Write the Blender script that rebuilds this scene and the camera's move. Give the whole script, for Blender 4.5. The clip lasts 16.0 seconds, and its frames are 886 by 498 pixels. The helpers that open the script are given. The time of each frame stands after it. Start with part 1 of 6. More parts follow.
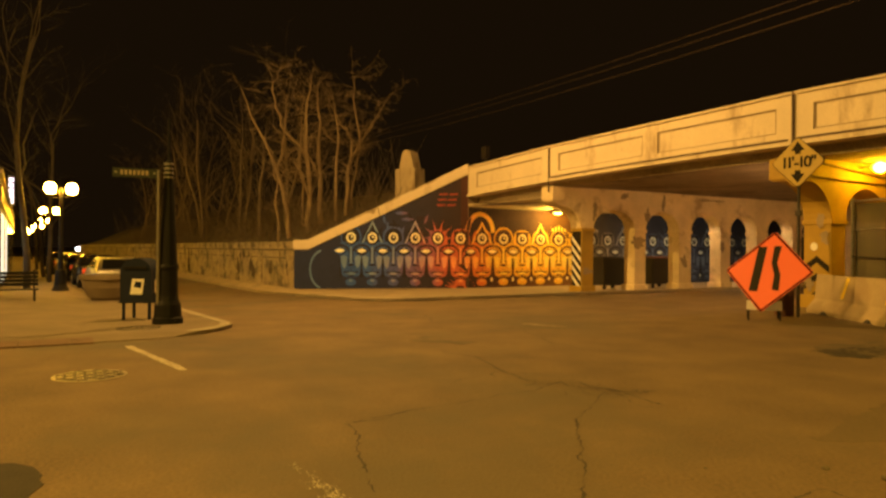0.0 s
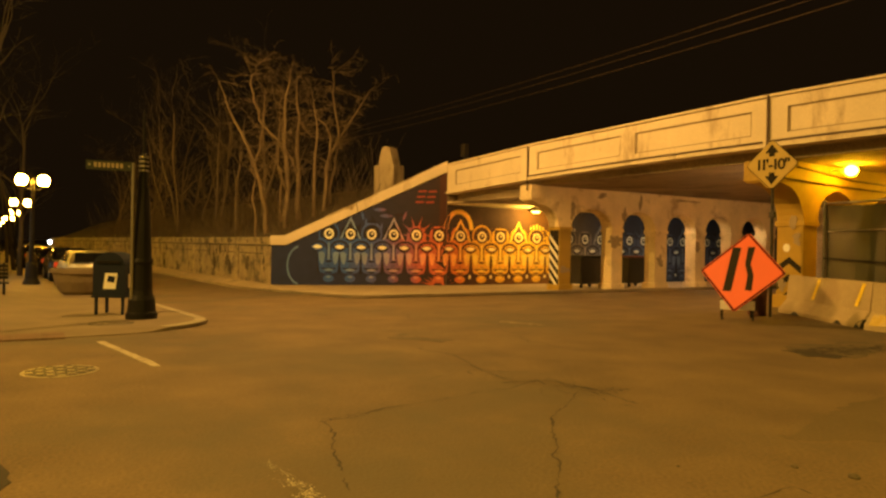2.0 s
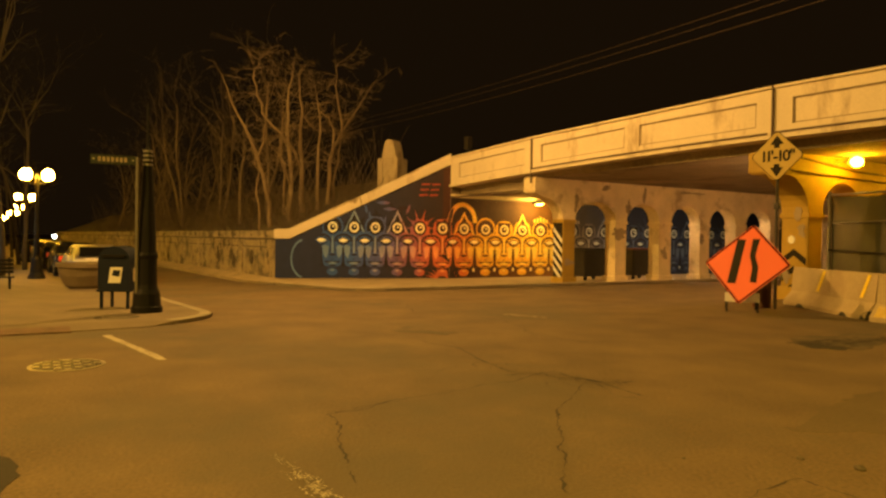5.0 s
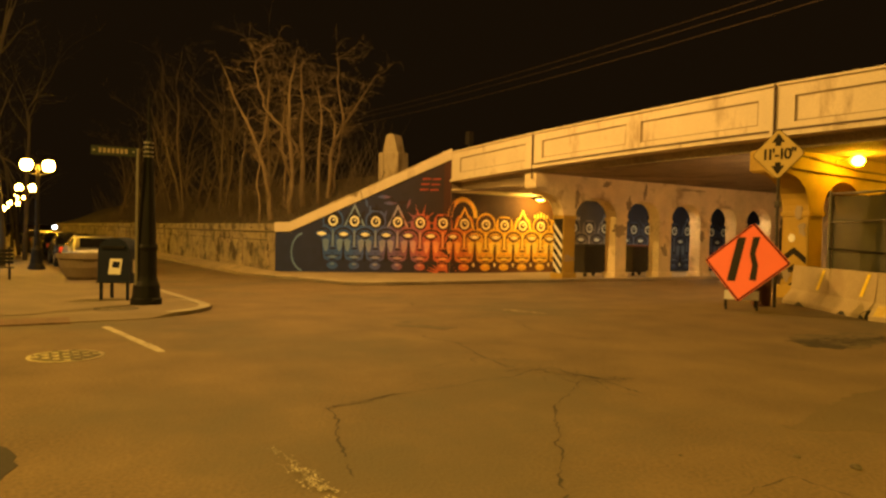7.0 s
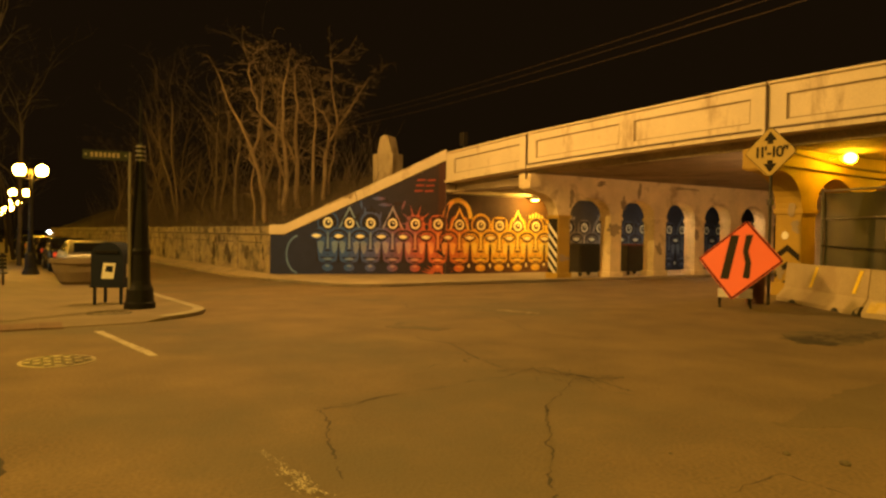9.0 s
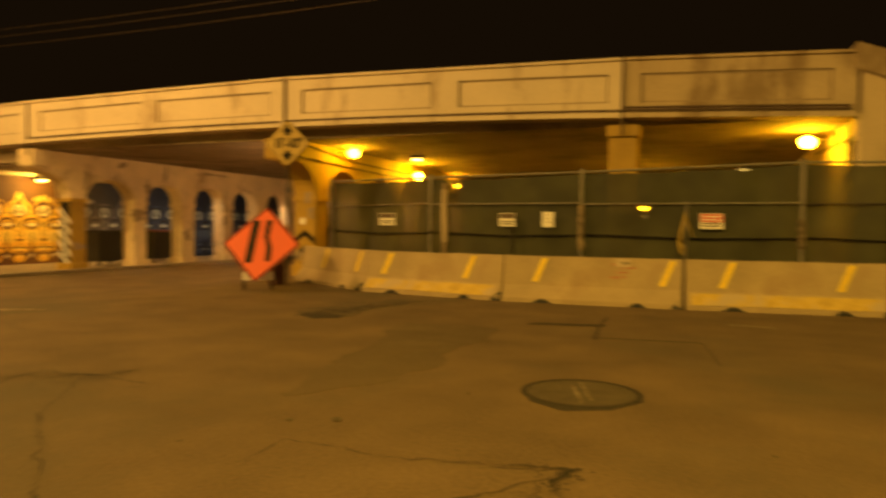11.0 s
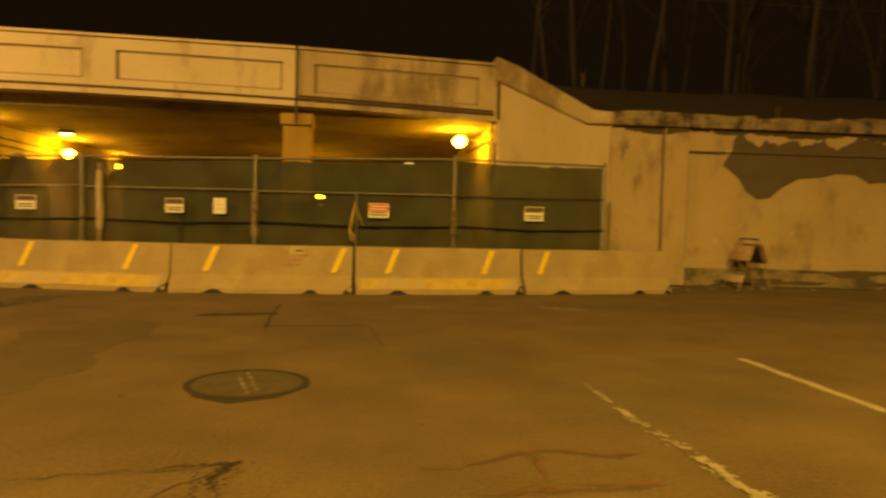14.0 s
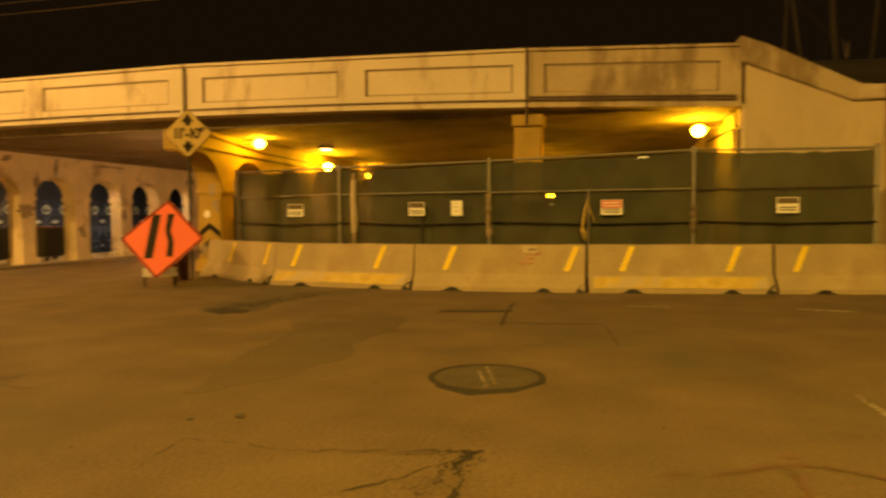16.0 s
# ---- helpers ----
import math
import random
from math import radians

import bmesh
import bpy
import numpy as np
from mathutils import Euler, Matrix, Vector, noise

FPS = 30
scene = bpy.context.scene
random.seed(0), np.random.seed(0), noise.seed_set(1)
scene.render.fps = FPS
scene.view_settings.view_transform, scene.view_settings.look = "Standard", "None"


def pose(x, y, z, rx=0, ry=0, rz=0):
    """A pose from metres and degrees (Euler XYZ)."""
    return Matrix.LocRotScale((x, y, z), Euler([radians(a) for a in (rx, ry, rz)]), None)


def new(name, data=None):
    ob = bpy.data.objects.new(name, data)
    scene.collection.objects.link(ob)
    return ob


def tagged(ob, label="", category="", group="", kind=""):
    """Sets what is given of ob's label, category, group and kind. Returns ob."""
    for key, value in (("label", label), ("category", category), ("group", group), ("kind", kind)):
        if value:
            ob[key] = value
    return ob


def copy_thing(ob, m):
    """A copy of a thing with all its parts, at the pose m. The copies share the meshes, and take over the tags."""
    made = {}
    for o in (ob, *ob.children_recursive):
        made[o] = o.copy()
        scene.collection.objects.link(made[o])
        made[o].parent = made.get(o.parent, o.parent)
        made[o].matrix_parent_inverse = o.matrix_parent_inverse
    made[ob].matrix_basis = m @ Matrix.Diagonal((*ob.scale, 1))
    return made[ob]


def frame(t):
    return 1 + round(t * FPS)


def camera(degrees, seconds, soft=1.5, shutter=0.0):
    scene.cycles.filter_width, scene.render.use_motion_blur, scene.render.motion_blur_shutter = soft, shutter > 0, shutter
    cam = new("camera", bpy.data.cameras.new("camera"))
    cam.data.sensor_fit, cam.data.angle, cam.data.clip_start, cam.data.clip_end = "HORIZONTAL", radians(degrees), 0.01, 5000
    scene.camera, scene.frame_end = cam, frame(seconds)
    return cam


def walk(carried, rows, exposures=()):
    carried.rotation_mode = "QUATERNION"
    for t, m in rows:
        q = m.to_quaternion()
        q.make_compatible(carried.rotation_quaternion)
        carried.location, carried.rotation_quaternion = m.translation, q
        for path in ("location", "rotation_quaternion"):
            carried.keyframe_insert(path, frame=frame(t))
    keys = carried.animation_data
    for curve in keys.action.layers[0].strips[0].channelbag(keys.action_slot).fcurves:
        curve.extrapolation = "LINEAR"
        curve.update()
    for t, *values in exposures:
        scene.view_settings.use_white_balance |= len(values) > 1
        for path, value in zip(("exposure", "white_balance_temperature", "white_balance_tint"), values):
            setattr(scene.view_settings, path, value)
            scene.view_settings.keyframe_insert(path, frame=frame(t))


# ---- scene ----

# ------------------------------------------------------------------ camera
cam = camera(65.8, 16.0, soft=2.5, shutter=0.8)
walk(cam, [
    (0.0, pose(-0.121, -0.088, 1.300, 90.00, -0.40, 60.43)),
    (0.5, pose(-0.132, -0.081, 1.309, 88.74, -0.27, 60.09)),
    (1.0, pose(-0.133, -0.069, 1.300, 89.33, -0.29, 59.33)),
    (1.5, pose(-0.133, -0.080, 1.304, 89.72, -0.75, 58.60)),
    (2.0, pose(-0.123, -0.082, 1.305, 89.78, -1.02, 58.63)),
    (2.5, pose(-0.128, -0.069, 1.305, 89.86, -0.65, 58.86)),
    (3.0, pose(-0.129, -0.087, 1.308, 89.86, -0.34, 59.03)),
    (3.5, pose(-0.121, -0.078, 1.309, 89.73, -0.48, 59.31)),
    (4.0, pose(-0.130, -0.086, 1.306, 89.32, -0.55, 59.15)),
    (6.5, pose(-0.127, -0.092, 1.307, 88.99, -1.22, 58.99)),
    (7.0, pose(-0.127, -0.085, 1.308, 88.74, -1.41, 58.95)),
    (7.5, pose(-0.119, -0.097, 1.307, 88.82, -1.48, 58.78)),
    (8.0, pose(-0.115, -0.090, 1.303, 88.90, -0.94, 58.86)),
    (8.2, pose(-0.125, -0.079, 1.310, 88.91, -0.88, 58.89)),
    (9.2, pose(-0.090, -0.030, 1.308, 88.75, -0.80, 58.40)),
    (9.8, pose(-0.050, 0.020, 1.305, 88.55, -0.70, 53.20)),
    (10.3, pose(-0.011, 0.056, 1.304, 88.42, -0.67, 41.53)),
    (10.5, pose(-0.001, 0.087, 1.304, 88.57, -1.51, 35.28)),
    (11.0, pose(0.001, 0.083, 1.292, 88.21, -0.72, 20.99)),
    (11.5, pose(0.048, 0.096, 1.281, 88.48, 0.44, 15.28)),
    (12.0, pose(0.067, 0.087, 1.298, 89.21, -0.65, 6.11)),
    (12.5, pose(0.121, 0.064, 1.301, 88.61, -1.26, -1.82)),
    (13.0, pose(0.130, 0.088, 1.310, 88.42, -1.16, -7.75)),
    (13.5, pose(0.113, 0.090, 1.308, 88.10, -1.23, -9.01)),
    (14.0, pose(0.105, 0.098, 1.304, 87.62, -1.41, -5.30)),
    (14.5, pose(0.095, 0.091, 1.300, 87.40, -1.05, -0.53)),
    (15.0, pose(0.093, 0.088, 1.295, 87.65, -0.93, 3.42)),
    (15.5, pose(0.073, 0.086, 1.298, 87.64, 0.31, 8.52)),
    (16.0, pose(0.086, 0.075, 1.295, 87.36, 0.35, 13.80)),
], exposures=[(0.0, -0.05), (8.2, 0.0), (10.3, -0.2), (12.5, -0.15), (14.0, -0.05), (16.0, 0.0)])

# ------------------------------------------------------------------ light
SODIUM = (1.0, 0.545, 0.115)

world = bpy.data.worlds.new("night")
scene.world = world
world.use_nodes = True
world.node_tree.nodes["Background"].inputs[0].default_value = (1.0, 0.52, 0.17, 1)
world.node_tree.nodes["Background"].inputs[1].default_value = 0.0080


def bulb(name, at, watts, colour=SODIUM, radius=0.1, cone=None):
    """A lamp; with a cone it is a cut-off luminaire that shines downwards."""
    data = bpy.data.lights.new(name, "SPOT" if cone else "POINT")
    if cone:
        data.spot_size, data.spot_blend = radians(cone), 0.5
    data.energy, data.color, data.shadow_soft_size = watts, colour, radius
    ob = new(name, data)
    ob.location = at
    return ob


# unseen high roadway lights, added without masts, and the lamp under the bridge
bulb("unseen_light_west", (-16.4, 6.0, 9.4), 5100, (1.0, 0.525, 0.12), 0.2)
bulb("unseen_light_corner", (-11.5, -24.5, 18.8), 38500, (1.0, 0.545, 0.11), 0.3)
bulb("unseen_light_south", (4.5, -3.6, 9.3), 7700, (1.0, 0.612, 0.072), 0.2, 170)
bulb("archway_light", (-23.1, 18.7, 2.72), 230, (1.0, 0.60, 0.10), 0.06)

# ------------------------------------------------------------------ materials


def material(name, base, rough=0.8, metal=0.0, scale=4.0, amount=0.25, bump=0.15, fine=60.0, stain=None, stain_scale=0.6, stain_at=0.56,
             emit=None, power=0.0, streak=None, gloss=0.5):
    """A surface with variation at two scales, an optional stain colour and fine relief."""
    m = bpy.data.materials.new(name)
    m.use_nodes = True
    nt = m.node_tree
    n, link = nt.nodes, nt.links.new
    p = n["Principled BSDF"]
    p.inputs["Roughness"].default_value, p.inputs["Metallic"].default_value = rough, metal
    p.inputs["Specular IOR Level"].default_value = gloss
    co = n.new("ShaderNodeTexCoord")
    big = n.new("ShaderNodeTexNoise")
    big.inputs["Scale"].default_value, big.inputs["Detail"].default_value = scale, 6
    small = n.new("ShaderNodeTexNoise")
    small.inputs["Scale"].default_value, small.inputs["Detail"].default_value = fine, 3
    link(co.outputs["Object"], big.inputs["Vector"])
    link(co.outputs["Object"], small.inputs["Vector"])
    add = n.new("ShaderNodeMath")
    add.operation = "ADD"
    link(big.outputs["Fac"], add.inputs[0])
    link(small.outputs["Fac"], add.inputs[1])
    ramp = n.new("ShaderNodeMapRange")
    ramp.inputs["From Min"].default_value, ramp.inputs["From Max"].default_value = 0.6, 1.4
    ramp.inputs["To Min"].default_value, ramp.inputs["To Max"].default_value = 1 - amount, 1 + amount
    link(add.outputs[0], ramp.inputs["Value"])
    mul = n.new("ShaderNodeVectorMath")
    mul.operation = "SCALE"
    mul.inputs[0].default_value = base
    link(ramp.outputs["Result"], mul.inputs["Scale"])
    out = mul.outputs["Vector"]
    if stain:
        st = n.new("ShaderNodeTexNoise")
        st.inputs["Scale"].default_value, st.inputs["Detail"].default_value, st.inputs["Roughness"].default_value = stain_scale, 8, 0.65
        if streak:
            drawn = n.new("ShaderNodeVectorMath")
            drawn.operation = "MULTIPLY"
            drawn.inputs[1].default_value = streak
            link(co.outputs["Object"], drawn.inputs[0])
            link(drawn.outputs["Vector"], st.inputs["Vector"])
        else:
            link(co.outputs["Object"], st.inputs["Vector"])
        sr = n.new("ShaderNodeMapRange")
        sr.inputs["From Min"].default_value, sr.inputs["From Max"].default_value = stain_at, stain_at + 0.14
        link(st.outputs["Fac"], sr.inputs["Value"])
        mix = n.new("ShaderNodeMix")
        mix.data_type = "RGBA"
        mix.inputs["B"].default_value = (*stain, 1)
        link(sr.outputs["Result"], mix.inputs["Factor"])
        link(out, mix.inputs["A"])
        out = mix.outputs["Result"]
    link(out, p.inputs["Base Color"])
    if bump:
        b = n.new("ShaderNodeBump")
        b.inputs["Strength"].default_value, b.inputs["Distance"].default_value = bump, 0.02
        link(small.outputs["Fac"], b.inputs["Height"])
        link(b.outputs["Normal"], p.inputs["Normal"])
    if emit:
        p.inputs["Emission Color"].default_value, p.inputs["Emission Strength"].default_value = (*emit, 1), power
    return m


def along_y(name, stops, rough=0.75, amount=0.25):
    """Mural paint whose hue runs along the wall, with brush mottling."""
    m = material(name, (1, 1, 1), rough, amount=amount, scale=2.5, fine=30, bump=0.1)
    nt = m.node_tree
    n, link = nt.nodes, nt.links.new
    co = n.new("ShaderNodeTexCoord")
    sep = n.new("ShaderNodeSeparateXYZ")
    link(co.outputs["Object"], sep.inputs[0])
    wob = n.new("ShaderNodeTexNoise")
    wob.inputs["Scale"].default_value = 1.2
    link(co.outputs["Object"], wob.inputs["Vector"])
    ad = n.new("ShaderNodeMath")
    ad.operation = "MULTIPLY_ADD"
    ad.inputs[1].default_value = 2.0
    link(wob.outputs["Fac"], ad.inputs[0])
    link(sep.outputs["Y"], ad.inputs[2])
    mr = n.new("ShaderNodeMapRange")
    mr.inputs["From Min"].default_value, mr.inputs["From Max"].default_value = 9.0, 31.0
    link(ad.outputs[0], mr.inputs["Value"])
    cr = n.new("ShaderNodeValToRGB")
    el = cr.color_ramp.elements
    el[0].position, el[0].color = (stops[0][0] - 8) / 22, (*stops[0][1], 1)
    el[1].position, el[1].color = (stops[-1][0] - 8) / 22, (*stops[-1][1], 1)
    for y, c in stops[1:-1]:
        e = el.new((y - 8) / 22)
        e.color = (*c, 1)
    link(mr.outputs["Result"], cr.inputs["Fac"])
    scale = next(k for k in n if k.type == "VECT_MATH")
    link(cr.outputs["Color"], scale.inputs[0])
    return m


def glow(name, colour, power):
    m = bpy.data.materials.new(name)
    m.use_nodes = True
    p = m.node_tree.nodes["Principled BSDF"]
    p.inputs["Base Color"].default_value = (0.8, 0.7, 0.5, 1)
    p.inputs["Emission Color"].default_value, p.inputs["Emission Strength"].default_value = (*colour, 1), power
    return m


ASPHALT = material("asphalt", (0.1475, 0.0985, 0.0485), 0.86, scale=1.1, amount=0.44, bump=0.45, fine=38, stain=(0.105, 0.080, 0.046), stain_scale=0.22, stain_at=0.50)
PALEPAVING = material("pale_paving_concrete", (0.33, 0.255, 0.155), 0.9, scale=1.2, amount=0.3, bump=0.25, stain=(0.22, 0.165, 0.10), stain_scale=0.7)
PAVING = material("paving_concrete", (0.175, 0.132, 0.080), 0.9, scale=1.2, amount=0.3, bump=0.25, stain=(0.13, 0.10, 0.07), stain_scale=0.5)
KERB = material("kerb_concrete", (0.30, 0.26, 0.19), 0.9, scale=2, amount=0.3, bump=0.25, stain=(0.14, 0.11, 0.08), stain_scale=1.5)
FASCIA = material("bridge_concrete", (0.62, 0.53, 0.385), 0.85, scale=0.8, amount=0.14, bump=0.07, fine=30, stain=(0.38, 0.29, 0.19), stain_scale=1.0, stain_at=0.56, streak=(1.8, 1.8, 0.5))
STAINED = material("sooty_bridge_concrete", (0.44, 0.35, 0.22), 0.88, scale=0.8, amount=0.2, bump=0.1, fine=30, stain=(0.24, 0.175, 0.10), stain_scale=1.0, stain_at=0.48, streak=(1.5, 1.5, 0.6))
# colour of dark marks and of the shade drawn in the beam's recesses
DARKMARK = material("dark_mark_and_shade", (0.29, 0.225, 0.145), 0.9, scale=2, amount=0.3, bump=0.1)
ARCADE = material("painted_concrete", (0.68, 0.55, 0.34), 0.8, scale=1.1, amount=0.3, bump=0.2, fine=25, stain=(0.36, 0.26, 0.15), stain_scale=1.3, stain_at=0.55)
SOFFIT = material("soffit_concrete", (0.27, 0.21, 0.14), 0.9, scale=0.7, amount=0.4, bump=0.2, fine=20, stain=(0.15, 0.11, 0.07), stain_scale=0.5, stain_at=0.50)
YELLOW = material("yellow_paint", (0.37, 0.235, 0.025), 0.7, scale=2, amount=0.3, bump=0.15, stain=(0.30, 0.18, 0.05), stain_scale=2, stain_at=0.6)
OLDWALL = material("weathered_wall", (0.285, 0.228, 0.138), 0.92, scale=1.3, amount=0.35, bump=0.5, fine=18, stain=(0.10, 0.08, 0.055), stain_scale=1.5, stain_at=0.47)
RIGHTWALL = material("retaining_wall_concrete", (0.42, 0.315, 0.19), 0.9, scale=0.9, amount=0.16, bump=0.12, fine=30, stain=(0.29, 0.21, 0.125), stain_scale=1.3, stain_at=0.53, streak=(1.6, 1.6, 0.8))
COPING = material("worn_coping", (0.25, 0.19, 0.12), 0.92, scale=2.2, amount=0.45, bump=0.5, fine=14, stain=(0.05, 0.038, 0.026), stain_scale=2.0, stain_at=0.46)
# one dark colour for grime and for the shade under caps and copings
GRIMESHADE = material("grime_and_shade", (0.075, 0.057, 0.036), 0.95, scale=3, amount=0.4, bump=0.2, fine=20)
DARKPAINT = material("dark_paint_patch", (0.10, 0.075, 0.055), 0.8, scale=3, amount=0.25)
WINGWALL = material("pale_wing_concrete", (0.50, 0.40, 0.255), 0.88, scale=0.9, amount=0.16, bump=0.1, fine=30, stain=(0.40, 0.31, 0.19), stain_scale=0.9, stain_at=0.55, streak=(1.6, 1.6, 0.7))
BARRIER = material("barrier_concrete", (0.36, 0.277, 0.158), 0.88, scale=1.6, amount=0.25, bump=0.3, fine=40, stain=(0.32, 0.23, 0.13), stain_scale=1.3, stain_at=0.55)
TAPE = material("yellow_marking", (0.78, 0.56, 0.015), 0.6, scale=6, amount=0.2, bump=0.05)
WORNTAPE = material("worn_yellow_paint", (0.52, 0.37, 0.07), 0.8, scale=6, amount=0.3, bump=0.1, stain=(0.43, 0.34, 0.21), stain_scale=3, stain_at=0.47)
ROADPAINT = material("road_paint", (0.42, 0.36, 0.26), 0.8, scale=3, amount=0.35, bump=0.2, stain=(0.18, 0.14, 0.09), stain_scale=6, stain_at=0.52)
WORNPAINT = material("flaked_road_paint", (0.36, 0.30, 0.20), 0.85, scale=3, amount=0.3, bump=0.3, stain=(0.140, 0.100, 0.054), stain_scale=15, stain_at=0.40)
REDPAINT = material("faded_red_paint", (0.178, 0.092, 0.049), 0.9, scale=5, amount=0.3, bump=0.05, stain=(0.148, 0.106, 0.055), stain_scale=7, stain_at=0.46)
CRACK = material("crack_filler", (0.036, 0.028, 0.018), 0.9, scale=8, amount=0.3, bump=0.3)
PATCH = material("asphalt_patch", (0.100, 0.076, 0.045), 0.9, scale=2, amount=0.3, bump=0.4, stain=(0.148, 0.105, 0.056), stain_scale=1.6, stain_at=0.50)
# asphalt darkened to carry a shadow on the ground
ROADSHADE = material("shadowed_asphalt", (0.116, 0.081, 0.040), 0.86, scale=0.7, amount=0.35, bump=0.45, fine=38, stain=(0.149, 0.109, 0.055), stain_scale=0.9, stain_at=0.54)
STUD = material("polished_iron_stud", (0.30, 0.245, 0.17), 0.45, 0.15, scale=8, amount=0.3, bump=0.1)
COVER = material("worn_cover_iron", (0.104, 0.080, 0.047), 0.75, 0.1, scale=5, amount=0.4, bump=0.5, fine=40)
IRON = material("cast_iron", (0.075, 0.060, 0.045), 0.55, 0.6, scale=5, amount=0.35, bump=0.4, fine=50)
BLACKMETAL = material("black_painted_metal", (0.010, 0.009, 0.008), 0.55, 0.0, scale=5, amount=0.3, bump=0.05, gloss=0.15)
GALV = material("galvanised_steel", (0.27, 0.25, 0.21), 0.45, 0.7, scale=8, amount=0.25, bump=0.05)
DRUM = material("rusty_brown_drum", (0.110, 0.044, 0.022), 0.7, 0.1, scale=5, amount=0.4, bump=0.15, stain=(0.06, 0.035, 0.022), stain_scale=3)
PIPE = material("brown_conduit", (0.11, 0.075, 0.05), 0.6, 0.3, scale=4, amount=0.3)
DARKSTEEL = material("dark_steel", (0.05, 0.042, 0.035), 0.5, 0.5, scale=4, amount=0.3)
ORANGE = material("orange_sign_sheeting", (0.64, 0.082, 0.003), 0.5, scale=1.5, amount=0.06, bump=0.02, emit=(1.0, 0.12, 0.015), power=0.0)
SIGNBLACK = material("sign_black", (0.022, 0.018, 0.012), 0.8, gloss=0.15, scale=4, amount=0.2, bump=0.02)
SIGNBORDER = material("dark_red_border_ink", (0.045, 0.004, 0.002), 0.8, gloss=0.1, scale=6, amount=0.35, bump=0.02)
SIGNYELLOW = material("yellow_sign_sheeting", (0.44, 0.31, 0.06), 0.5, scale=3, amount=0.12, bump=0.02)
WHITEBOARD = material("white_sign_board", (0.78, 0.74, 0.66), 0.6, scale=5, amount=0.1, bump=0.02)
SIGNRED = material("red_sign_ink", (0.55, 0.06, 0.03), 0.6, scale=5, amount=0.15, bump=0.02)
FADEDRED = material("faded_red_lettering", (0.28, 0.05, 0.035), 0.8, scale=6, amount=0.4, bump=0.05)
REDCHALK = material("faint_red_spray", (0.40, 0.17, 0.10), 0.9, scale=6, amount=0.4, bump=0.05, stain=(0.43, 0.34, 0.22), stain_scale=8, stain_at=0.48)
SIGNGREEN = material("dark_green_sign", (0.004, 0.009, 0.006), 0.5, scale=5, amount=0.15, bump=0.02)
WOOD = material("weathered_wood", (0.26, 0.19, 0.11), 0.85, scale=4, amount=0.4, bump=0.3)
MAILBLUE = material("dark_blue_enamel", (0.010, 0.014, 0.030), 0.7, scale=4, amount=0.25, bump=0.03, gloss=0.2)
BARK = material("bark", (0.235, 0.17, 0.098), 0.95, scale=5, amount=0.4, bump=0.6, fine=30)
# bark again, with the dark of its place mixed into the colour
DARKBARK = material("shaded_bark", (0.14, 0.105, 0.068), 0.95, scale=5, amount=0.4, bump=0.6, fine=30)
NIGHTBARK = material("night_shaded_bark", (0.036, 0.028, 0.018), 0.95, scale=5, amount=0.4, bump=0.6, fine=30)
# leaf litter with the night shade of the east bank put into its colour
DARKSOIL = material("night_shaded_litter", (0.026, 0.019, 0.012), 0.98, scale=2, amount=0.5, bump=0.8, fine=12)
SOIL = material("leaf_litter", (0.10, 0.076, 0.045), 0.98, scale=2, amount=0.5, bump=0.8, fine=12)
STONE = material("pale_stone", (0.45, 0.36, 0.25), 0.9, scale=2, amount=0.3, bump=0.3, fine=20)
BRICKRED = material("red_paver", (0.145, 0.088, 0.052), 0.9, scale=4, amount=0.4, bump=0.3)
BINBLACK = material("black_plastic_and_shade", (0.016, 0.015, 0.014), 0.55, scale=4, amount=0.3, bump=0.05)
BINRED = material("dark_red_lid", (0.10, 0.018, 0.012), 0.5, scale=4, amount=0.3, bump=0.05)
RUBBER = material("rubber", (0.018, 0.017, 0.016), 0.8, scale=6, amount=0.2)
CARSILVER = material("silver_car_paint", (0.40, 0.38, 0.35), 0.3, 0.6, scale=2, amount=0.08, bump=0.0)
CARDARK = material("dark_car_paint", (0.02, 0.02, 0.022), 0.25, 0.4, scale=2, amount=0.08, bump=0.0)
GLASSDARK = material("dark_glass", (0.01, 0.01, 0.012), 0.08, 0.0, scale=2, amount=0.05, bump=0.0)
BRICK = material("dark_brick_wall", (0.055, 0.036, 0.026), 0.9, scale=3, amount=0.3, bump=0.3)
HOT = glow("sodium_bulb", (1.0, 0.48, 0.006), 420.0)
HOTSOFT = glow("shielded_sodium_bulb", (1.0, 0.48, 0.006), 230.0)
HOTDIM = glow("sodium_tube", (1.0, 0.60, 0.12), 14.0)
GLOBE = glow("globe_glass", (1.0, 0.50, 0.030), 400.0)
SHOPLIGHT = glow("lit_shop_window", (0.85, 0.95, 0.80), 0.9)
PASSAGEFILL = glow("warm_white_fill", (1.0, 0.64, 0.32), 170.0)
PIERFILL = glow("warm_pier_fill", (1.0, 0.53, 0.18), 520.0)
WHITELAMP = glow("white_lamp", (0.85, 0.9, 1.0), 14.0)
SIGNLAMP = glow("lit_sign_letters", (0.9, 0.8, 0.9), 3.0)

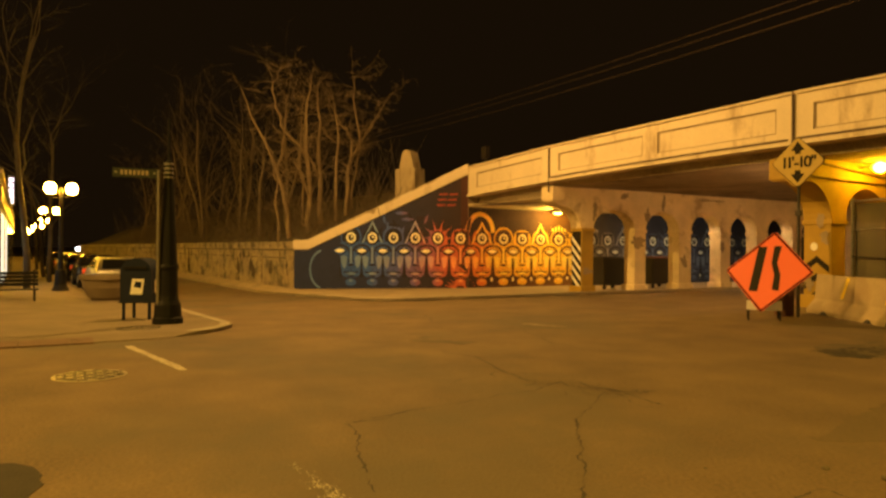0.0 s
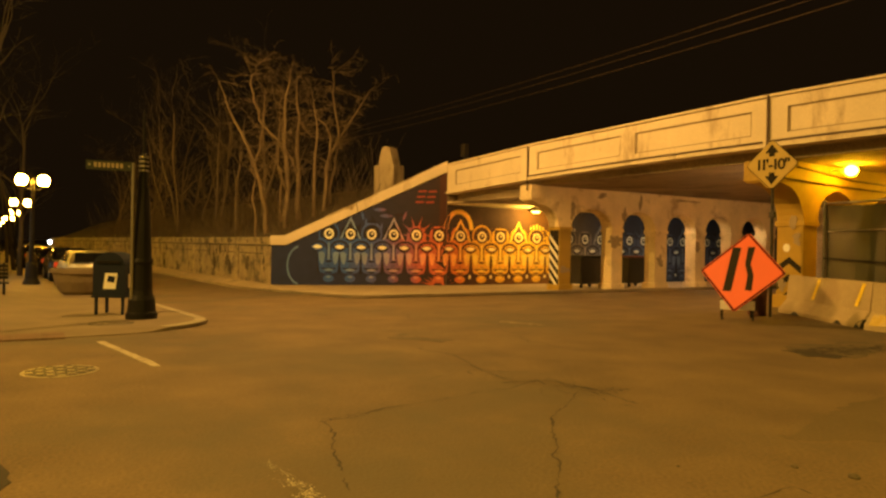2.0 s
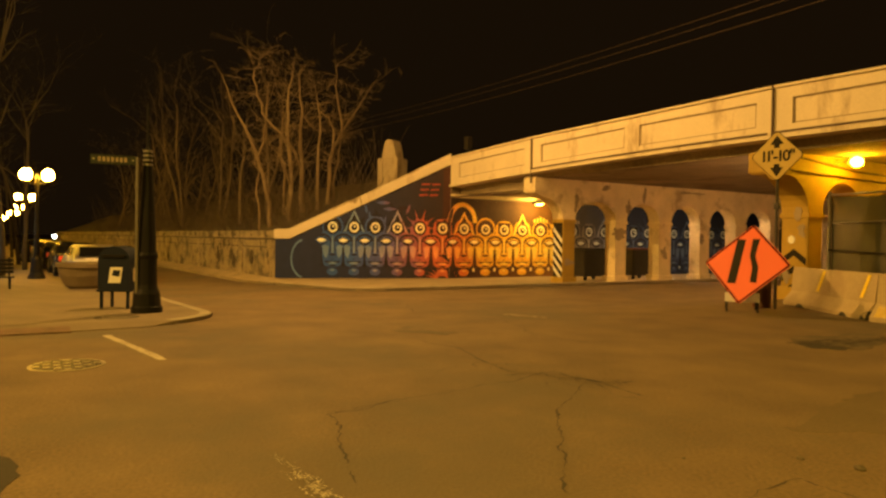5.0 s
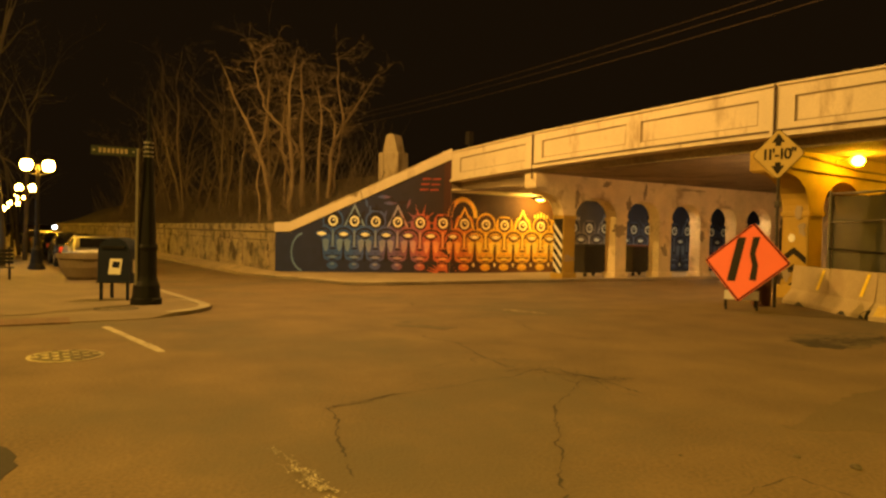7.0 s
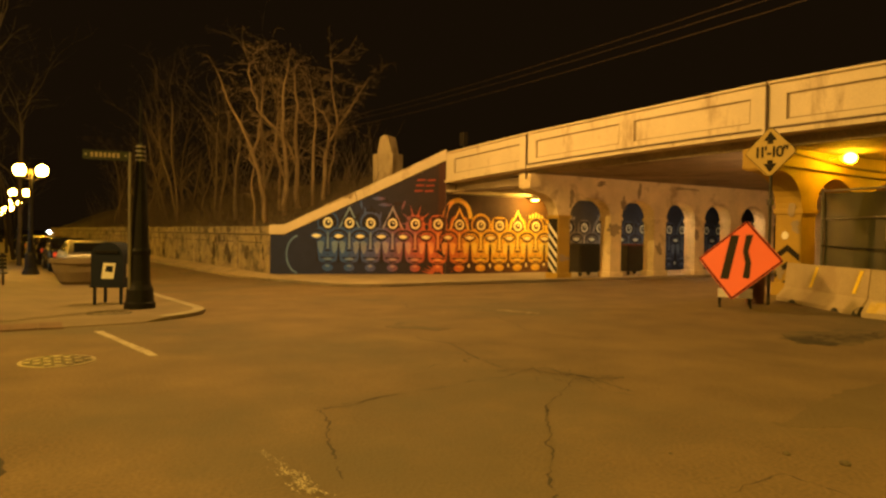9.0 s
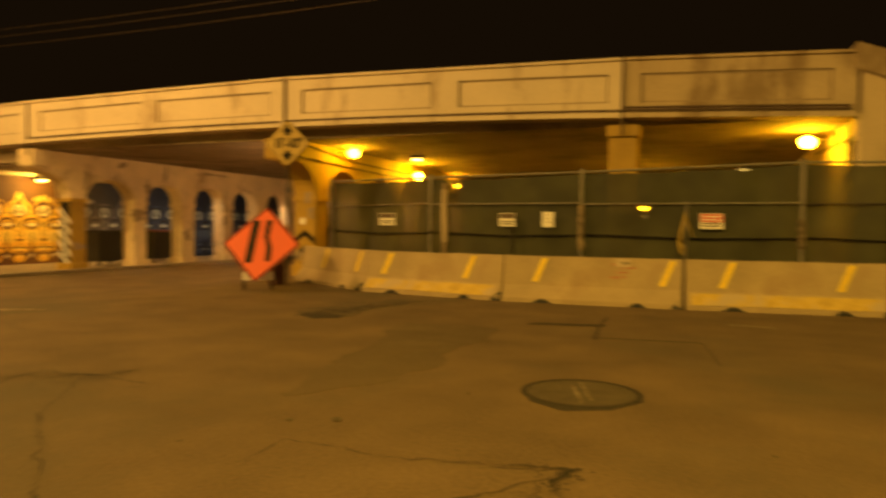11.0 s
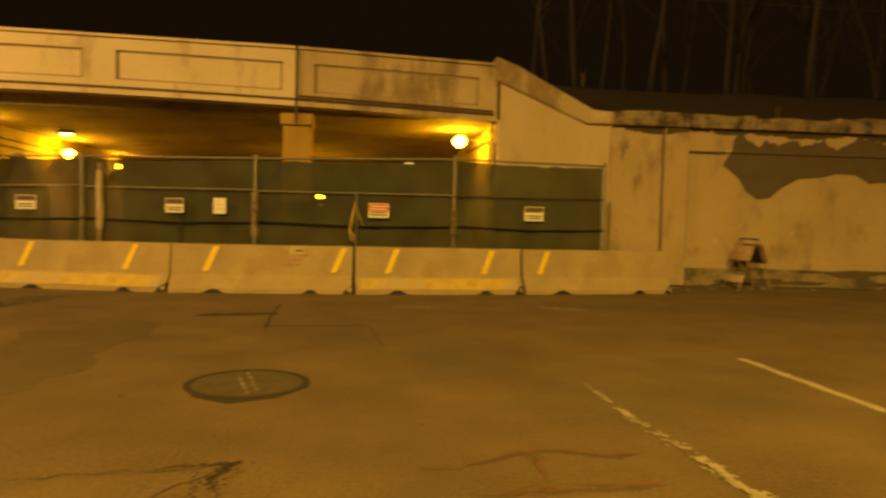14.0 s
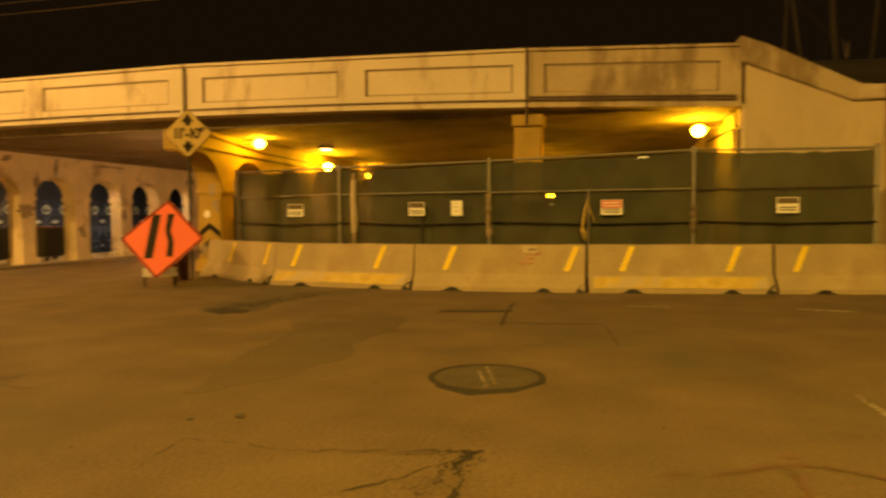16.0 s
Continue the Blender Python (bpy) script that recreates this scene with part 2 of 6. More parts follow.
M_BASE = along_y("mural_field_paint", [(8, (0.014, 0.060, 0.28)), (11.2, (0.030, 0.085, 0.36)), (12.2, (0.075, 0.085, 0.30)), (13.0, (0.20, 0.085, 0.17)), (13.9, (0.48, 0.10, 0.055)),
                                       (15.1, (0.62, 0.16, 0.025)), (16.2, (0.74, 0.36, 0.02)), (19.9, (0.86, 0.50, 0.03)), (21.4, (0.17, 0.14, 0.08)),
                                       (23.9, (0.045, 0.075, 0.17)), (30, (0.05, 0.08, 0.19))])
M_GROUND = along_y("mural_ground_paint", [(8, (0.008, 0.016, 0.070)), (11.5, (0.014, 0.018, 0.070)), (12.8, (0.020, 0.016, 0.040)), (14.2, (0.026, 0.013, 0.018)), (15.5, (0.045, 0.016, 0.010)),
                                          (17.5, (0.09, 0.035, 0.010)), (20.3, (0.18, 0.08, 0.012)), (21.4, (0.05, 0.04, 0.025)), (23.9, (0.018, 0.028, 0.065)), (30, (0.018, 0.03, 0.075))])
M_LIGHT = along_y("mural_light_paint", [(8, (0.07, 0.15, 0.38)), (11.2, (0.16, 0.24, 0.46)), (12.4, (0.28, 0.25, 0.42)), (13.2, (0.50, 0.25, 0.26)), (14.0, (0.74, 0.27, 0.12)),
                                        (15.1, (0.84, 0.38, 0.06)), (16.2, (0.88, 0.58, 0.06)), (19.9, (0.93, 0.68, 0.12)), (21.4, (0.40, 0.34, 0.22)),
                                        (23.9, (0.12, 0.18, 0.34)), (30, (0.12, 0.19, 0.36))])
M_DARK = along_y("mural_dark_paint", [(8, (0.005, 0.008, 0.030)), (12.4, (0.012, 0.009, 0.022)), (14.0, (0.05, 0.012, 0.010)), (16.2, (0.08, 0.028, 0.008)),
                                      (19.9, (0.12, 0.045, 0.008)), (21.4, (0.02, 0.015, 0.01)), (30, (0.004, 0.008, 0.03))])
M_CREAM = along_y("mural_cream_paint", [(8, (0.70, 0.80, 0.66)), (12.4, (0.82, 0.74, 0.58)), (14.8, (0.90, 0.68, 0.34)), (19.9, (0.95, 0.76, 0.30)), (21.4, (0.50, 0.48, 0.38)),
                                        (23.9, (0.62, 0.74, 0.80)), (30, (0.62, 0.74, 0.80))])

# ------------------------------------------------------------------ mesh tools


def part(name, bm, mat, parent=None, label="", smooth=False):
    me = bpy.data.meshes.new(name)
    bmesh.ops.recalc_face_normals(bm, faces=bm.faces[:])
    bm.to_mesh(me)
    bm.free()
    me.materials.append(mat)
    if smooth:
        for f in me.polygons:
            f.use_smooth = True
    ob = new(name, me)
    if parent is not None:
        ob.parent = parent
    if label:
        ob["label"] = label
    return ob


def empty(name, m=None, **tags):
    ob = new(name)
    ob.empty_display_size = 0.2
    if m is not None:
        ob.matrix_basis = m
    return tagged(ob, **tags)


def box(bm, x0, y0, z0, x1, y1, z1, bevel=0.0):
    vs = [bm.verts.new((x, y, z)) for x in (x0, x1) for y in (y0, y1) for z in (z0, z1)]
    fs = [bm.faces.new([vs[i] for i in f]) for f in ((0, 1, 3, 2), (4, 6, 7, 5), (0, 4, 5, 1), (2, 3, 7, 6), (0, 2, 6, 4), (1, 5, 7, 3))]
    if bevel:
        es = {e for f in fs for e in f.edges}
        bmesh.ops.bevel(bm, geom=list(es), offset=bevel, segments=2, affect="EDGES", profile=0.6)
    return bm


def boxed(*args, bevel=0.0):
    return box(bmesh.new(), *args, bevel=bevel)


def prism(bm, pts, place, depth):
    """Extrudes a 2D outline: place(u, v, w) gives the world point, w from 0 to depth."""
    a = [bm.verts.new(place(u, v, 0.0)) for u, v in pts]
    b = [bm.verts.new(place(u, v, depth)) for u, v in pts]
    bm.faces.new(a)
    bm.faces.new(b[::-1])
    for i in range(len(pts)):
        j = (i + 1) % len(pts)
        bm.faces.new((a[i], b[i], b[j], a[j]))
    return bm


def lathe(bm, profile, x=0.0, y=0.0, n=20):
    rings = [[bm.verts.new((x + r * math.cos(2 * math.pi * i / n), y + r * math.sin(2 * math.pi * i / n), z)) for i in range(n)] for r, z in profile]
    for a, b in zip(rings, rings[1:]):
        for i in range(n):
            j = (i + 1) % n
            bm.faces.new((a[i], a[j], b[j], b[i]))
    bm.faces.new(rings[0][::-1])
    bm.faces.new(rings[-1])
    return bm


def tube(bm, pts, radii, n=7):
    pts = [Vector(p) for p in pts]
    if not isinstance(radii, (list, tuple)):
        radii = [radii] * len(pts)
    rings = []
    for i, p in enumerate(pts):
        d = (pts[min(i + 1, len(pts) - 1)] - pts[max(i - 1, 0)]).normalized()
        side = d.cross(Vector((0, 0, 1)) if abs(d.z) < 0.9 else Vector((1, 0, 0))).normalized()
        up = side.cross(d)
        rings.append([bm.verts.new(p + radii[i] * (math.cos(2 * math.pi * k / n) * side + math.sin(2 * math.pi * k / n) * up)) for k in range(n)])
    for a, b in zip(rings, rings[1:]):
        for k in range(n):
            j = (k + 1) % n
            bm.faces.new((a[k], a[j], b[j], b[k]))
    bm.faces.new(rings[0][::-1])
    bm.faces.new(rings[-1])
    return bm


def ball(bm, c, r, sx=1.0, sy=1.0, sz=1.0, n=12):
    bmesh.ops.create_uvsphere(bm, u_segments=n, v_segments=n // 2 + 2, radius=r, matrix=Matrix.Translation(c) @ Matrix.Diagonal((sx, sy, sz, 1)))
    return bm


def writing(name, text, size, m, mat, parent, extrude=0.003):
    cu = bpy.data.curves.new(name, "FONT")
    cu.body, cu.size, cu.align_x, cu.align_y, cu.extrude, cu.offset = text, size, "CENTER", "CENTER", extrude, size * 0.022
    ob = new(name, cu)
    me = bpy.data.meshes.new_from_object(ob.evaluated_get(bpy.context.evaluated_depsgraph_get()))
    bpy.data.objects.remove(ob)
    me.materials.clear()
    me.materials.append(mat)
    ob = new(name, me)
    ob.parent = parent
    ob.matrix_basis = m
    return ob


def blot(x, z, w, h, seed, n=40):
    """A ragged spot outline round (x, z)."""
    ring = []
    for i in range(n):
        a = 2 * math.pi * i / n
        c, d = math.cos(a), math.sin(a)
        f = 0.85 + 0.75 * noise.noise(Vector((c * 1.3, d * 1.3, seed))) + 0.35 * noise.noise(Vector((c * 4, d * 4, seed + 3))) + 0.15 * noise.noise(Vector((c * 11, d * 11, seed + 5)))
        ring.append((x + w * f * c, z + h * f * d))
    return ring


# ------------------------------------------------------------------ ground


def gz(x):
    """Height of the roadway: level by the crossing, falling gently to the west."""
    return -0.026 * min(max(-8.0 - x, 0.0), 20.0)


def zb(x):
    """Underside of the bridge's edge beam, slightly cambered."""
    return 3.735 - 0.0016 * (x + 10.5) ** 2 + (0.0 if x < -10.5 else -0.0002 * (x + 10.5) ** 2)


bm = bmesh.new()
xs = [-1500, -400, -120, -60, -28, -24, -20, -16, -12, -8, -4, 0, 4, 8, 12, 30, 120, 400, 1500]
ys = [-1500, -300, -60, -20, -6, 0, 6, 12, 18, 24, 31, 60, 300, 1500]
grid = [[bm.verts.new((x, y, gz(x))) for y in ys] for x in xs]
for a, b in zip(grid, grid[1:]):
    for j in range(len(ys) - 1):
        bm.faces.new((a[j], b[j], b[j + 1], a[j + 1]))
tagged(part("road", bm, ASPHALT), "worn brown asphalt street crossing under sodium light", "road", kind="structure")


def slab(name, pts, top, mat, label, category="pavement", skirt=0.4, ramp=None):
    """A raised pavement following the fall of the road."""
    bm = bmesh.new()
    up = [bm.verts.new((x, y, gz(x) + (0.012 if ramp and ramp(x, y) else top))) for x, y in pts]
    dn = [bm.verts.new((x, y, gz(x) - skirt)) for x, y in pts]
    bm.faces.new(up)
    for i in range(len(pts)):
        j = (i + 1) % len(pts)
        bm.faces.new((up[i], dn[i], dn[j], up[j]))
    return tagged(part(name, bm, mat), label, category, kind="structure")


def kerb_line(pts, width, top, label):
    """Kerb stones laid end to end along an edge."""
    root = tagged(new("kerb"), label, "kerb", kind="structure")
    for (x0, y0), (x1, y1) in zip(pts, pts[1:]):
        length = math.hypot(x1 - x0, y1 - y0)
        n = max(1, round(length / 1.6))
        ux, uy = (x1 - x0) / length, (y1 - y0) / length
        for i in range(n):
            a, b = i / n * length + 0.006, (i + 1) / n * length - 0.006
            bm = bmesh.new()
            ends = []
            for d in (a, b):
                px, py = x0 + ux * d, y0 + uy * d
                z = gz(px)
                ends.append([bm.verts.new(v) for v in ((px, py, z - 0.3), (px, py, z + top - 0.03), (px - uy * 0.03, py + ux * 0.03, z + top),
                                                       (px - uy * width, py + ux * width, z + top), (px - uy * width, py + ux * width, z - 0.3))])
            bm.faces.new(ends[0])
            bm.faces.new(ends[1][::-1])
            for k in range(5):
                j = (k + 1) % 5
                bm.faces.new((ends[0][k], ends[1][k], ends[1][j], ends[0][j]))
            part("kerb_stone", bm, KERB, root)
    return root


WEST = Vector((-math.cos(radians(3)), -math.sin(radians(3)), 0))   # direction of the street beside the embankment


def west(p, d):
    return (p[0] + WEST.x * d, p[1] + WEST.y * d)


def arc(cx, cy, r, a0, a1, n=6):
    return [(cx + r * math.cos(radians(a0 + (a1 - a0) * i / n)), cy + r * math.sin(radians(a0 + (a1 - a0) * i / n))) for i in range(n + 1)]


corner = arc(-13.15, 0.75, 2.0, 0, 90, 8)
edge = [(-11.15, -14.0)] + corner + [(-23.2, 2.55), (-25.2, 0.95), west((-25.2, 0.95), 72)]
slab("pavement_corner", [(-12.3, -14.0)] + [(-12.3, -3.0), (-12.3, 0.2), (-11.85, 0.85)] + edge[4:] + [(-97, -14.0)], 0.06, PAVING, "grey concrete corner pavement with brown stains")
slab("pavement_ramp", [(-11.15, -14.0), (-11.15, 0.7)] + edge[2:5] + [(-11.85, 0.85), (-12.3, 0.2), (-12.3, -14.0)], 0.06, PAVING, "concrete kerb ramp sloping down to the street", ramp=lambda x, y: x > -11.5 and y < 1.6)
kerb_line(edge[4:], 0.20, 0.066, "pale concrete kerb round the street corner")
mural_edge = [west((-27.0, 7.1), 90), (-27.0, 7.1), (-21.2, 7.75)] + [(-19.6 + 1.2 * math.sin(radians(a)), 9.2 - 1.3 * math.cos(radians(a))) for a in (0, 20, 40, 60, 80)] + [(-18.3, 37.5)]
slab("pavement_mural", mural_edge + [(-26, 37.5), (-30, 9.0), west((-30, 9.0), 88)], 0.10, PALEPAVING, "pale concrete pavement before the painted wall")
kerb_line(mural_edge, 0.16, 0.115, "worn concrete kerb below the painted wall")
# ------------------------------------------------------------------ bridge
FY = 14.63


def fascia(x0, x1, panels, label, mat=None):
    """One span of the edge beam with recessed panels and a projecting lower lip."""
    bm = bmesh.new()
    xs = sorted({x0, x1, *[v for p in panels for v in p]})
    n = []
    for a, b in zip(xs, xs[1:]):
        k = max(1, round((b - a) / 1.5))
        n += [a + (b - a) * i / k for i in range(k)]
    xs = n + [x1]
    zs = [0.0, 0.10, 0.31, 0.90, 1.17]

    def deep(x, z):
        return any(p[0] < x < p[1] for p in panels) and 0.31 < z < 0.90

    for i, (a, b) in enumerate(zip(xs, xs[1:])):
        for c, d in zip(zs, zs[1:]):
            y = FY + (0.045 if deep((a + b) / 2, (c + d) / 2) else -0.07 if d <= 0.10 else 0.0)
            box(bm, a, y, c, b, FY + 0.45, d)
    for v in bm.verts:
        v.co.z += zb(v.co.x)
    bmesh.ops.remove_doubles(bm, verts=bm.verts[:], dist=0.0002)
    ob = part("edge_beam", bm, mat or FASCIA, bridge, label)
    bm = bmesh.new()
    box(bm, x0, FY - 0.06, 1.17, x1, FY + 0.5, 1.23, bevel=0.012)
    for v in bm.verts:
        v.co.z += zb(v.co.x)
    part("beam_cap", bm, mat or FASCIA, bridge)
    # brown strips stand in for the shadow round each recess
    for p in panels:
        bm = bmesh.new()
        for a, b, c, d in ((p[0], p[0] + 0.05, 0.31, 0.90), (p[1] - 0.05, p[1], 0.31, 0.90), (p[0], p[1], 0.31, 0.345), (p[0], p[1], 0.865, 0.90)):
            box(bm, a, FY + 0.035, c, b, FY + 0.06, d)
        for v in bm.verts:
            v.co.z += zb(v.co.x)
        part("panel_edge_shade", bm, DARKMARK, bridge)
    return ob


bridge = tagged(new("railway_bridge"), "concrete railway bridge with panelled edge beam and arched piers", "bridge", kind="structure")
fascia(-24.0, -18.72, [(-23.4, -19.15)], "pale concrete edge beam with recessed panel")
fascia(-18.68, -9.83, [(-18.25, -14.45), (-13.9, -10.25)], "pale concrete edge beam with recessed panels")
fascia(-9.78, -1.68, [(-9.35, -5.90), (-5.26, -1.95)], "pale concrete edge beam with recessed panels")
fascia(-1.63, 2.55, [(-1.30, 2.15)], "stained concrete edge beam with recessed panel", STAINED)

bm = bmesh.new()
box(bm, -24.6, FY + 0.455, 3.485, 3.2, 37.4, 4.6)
tagged(part("ceiling_bridge_deck", bm, SOFFIT), "dark concrete underside of the bridge deck", "bridge deck", kind="structure")


def arcade(x0, x1, column_mat, wall_mat, cols, crown, label):
    """A row of arched piers across the bridge's width, with a quarter arch and corbel at the front."""
    root = tagged(new("pier_arcade"), label, "bridge pier", kind="structure")
    base = gz(x0) - 0.1
    spring, top = 2.07, 3.48
    bm = bmesh.new()
    curve = [(14.7, top), (14.7, 2.93 + 0.02)]
    curve += [(15.0 + 0.95 * math.sin(radians(a)), spring + (crown + 0.08 - spring) * math.cos(radians(a))) for a in range(0, 91, 10)]
    for (a, b), (c, d) in zip(cols, cols[1:]):
        curve.append((b, spring))
        mid, half = (b + c) / 2, (c - b) / 2
        curve += [(mid - half * math.cos(radians(k)), spring + (crown - spring) * math.sin(radians(k))) for k in range(10, 180, 10)]
        curve.append((c, spring))
    curve += [(cols[-1][1], spring), (cols[-1][1], top)]
    # spandrel wall as upright strips between the curve and the top
    pts = [p for p in curve[1:-1]]
    for (y0, z0), (y1, z1) in zip(pts, pts[1:]):
        if y1 - y0 < 1e-4:
            continue
        q = [[bm.verts.new(v) for v in ((x, y0, z0), (x, y1, z1), (x, y1, top), (x, y0, top))] for x in (x0, x1)]
        bm.faces.new(q[0])
        bm.faces.new(q[1][::-1])
        bm.faces.new((q[0][0], q[1][0], q[1][1], q[0][1]))
        bm.faces.new((q[0][3], q[0][2], q[1][2], q[1][3]))
    box(bm, x0, 14.69, 2.95, x1, 14.71, top)
    part("spandrel_wall", bm, wall_mat, root)
    part("corbel", boxed(x0 - 0.05, FY + 0.02, 2.98, x1 + 0.05, 15.15, 3.46, bevel=0.02), wall_mat, root)
    for i, (a, b) in enumerate(cols):
        m = column_mat if i == 0 else ARCADE
        part("column", boxed(x0, a, base, x1, b, spring, bevel=0.03), m, root)
        part("plinth", boxed(x0 - 0.06, a - 0.06, base, x1 + 0.06, b + 0.06, base + 0.42, bevel=0.03), m, root)
        part("impost", boxed(x0 - 0.04, a - 0.03, spring - 0.12, x1 + 0.04, b + 0.03, spring + 0.002, bevel=0.015), m, root)
    return root


arcade_west = arcade(-19.13, -18.60, YELLOW, ARCADE, [(15.98, 16.53), (18.52, 19.09), (20.86, 21.54), (23.25, 23.85), (25.53, 26.22), (27.95, 28.6), (30.3, 30.95), (32.7, 33.3), (35.0, 37.4)], 2.75, "concrete arcade along the sidewalk, first column painted yellow")
for k, (y, z, w, h) in enumerate(((16.62, 2.62, 0.12, 0.30), (18.60, 1.62, 0.40, 0.28), (19.19, 2.62, 0.14, 0.24), (20.0, 3.05, 0.13, 0.34), (21.1, 0.85, 0.20, 0.26), (23.4, 1.42, 0.18, 0.20), (18.02, 3.30, 0.30, 0.10),
                                  (22.6, 3.30, 0.8, 0.06), (16.25, 0.55, 0.25, 0.10))):
    ring = blot(y, z, w, h, k + 0.5)
    part("dark_blotch", prism(bmesh.new(), ring, lambda u, v, q: (-18.598 + q + (0.062 if v < 0.3 else 0), u, v), 0.003), DARKMARK, arcade_west)
arcade_mid = arcade(-10.40, -9.72, YELLOW, YELLOW, [(15.95, 16.55), (18.32, 19.05), (20.68, 21.40), (23.0, 23.7), (25.25, 25.95), (27.5, 28.2), (29.7, 30.4), (32.0, 32.7), (34.3, 37.4)], 2.86, "yellow-painted concrete arcade between the two roadways")
arcade_east = tagged(new("pier_east"), "yellow-painted concrete column with corbel behind the fence", "bridge pier", kind="structure")
part("corbel", boxed(-1.98, FY + 0.02, 3.22, -1.32, 15.25, 3.46, bevel=0.02), YELLOW, arcade_east)
part("column", boxed(-1.94, 14.72, -0.2, -1.36, 15.22, 3.215, bevel=0.03), YELLOW, arcade_east)


def stripes(root, x0, x1, y, z0, z1, mat_a, mat_b, chevron=False):
    part("hazard_board", boxed(x0 + 0.03, y - 0.012, z0, x1 - 0.03, y - 0.002, z1), mat_a, root, "striped hazard marking")
    z = z0 + 0.05
    w = x1 - x0 - 0.06
    mid = (x0 + x1) / 2
    while z + 0.62 < z1:
        if chevron:
            pts = [(x0 + 0.03, z), (mid, z + 0.24), (x1 - 0.03, z), (x1 - 0.03, z + 0.17), (mid, z + 0.41), (x0 + 0.03, z + 0.17)]
        else:
            pts = [(x0 + 0.03, z + 0.45), (x1 - 0.03, z), (x1 - 0.03, z + 0.15), (x0 + 0.03, z + 0.6)]
        part("stripe", prism(bmesh.new(), pts, lambda u, v, k: (u, y - 0.014 - k, v), 0.004), mat_b, root)
        z += 0.42 if chevron else 0.34


stripes(arcade_west, -19.13, -18.60, 15.98, -0.2, 2.0, SIGNBLACK, WHITEBOARD)
stripes(arcade_mid, -10.40, -9.72, 15.95, -0.10, 1.72, YELLOW, SIGNBLACK, True)
part("reflector", prism(bmesh.new(), [(-10.12 + 0.09 * math.cos(k * 0.35), 1.42 + 0.10 * math.sin(k * 0.35)) for k in range(18)], lambda u, v, k: (u, 15.925 - k, v), 0.006), WHITEBOARD, arcade_mid, "pale round reflector")
for k, (u, v, w, h) in enumerate(((-9.98, 2.00, 0.12, 0.16), (-9.86, 1.66, 0.10, 0.22), (-10.22, 0.52, 0.10, 0.16))):
    ring = blot(u, v, w, h, k + 40.5)
    part("dark_blotch", prism(bmesh.new(), ring, lambda a, b, q: (a, 15.918 - q, b), 0.003), DARKMARK, arcade_mid)

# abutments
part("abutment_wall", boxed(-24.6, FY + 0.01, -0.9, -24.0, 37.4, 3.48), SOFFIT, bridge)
part("bearing_ledge", boxed(-24.0, FY + 0.02, 3.02, -23.6, 37.4, 3.14), ARCADE, bridge)
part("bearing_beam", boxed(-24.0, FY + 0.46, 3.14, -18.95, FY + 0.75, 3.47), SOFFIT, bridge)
part("abutment_wall", boxed(2.55, FY + 0.02, -0.4, 3.2, 37.4, 3.48), ARCADE, bridge)

# west wing wall, its sloping coping and the low wall that runs on
A0, A1 = Vector((-27.06, 8.31, 0)), Vector((-24.0, FY, 0))
WU = (A1 - A0).normalized()
WN = Vector((WU.y, -WU.x, 0))       # faces the crossing
WLEN = (A1 - A0).length


def wing(s, z, w=0.0):
    """A point on the wing wall: s metres along, height z, w metres proud."""
    p = A0 + WU * s + WN * w
    return (p.x, p.y, z)


def wing_top(s):
    return 1.23 + (4.35 - 1.23) * max(0.0, (s - 0.55)) / (WLEN - 0.55)


pts = [(0, -0.95), (WLEN, -0.95), (WLEN, wing_top(WLEN)), (0.55, wing_top(0.55)), (0, 1.23)]
tagged(part("wall_wing_west", prism(bmesh.new(), pts, lambda u, v, k: wing(u, v, -k), 0.5), M_GROUND), "wing wall painted in a blue to orange mural", "wall", kind="structure")
pts = [(-0.05, 1.235), (0.55, 1.235), (WLEN, wing_top(WLEN) + 0.005), (WLEN, wing_top(WLEN) + 0.46), (0.55, 1.62), (-0.05, 1.62)]
bm = prism(bmesh.new(), pts, lambda u, v, k: wing(u, v, 0.06 - k), 0.62)
bmesh.ops.bevel(bm, geom=bm.edges[:], offset=0.02, segments=2, affect="EDGES")
tagged(part("coping_wing_west", bm, FASCIA), "pale sloping concrete coping on the wing wall", "coping", kind="structure")

joint = prism(bmesh.new(), [(3.40, wing_top(3.40)), (3.44, wing_top(3.44)), (3.36, wing_top(3.36) + 0.44), (3.32, wing_top(3.32) + 0.44)], lambda u, v, k: wing(u, v, 0.062 + k), 0.004)
part("coping_joint", joint, DARKMARK, bpy.data.objects["coping_wing_west"])
for k, (u, v, w, h) in enumerate(((2.9, 0.40, 0.40, 0.06), (3.15, 0.34, 0.20, 0.10), (2.3, 0.42, 0.3, 0.04), (5.2, 0.42, 0.5, 0.04), (3.9, 0.41, 0.3, 0.05))):
    ring = [(a, min(b + wing_top(a), wing_top(a) + 0.445)) for a, b in blot(u, v, w, h, k + 80.5)]
    part("soil_stain", prism(bmesh.new(), ring, lambda a, b, q: wing(a, b, 0.061 + q), 0.003), STAINED, bpy.data.objects["coping_wing_west"])
low = tagged(new("wall_low_west"), "mottled old concrete retaining wall with posts", "retaining wall", kind="structure")


def lowpt(d, z, w):
    p = A0 + WEST * (d + 0.02)
    return (p.x + WEST.y * w, p.y - WEST.x * w, z)


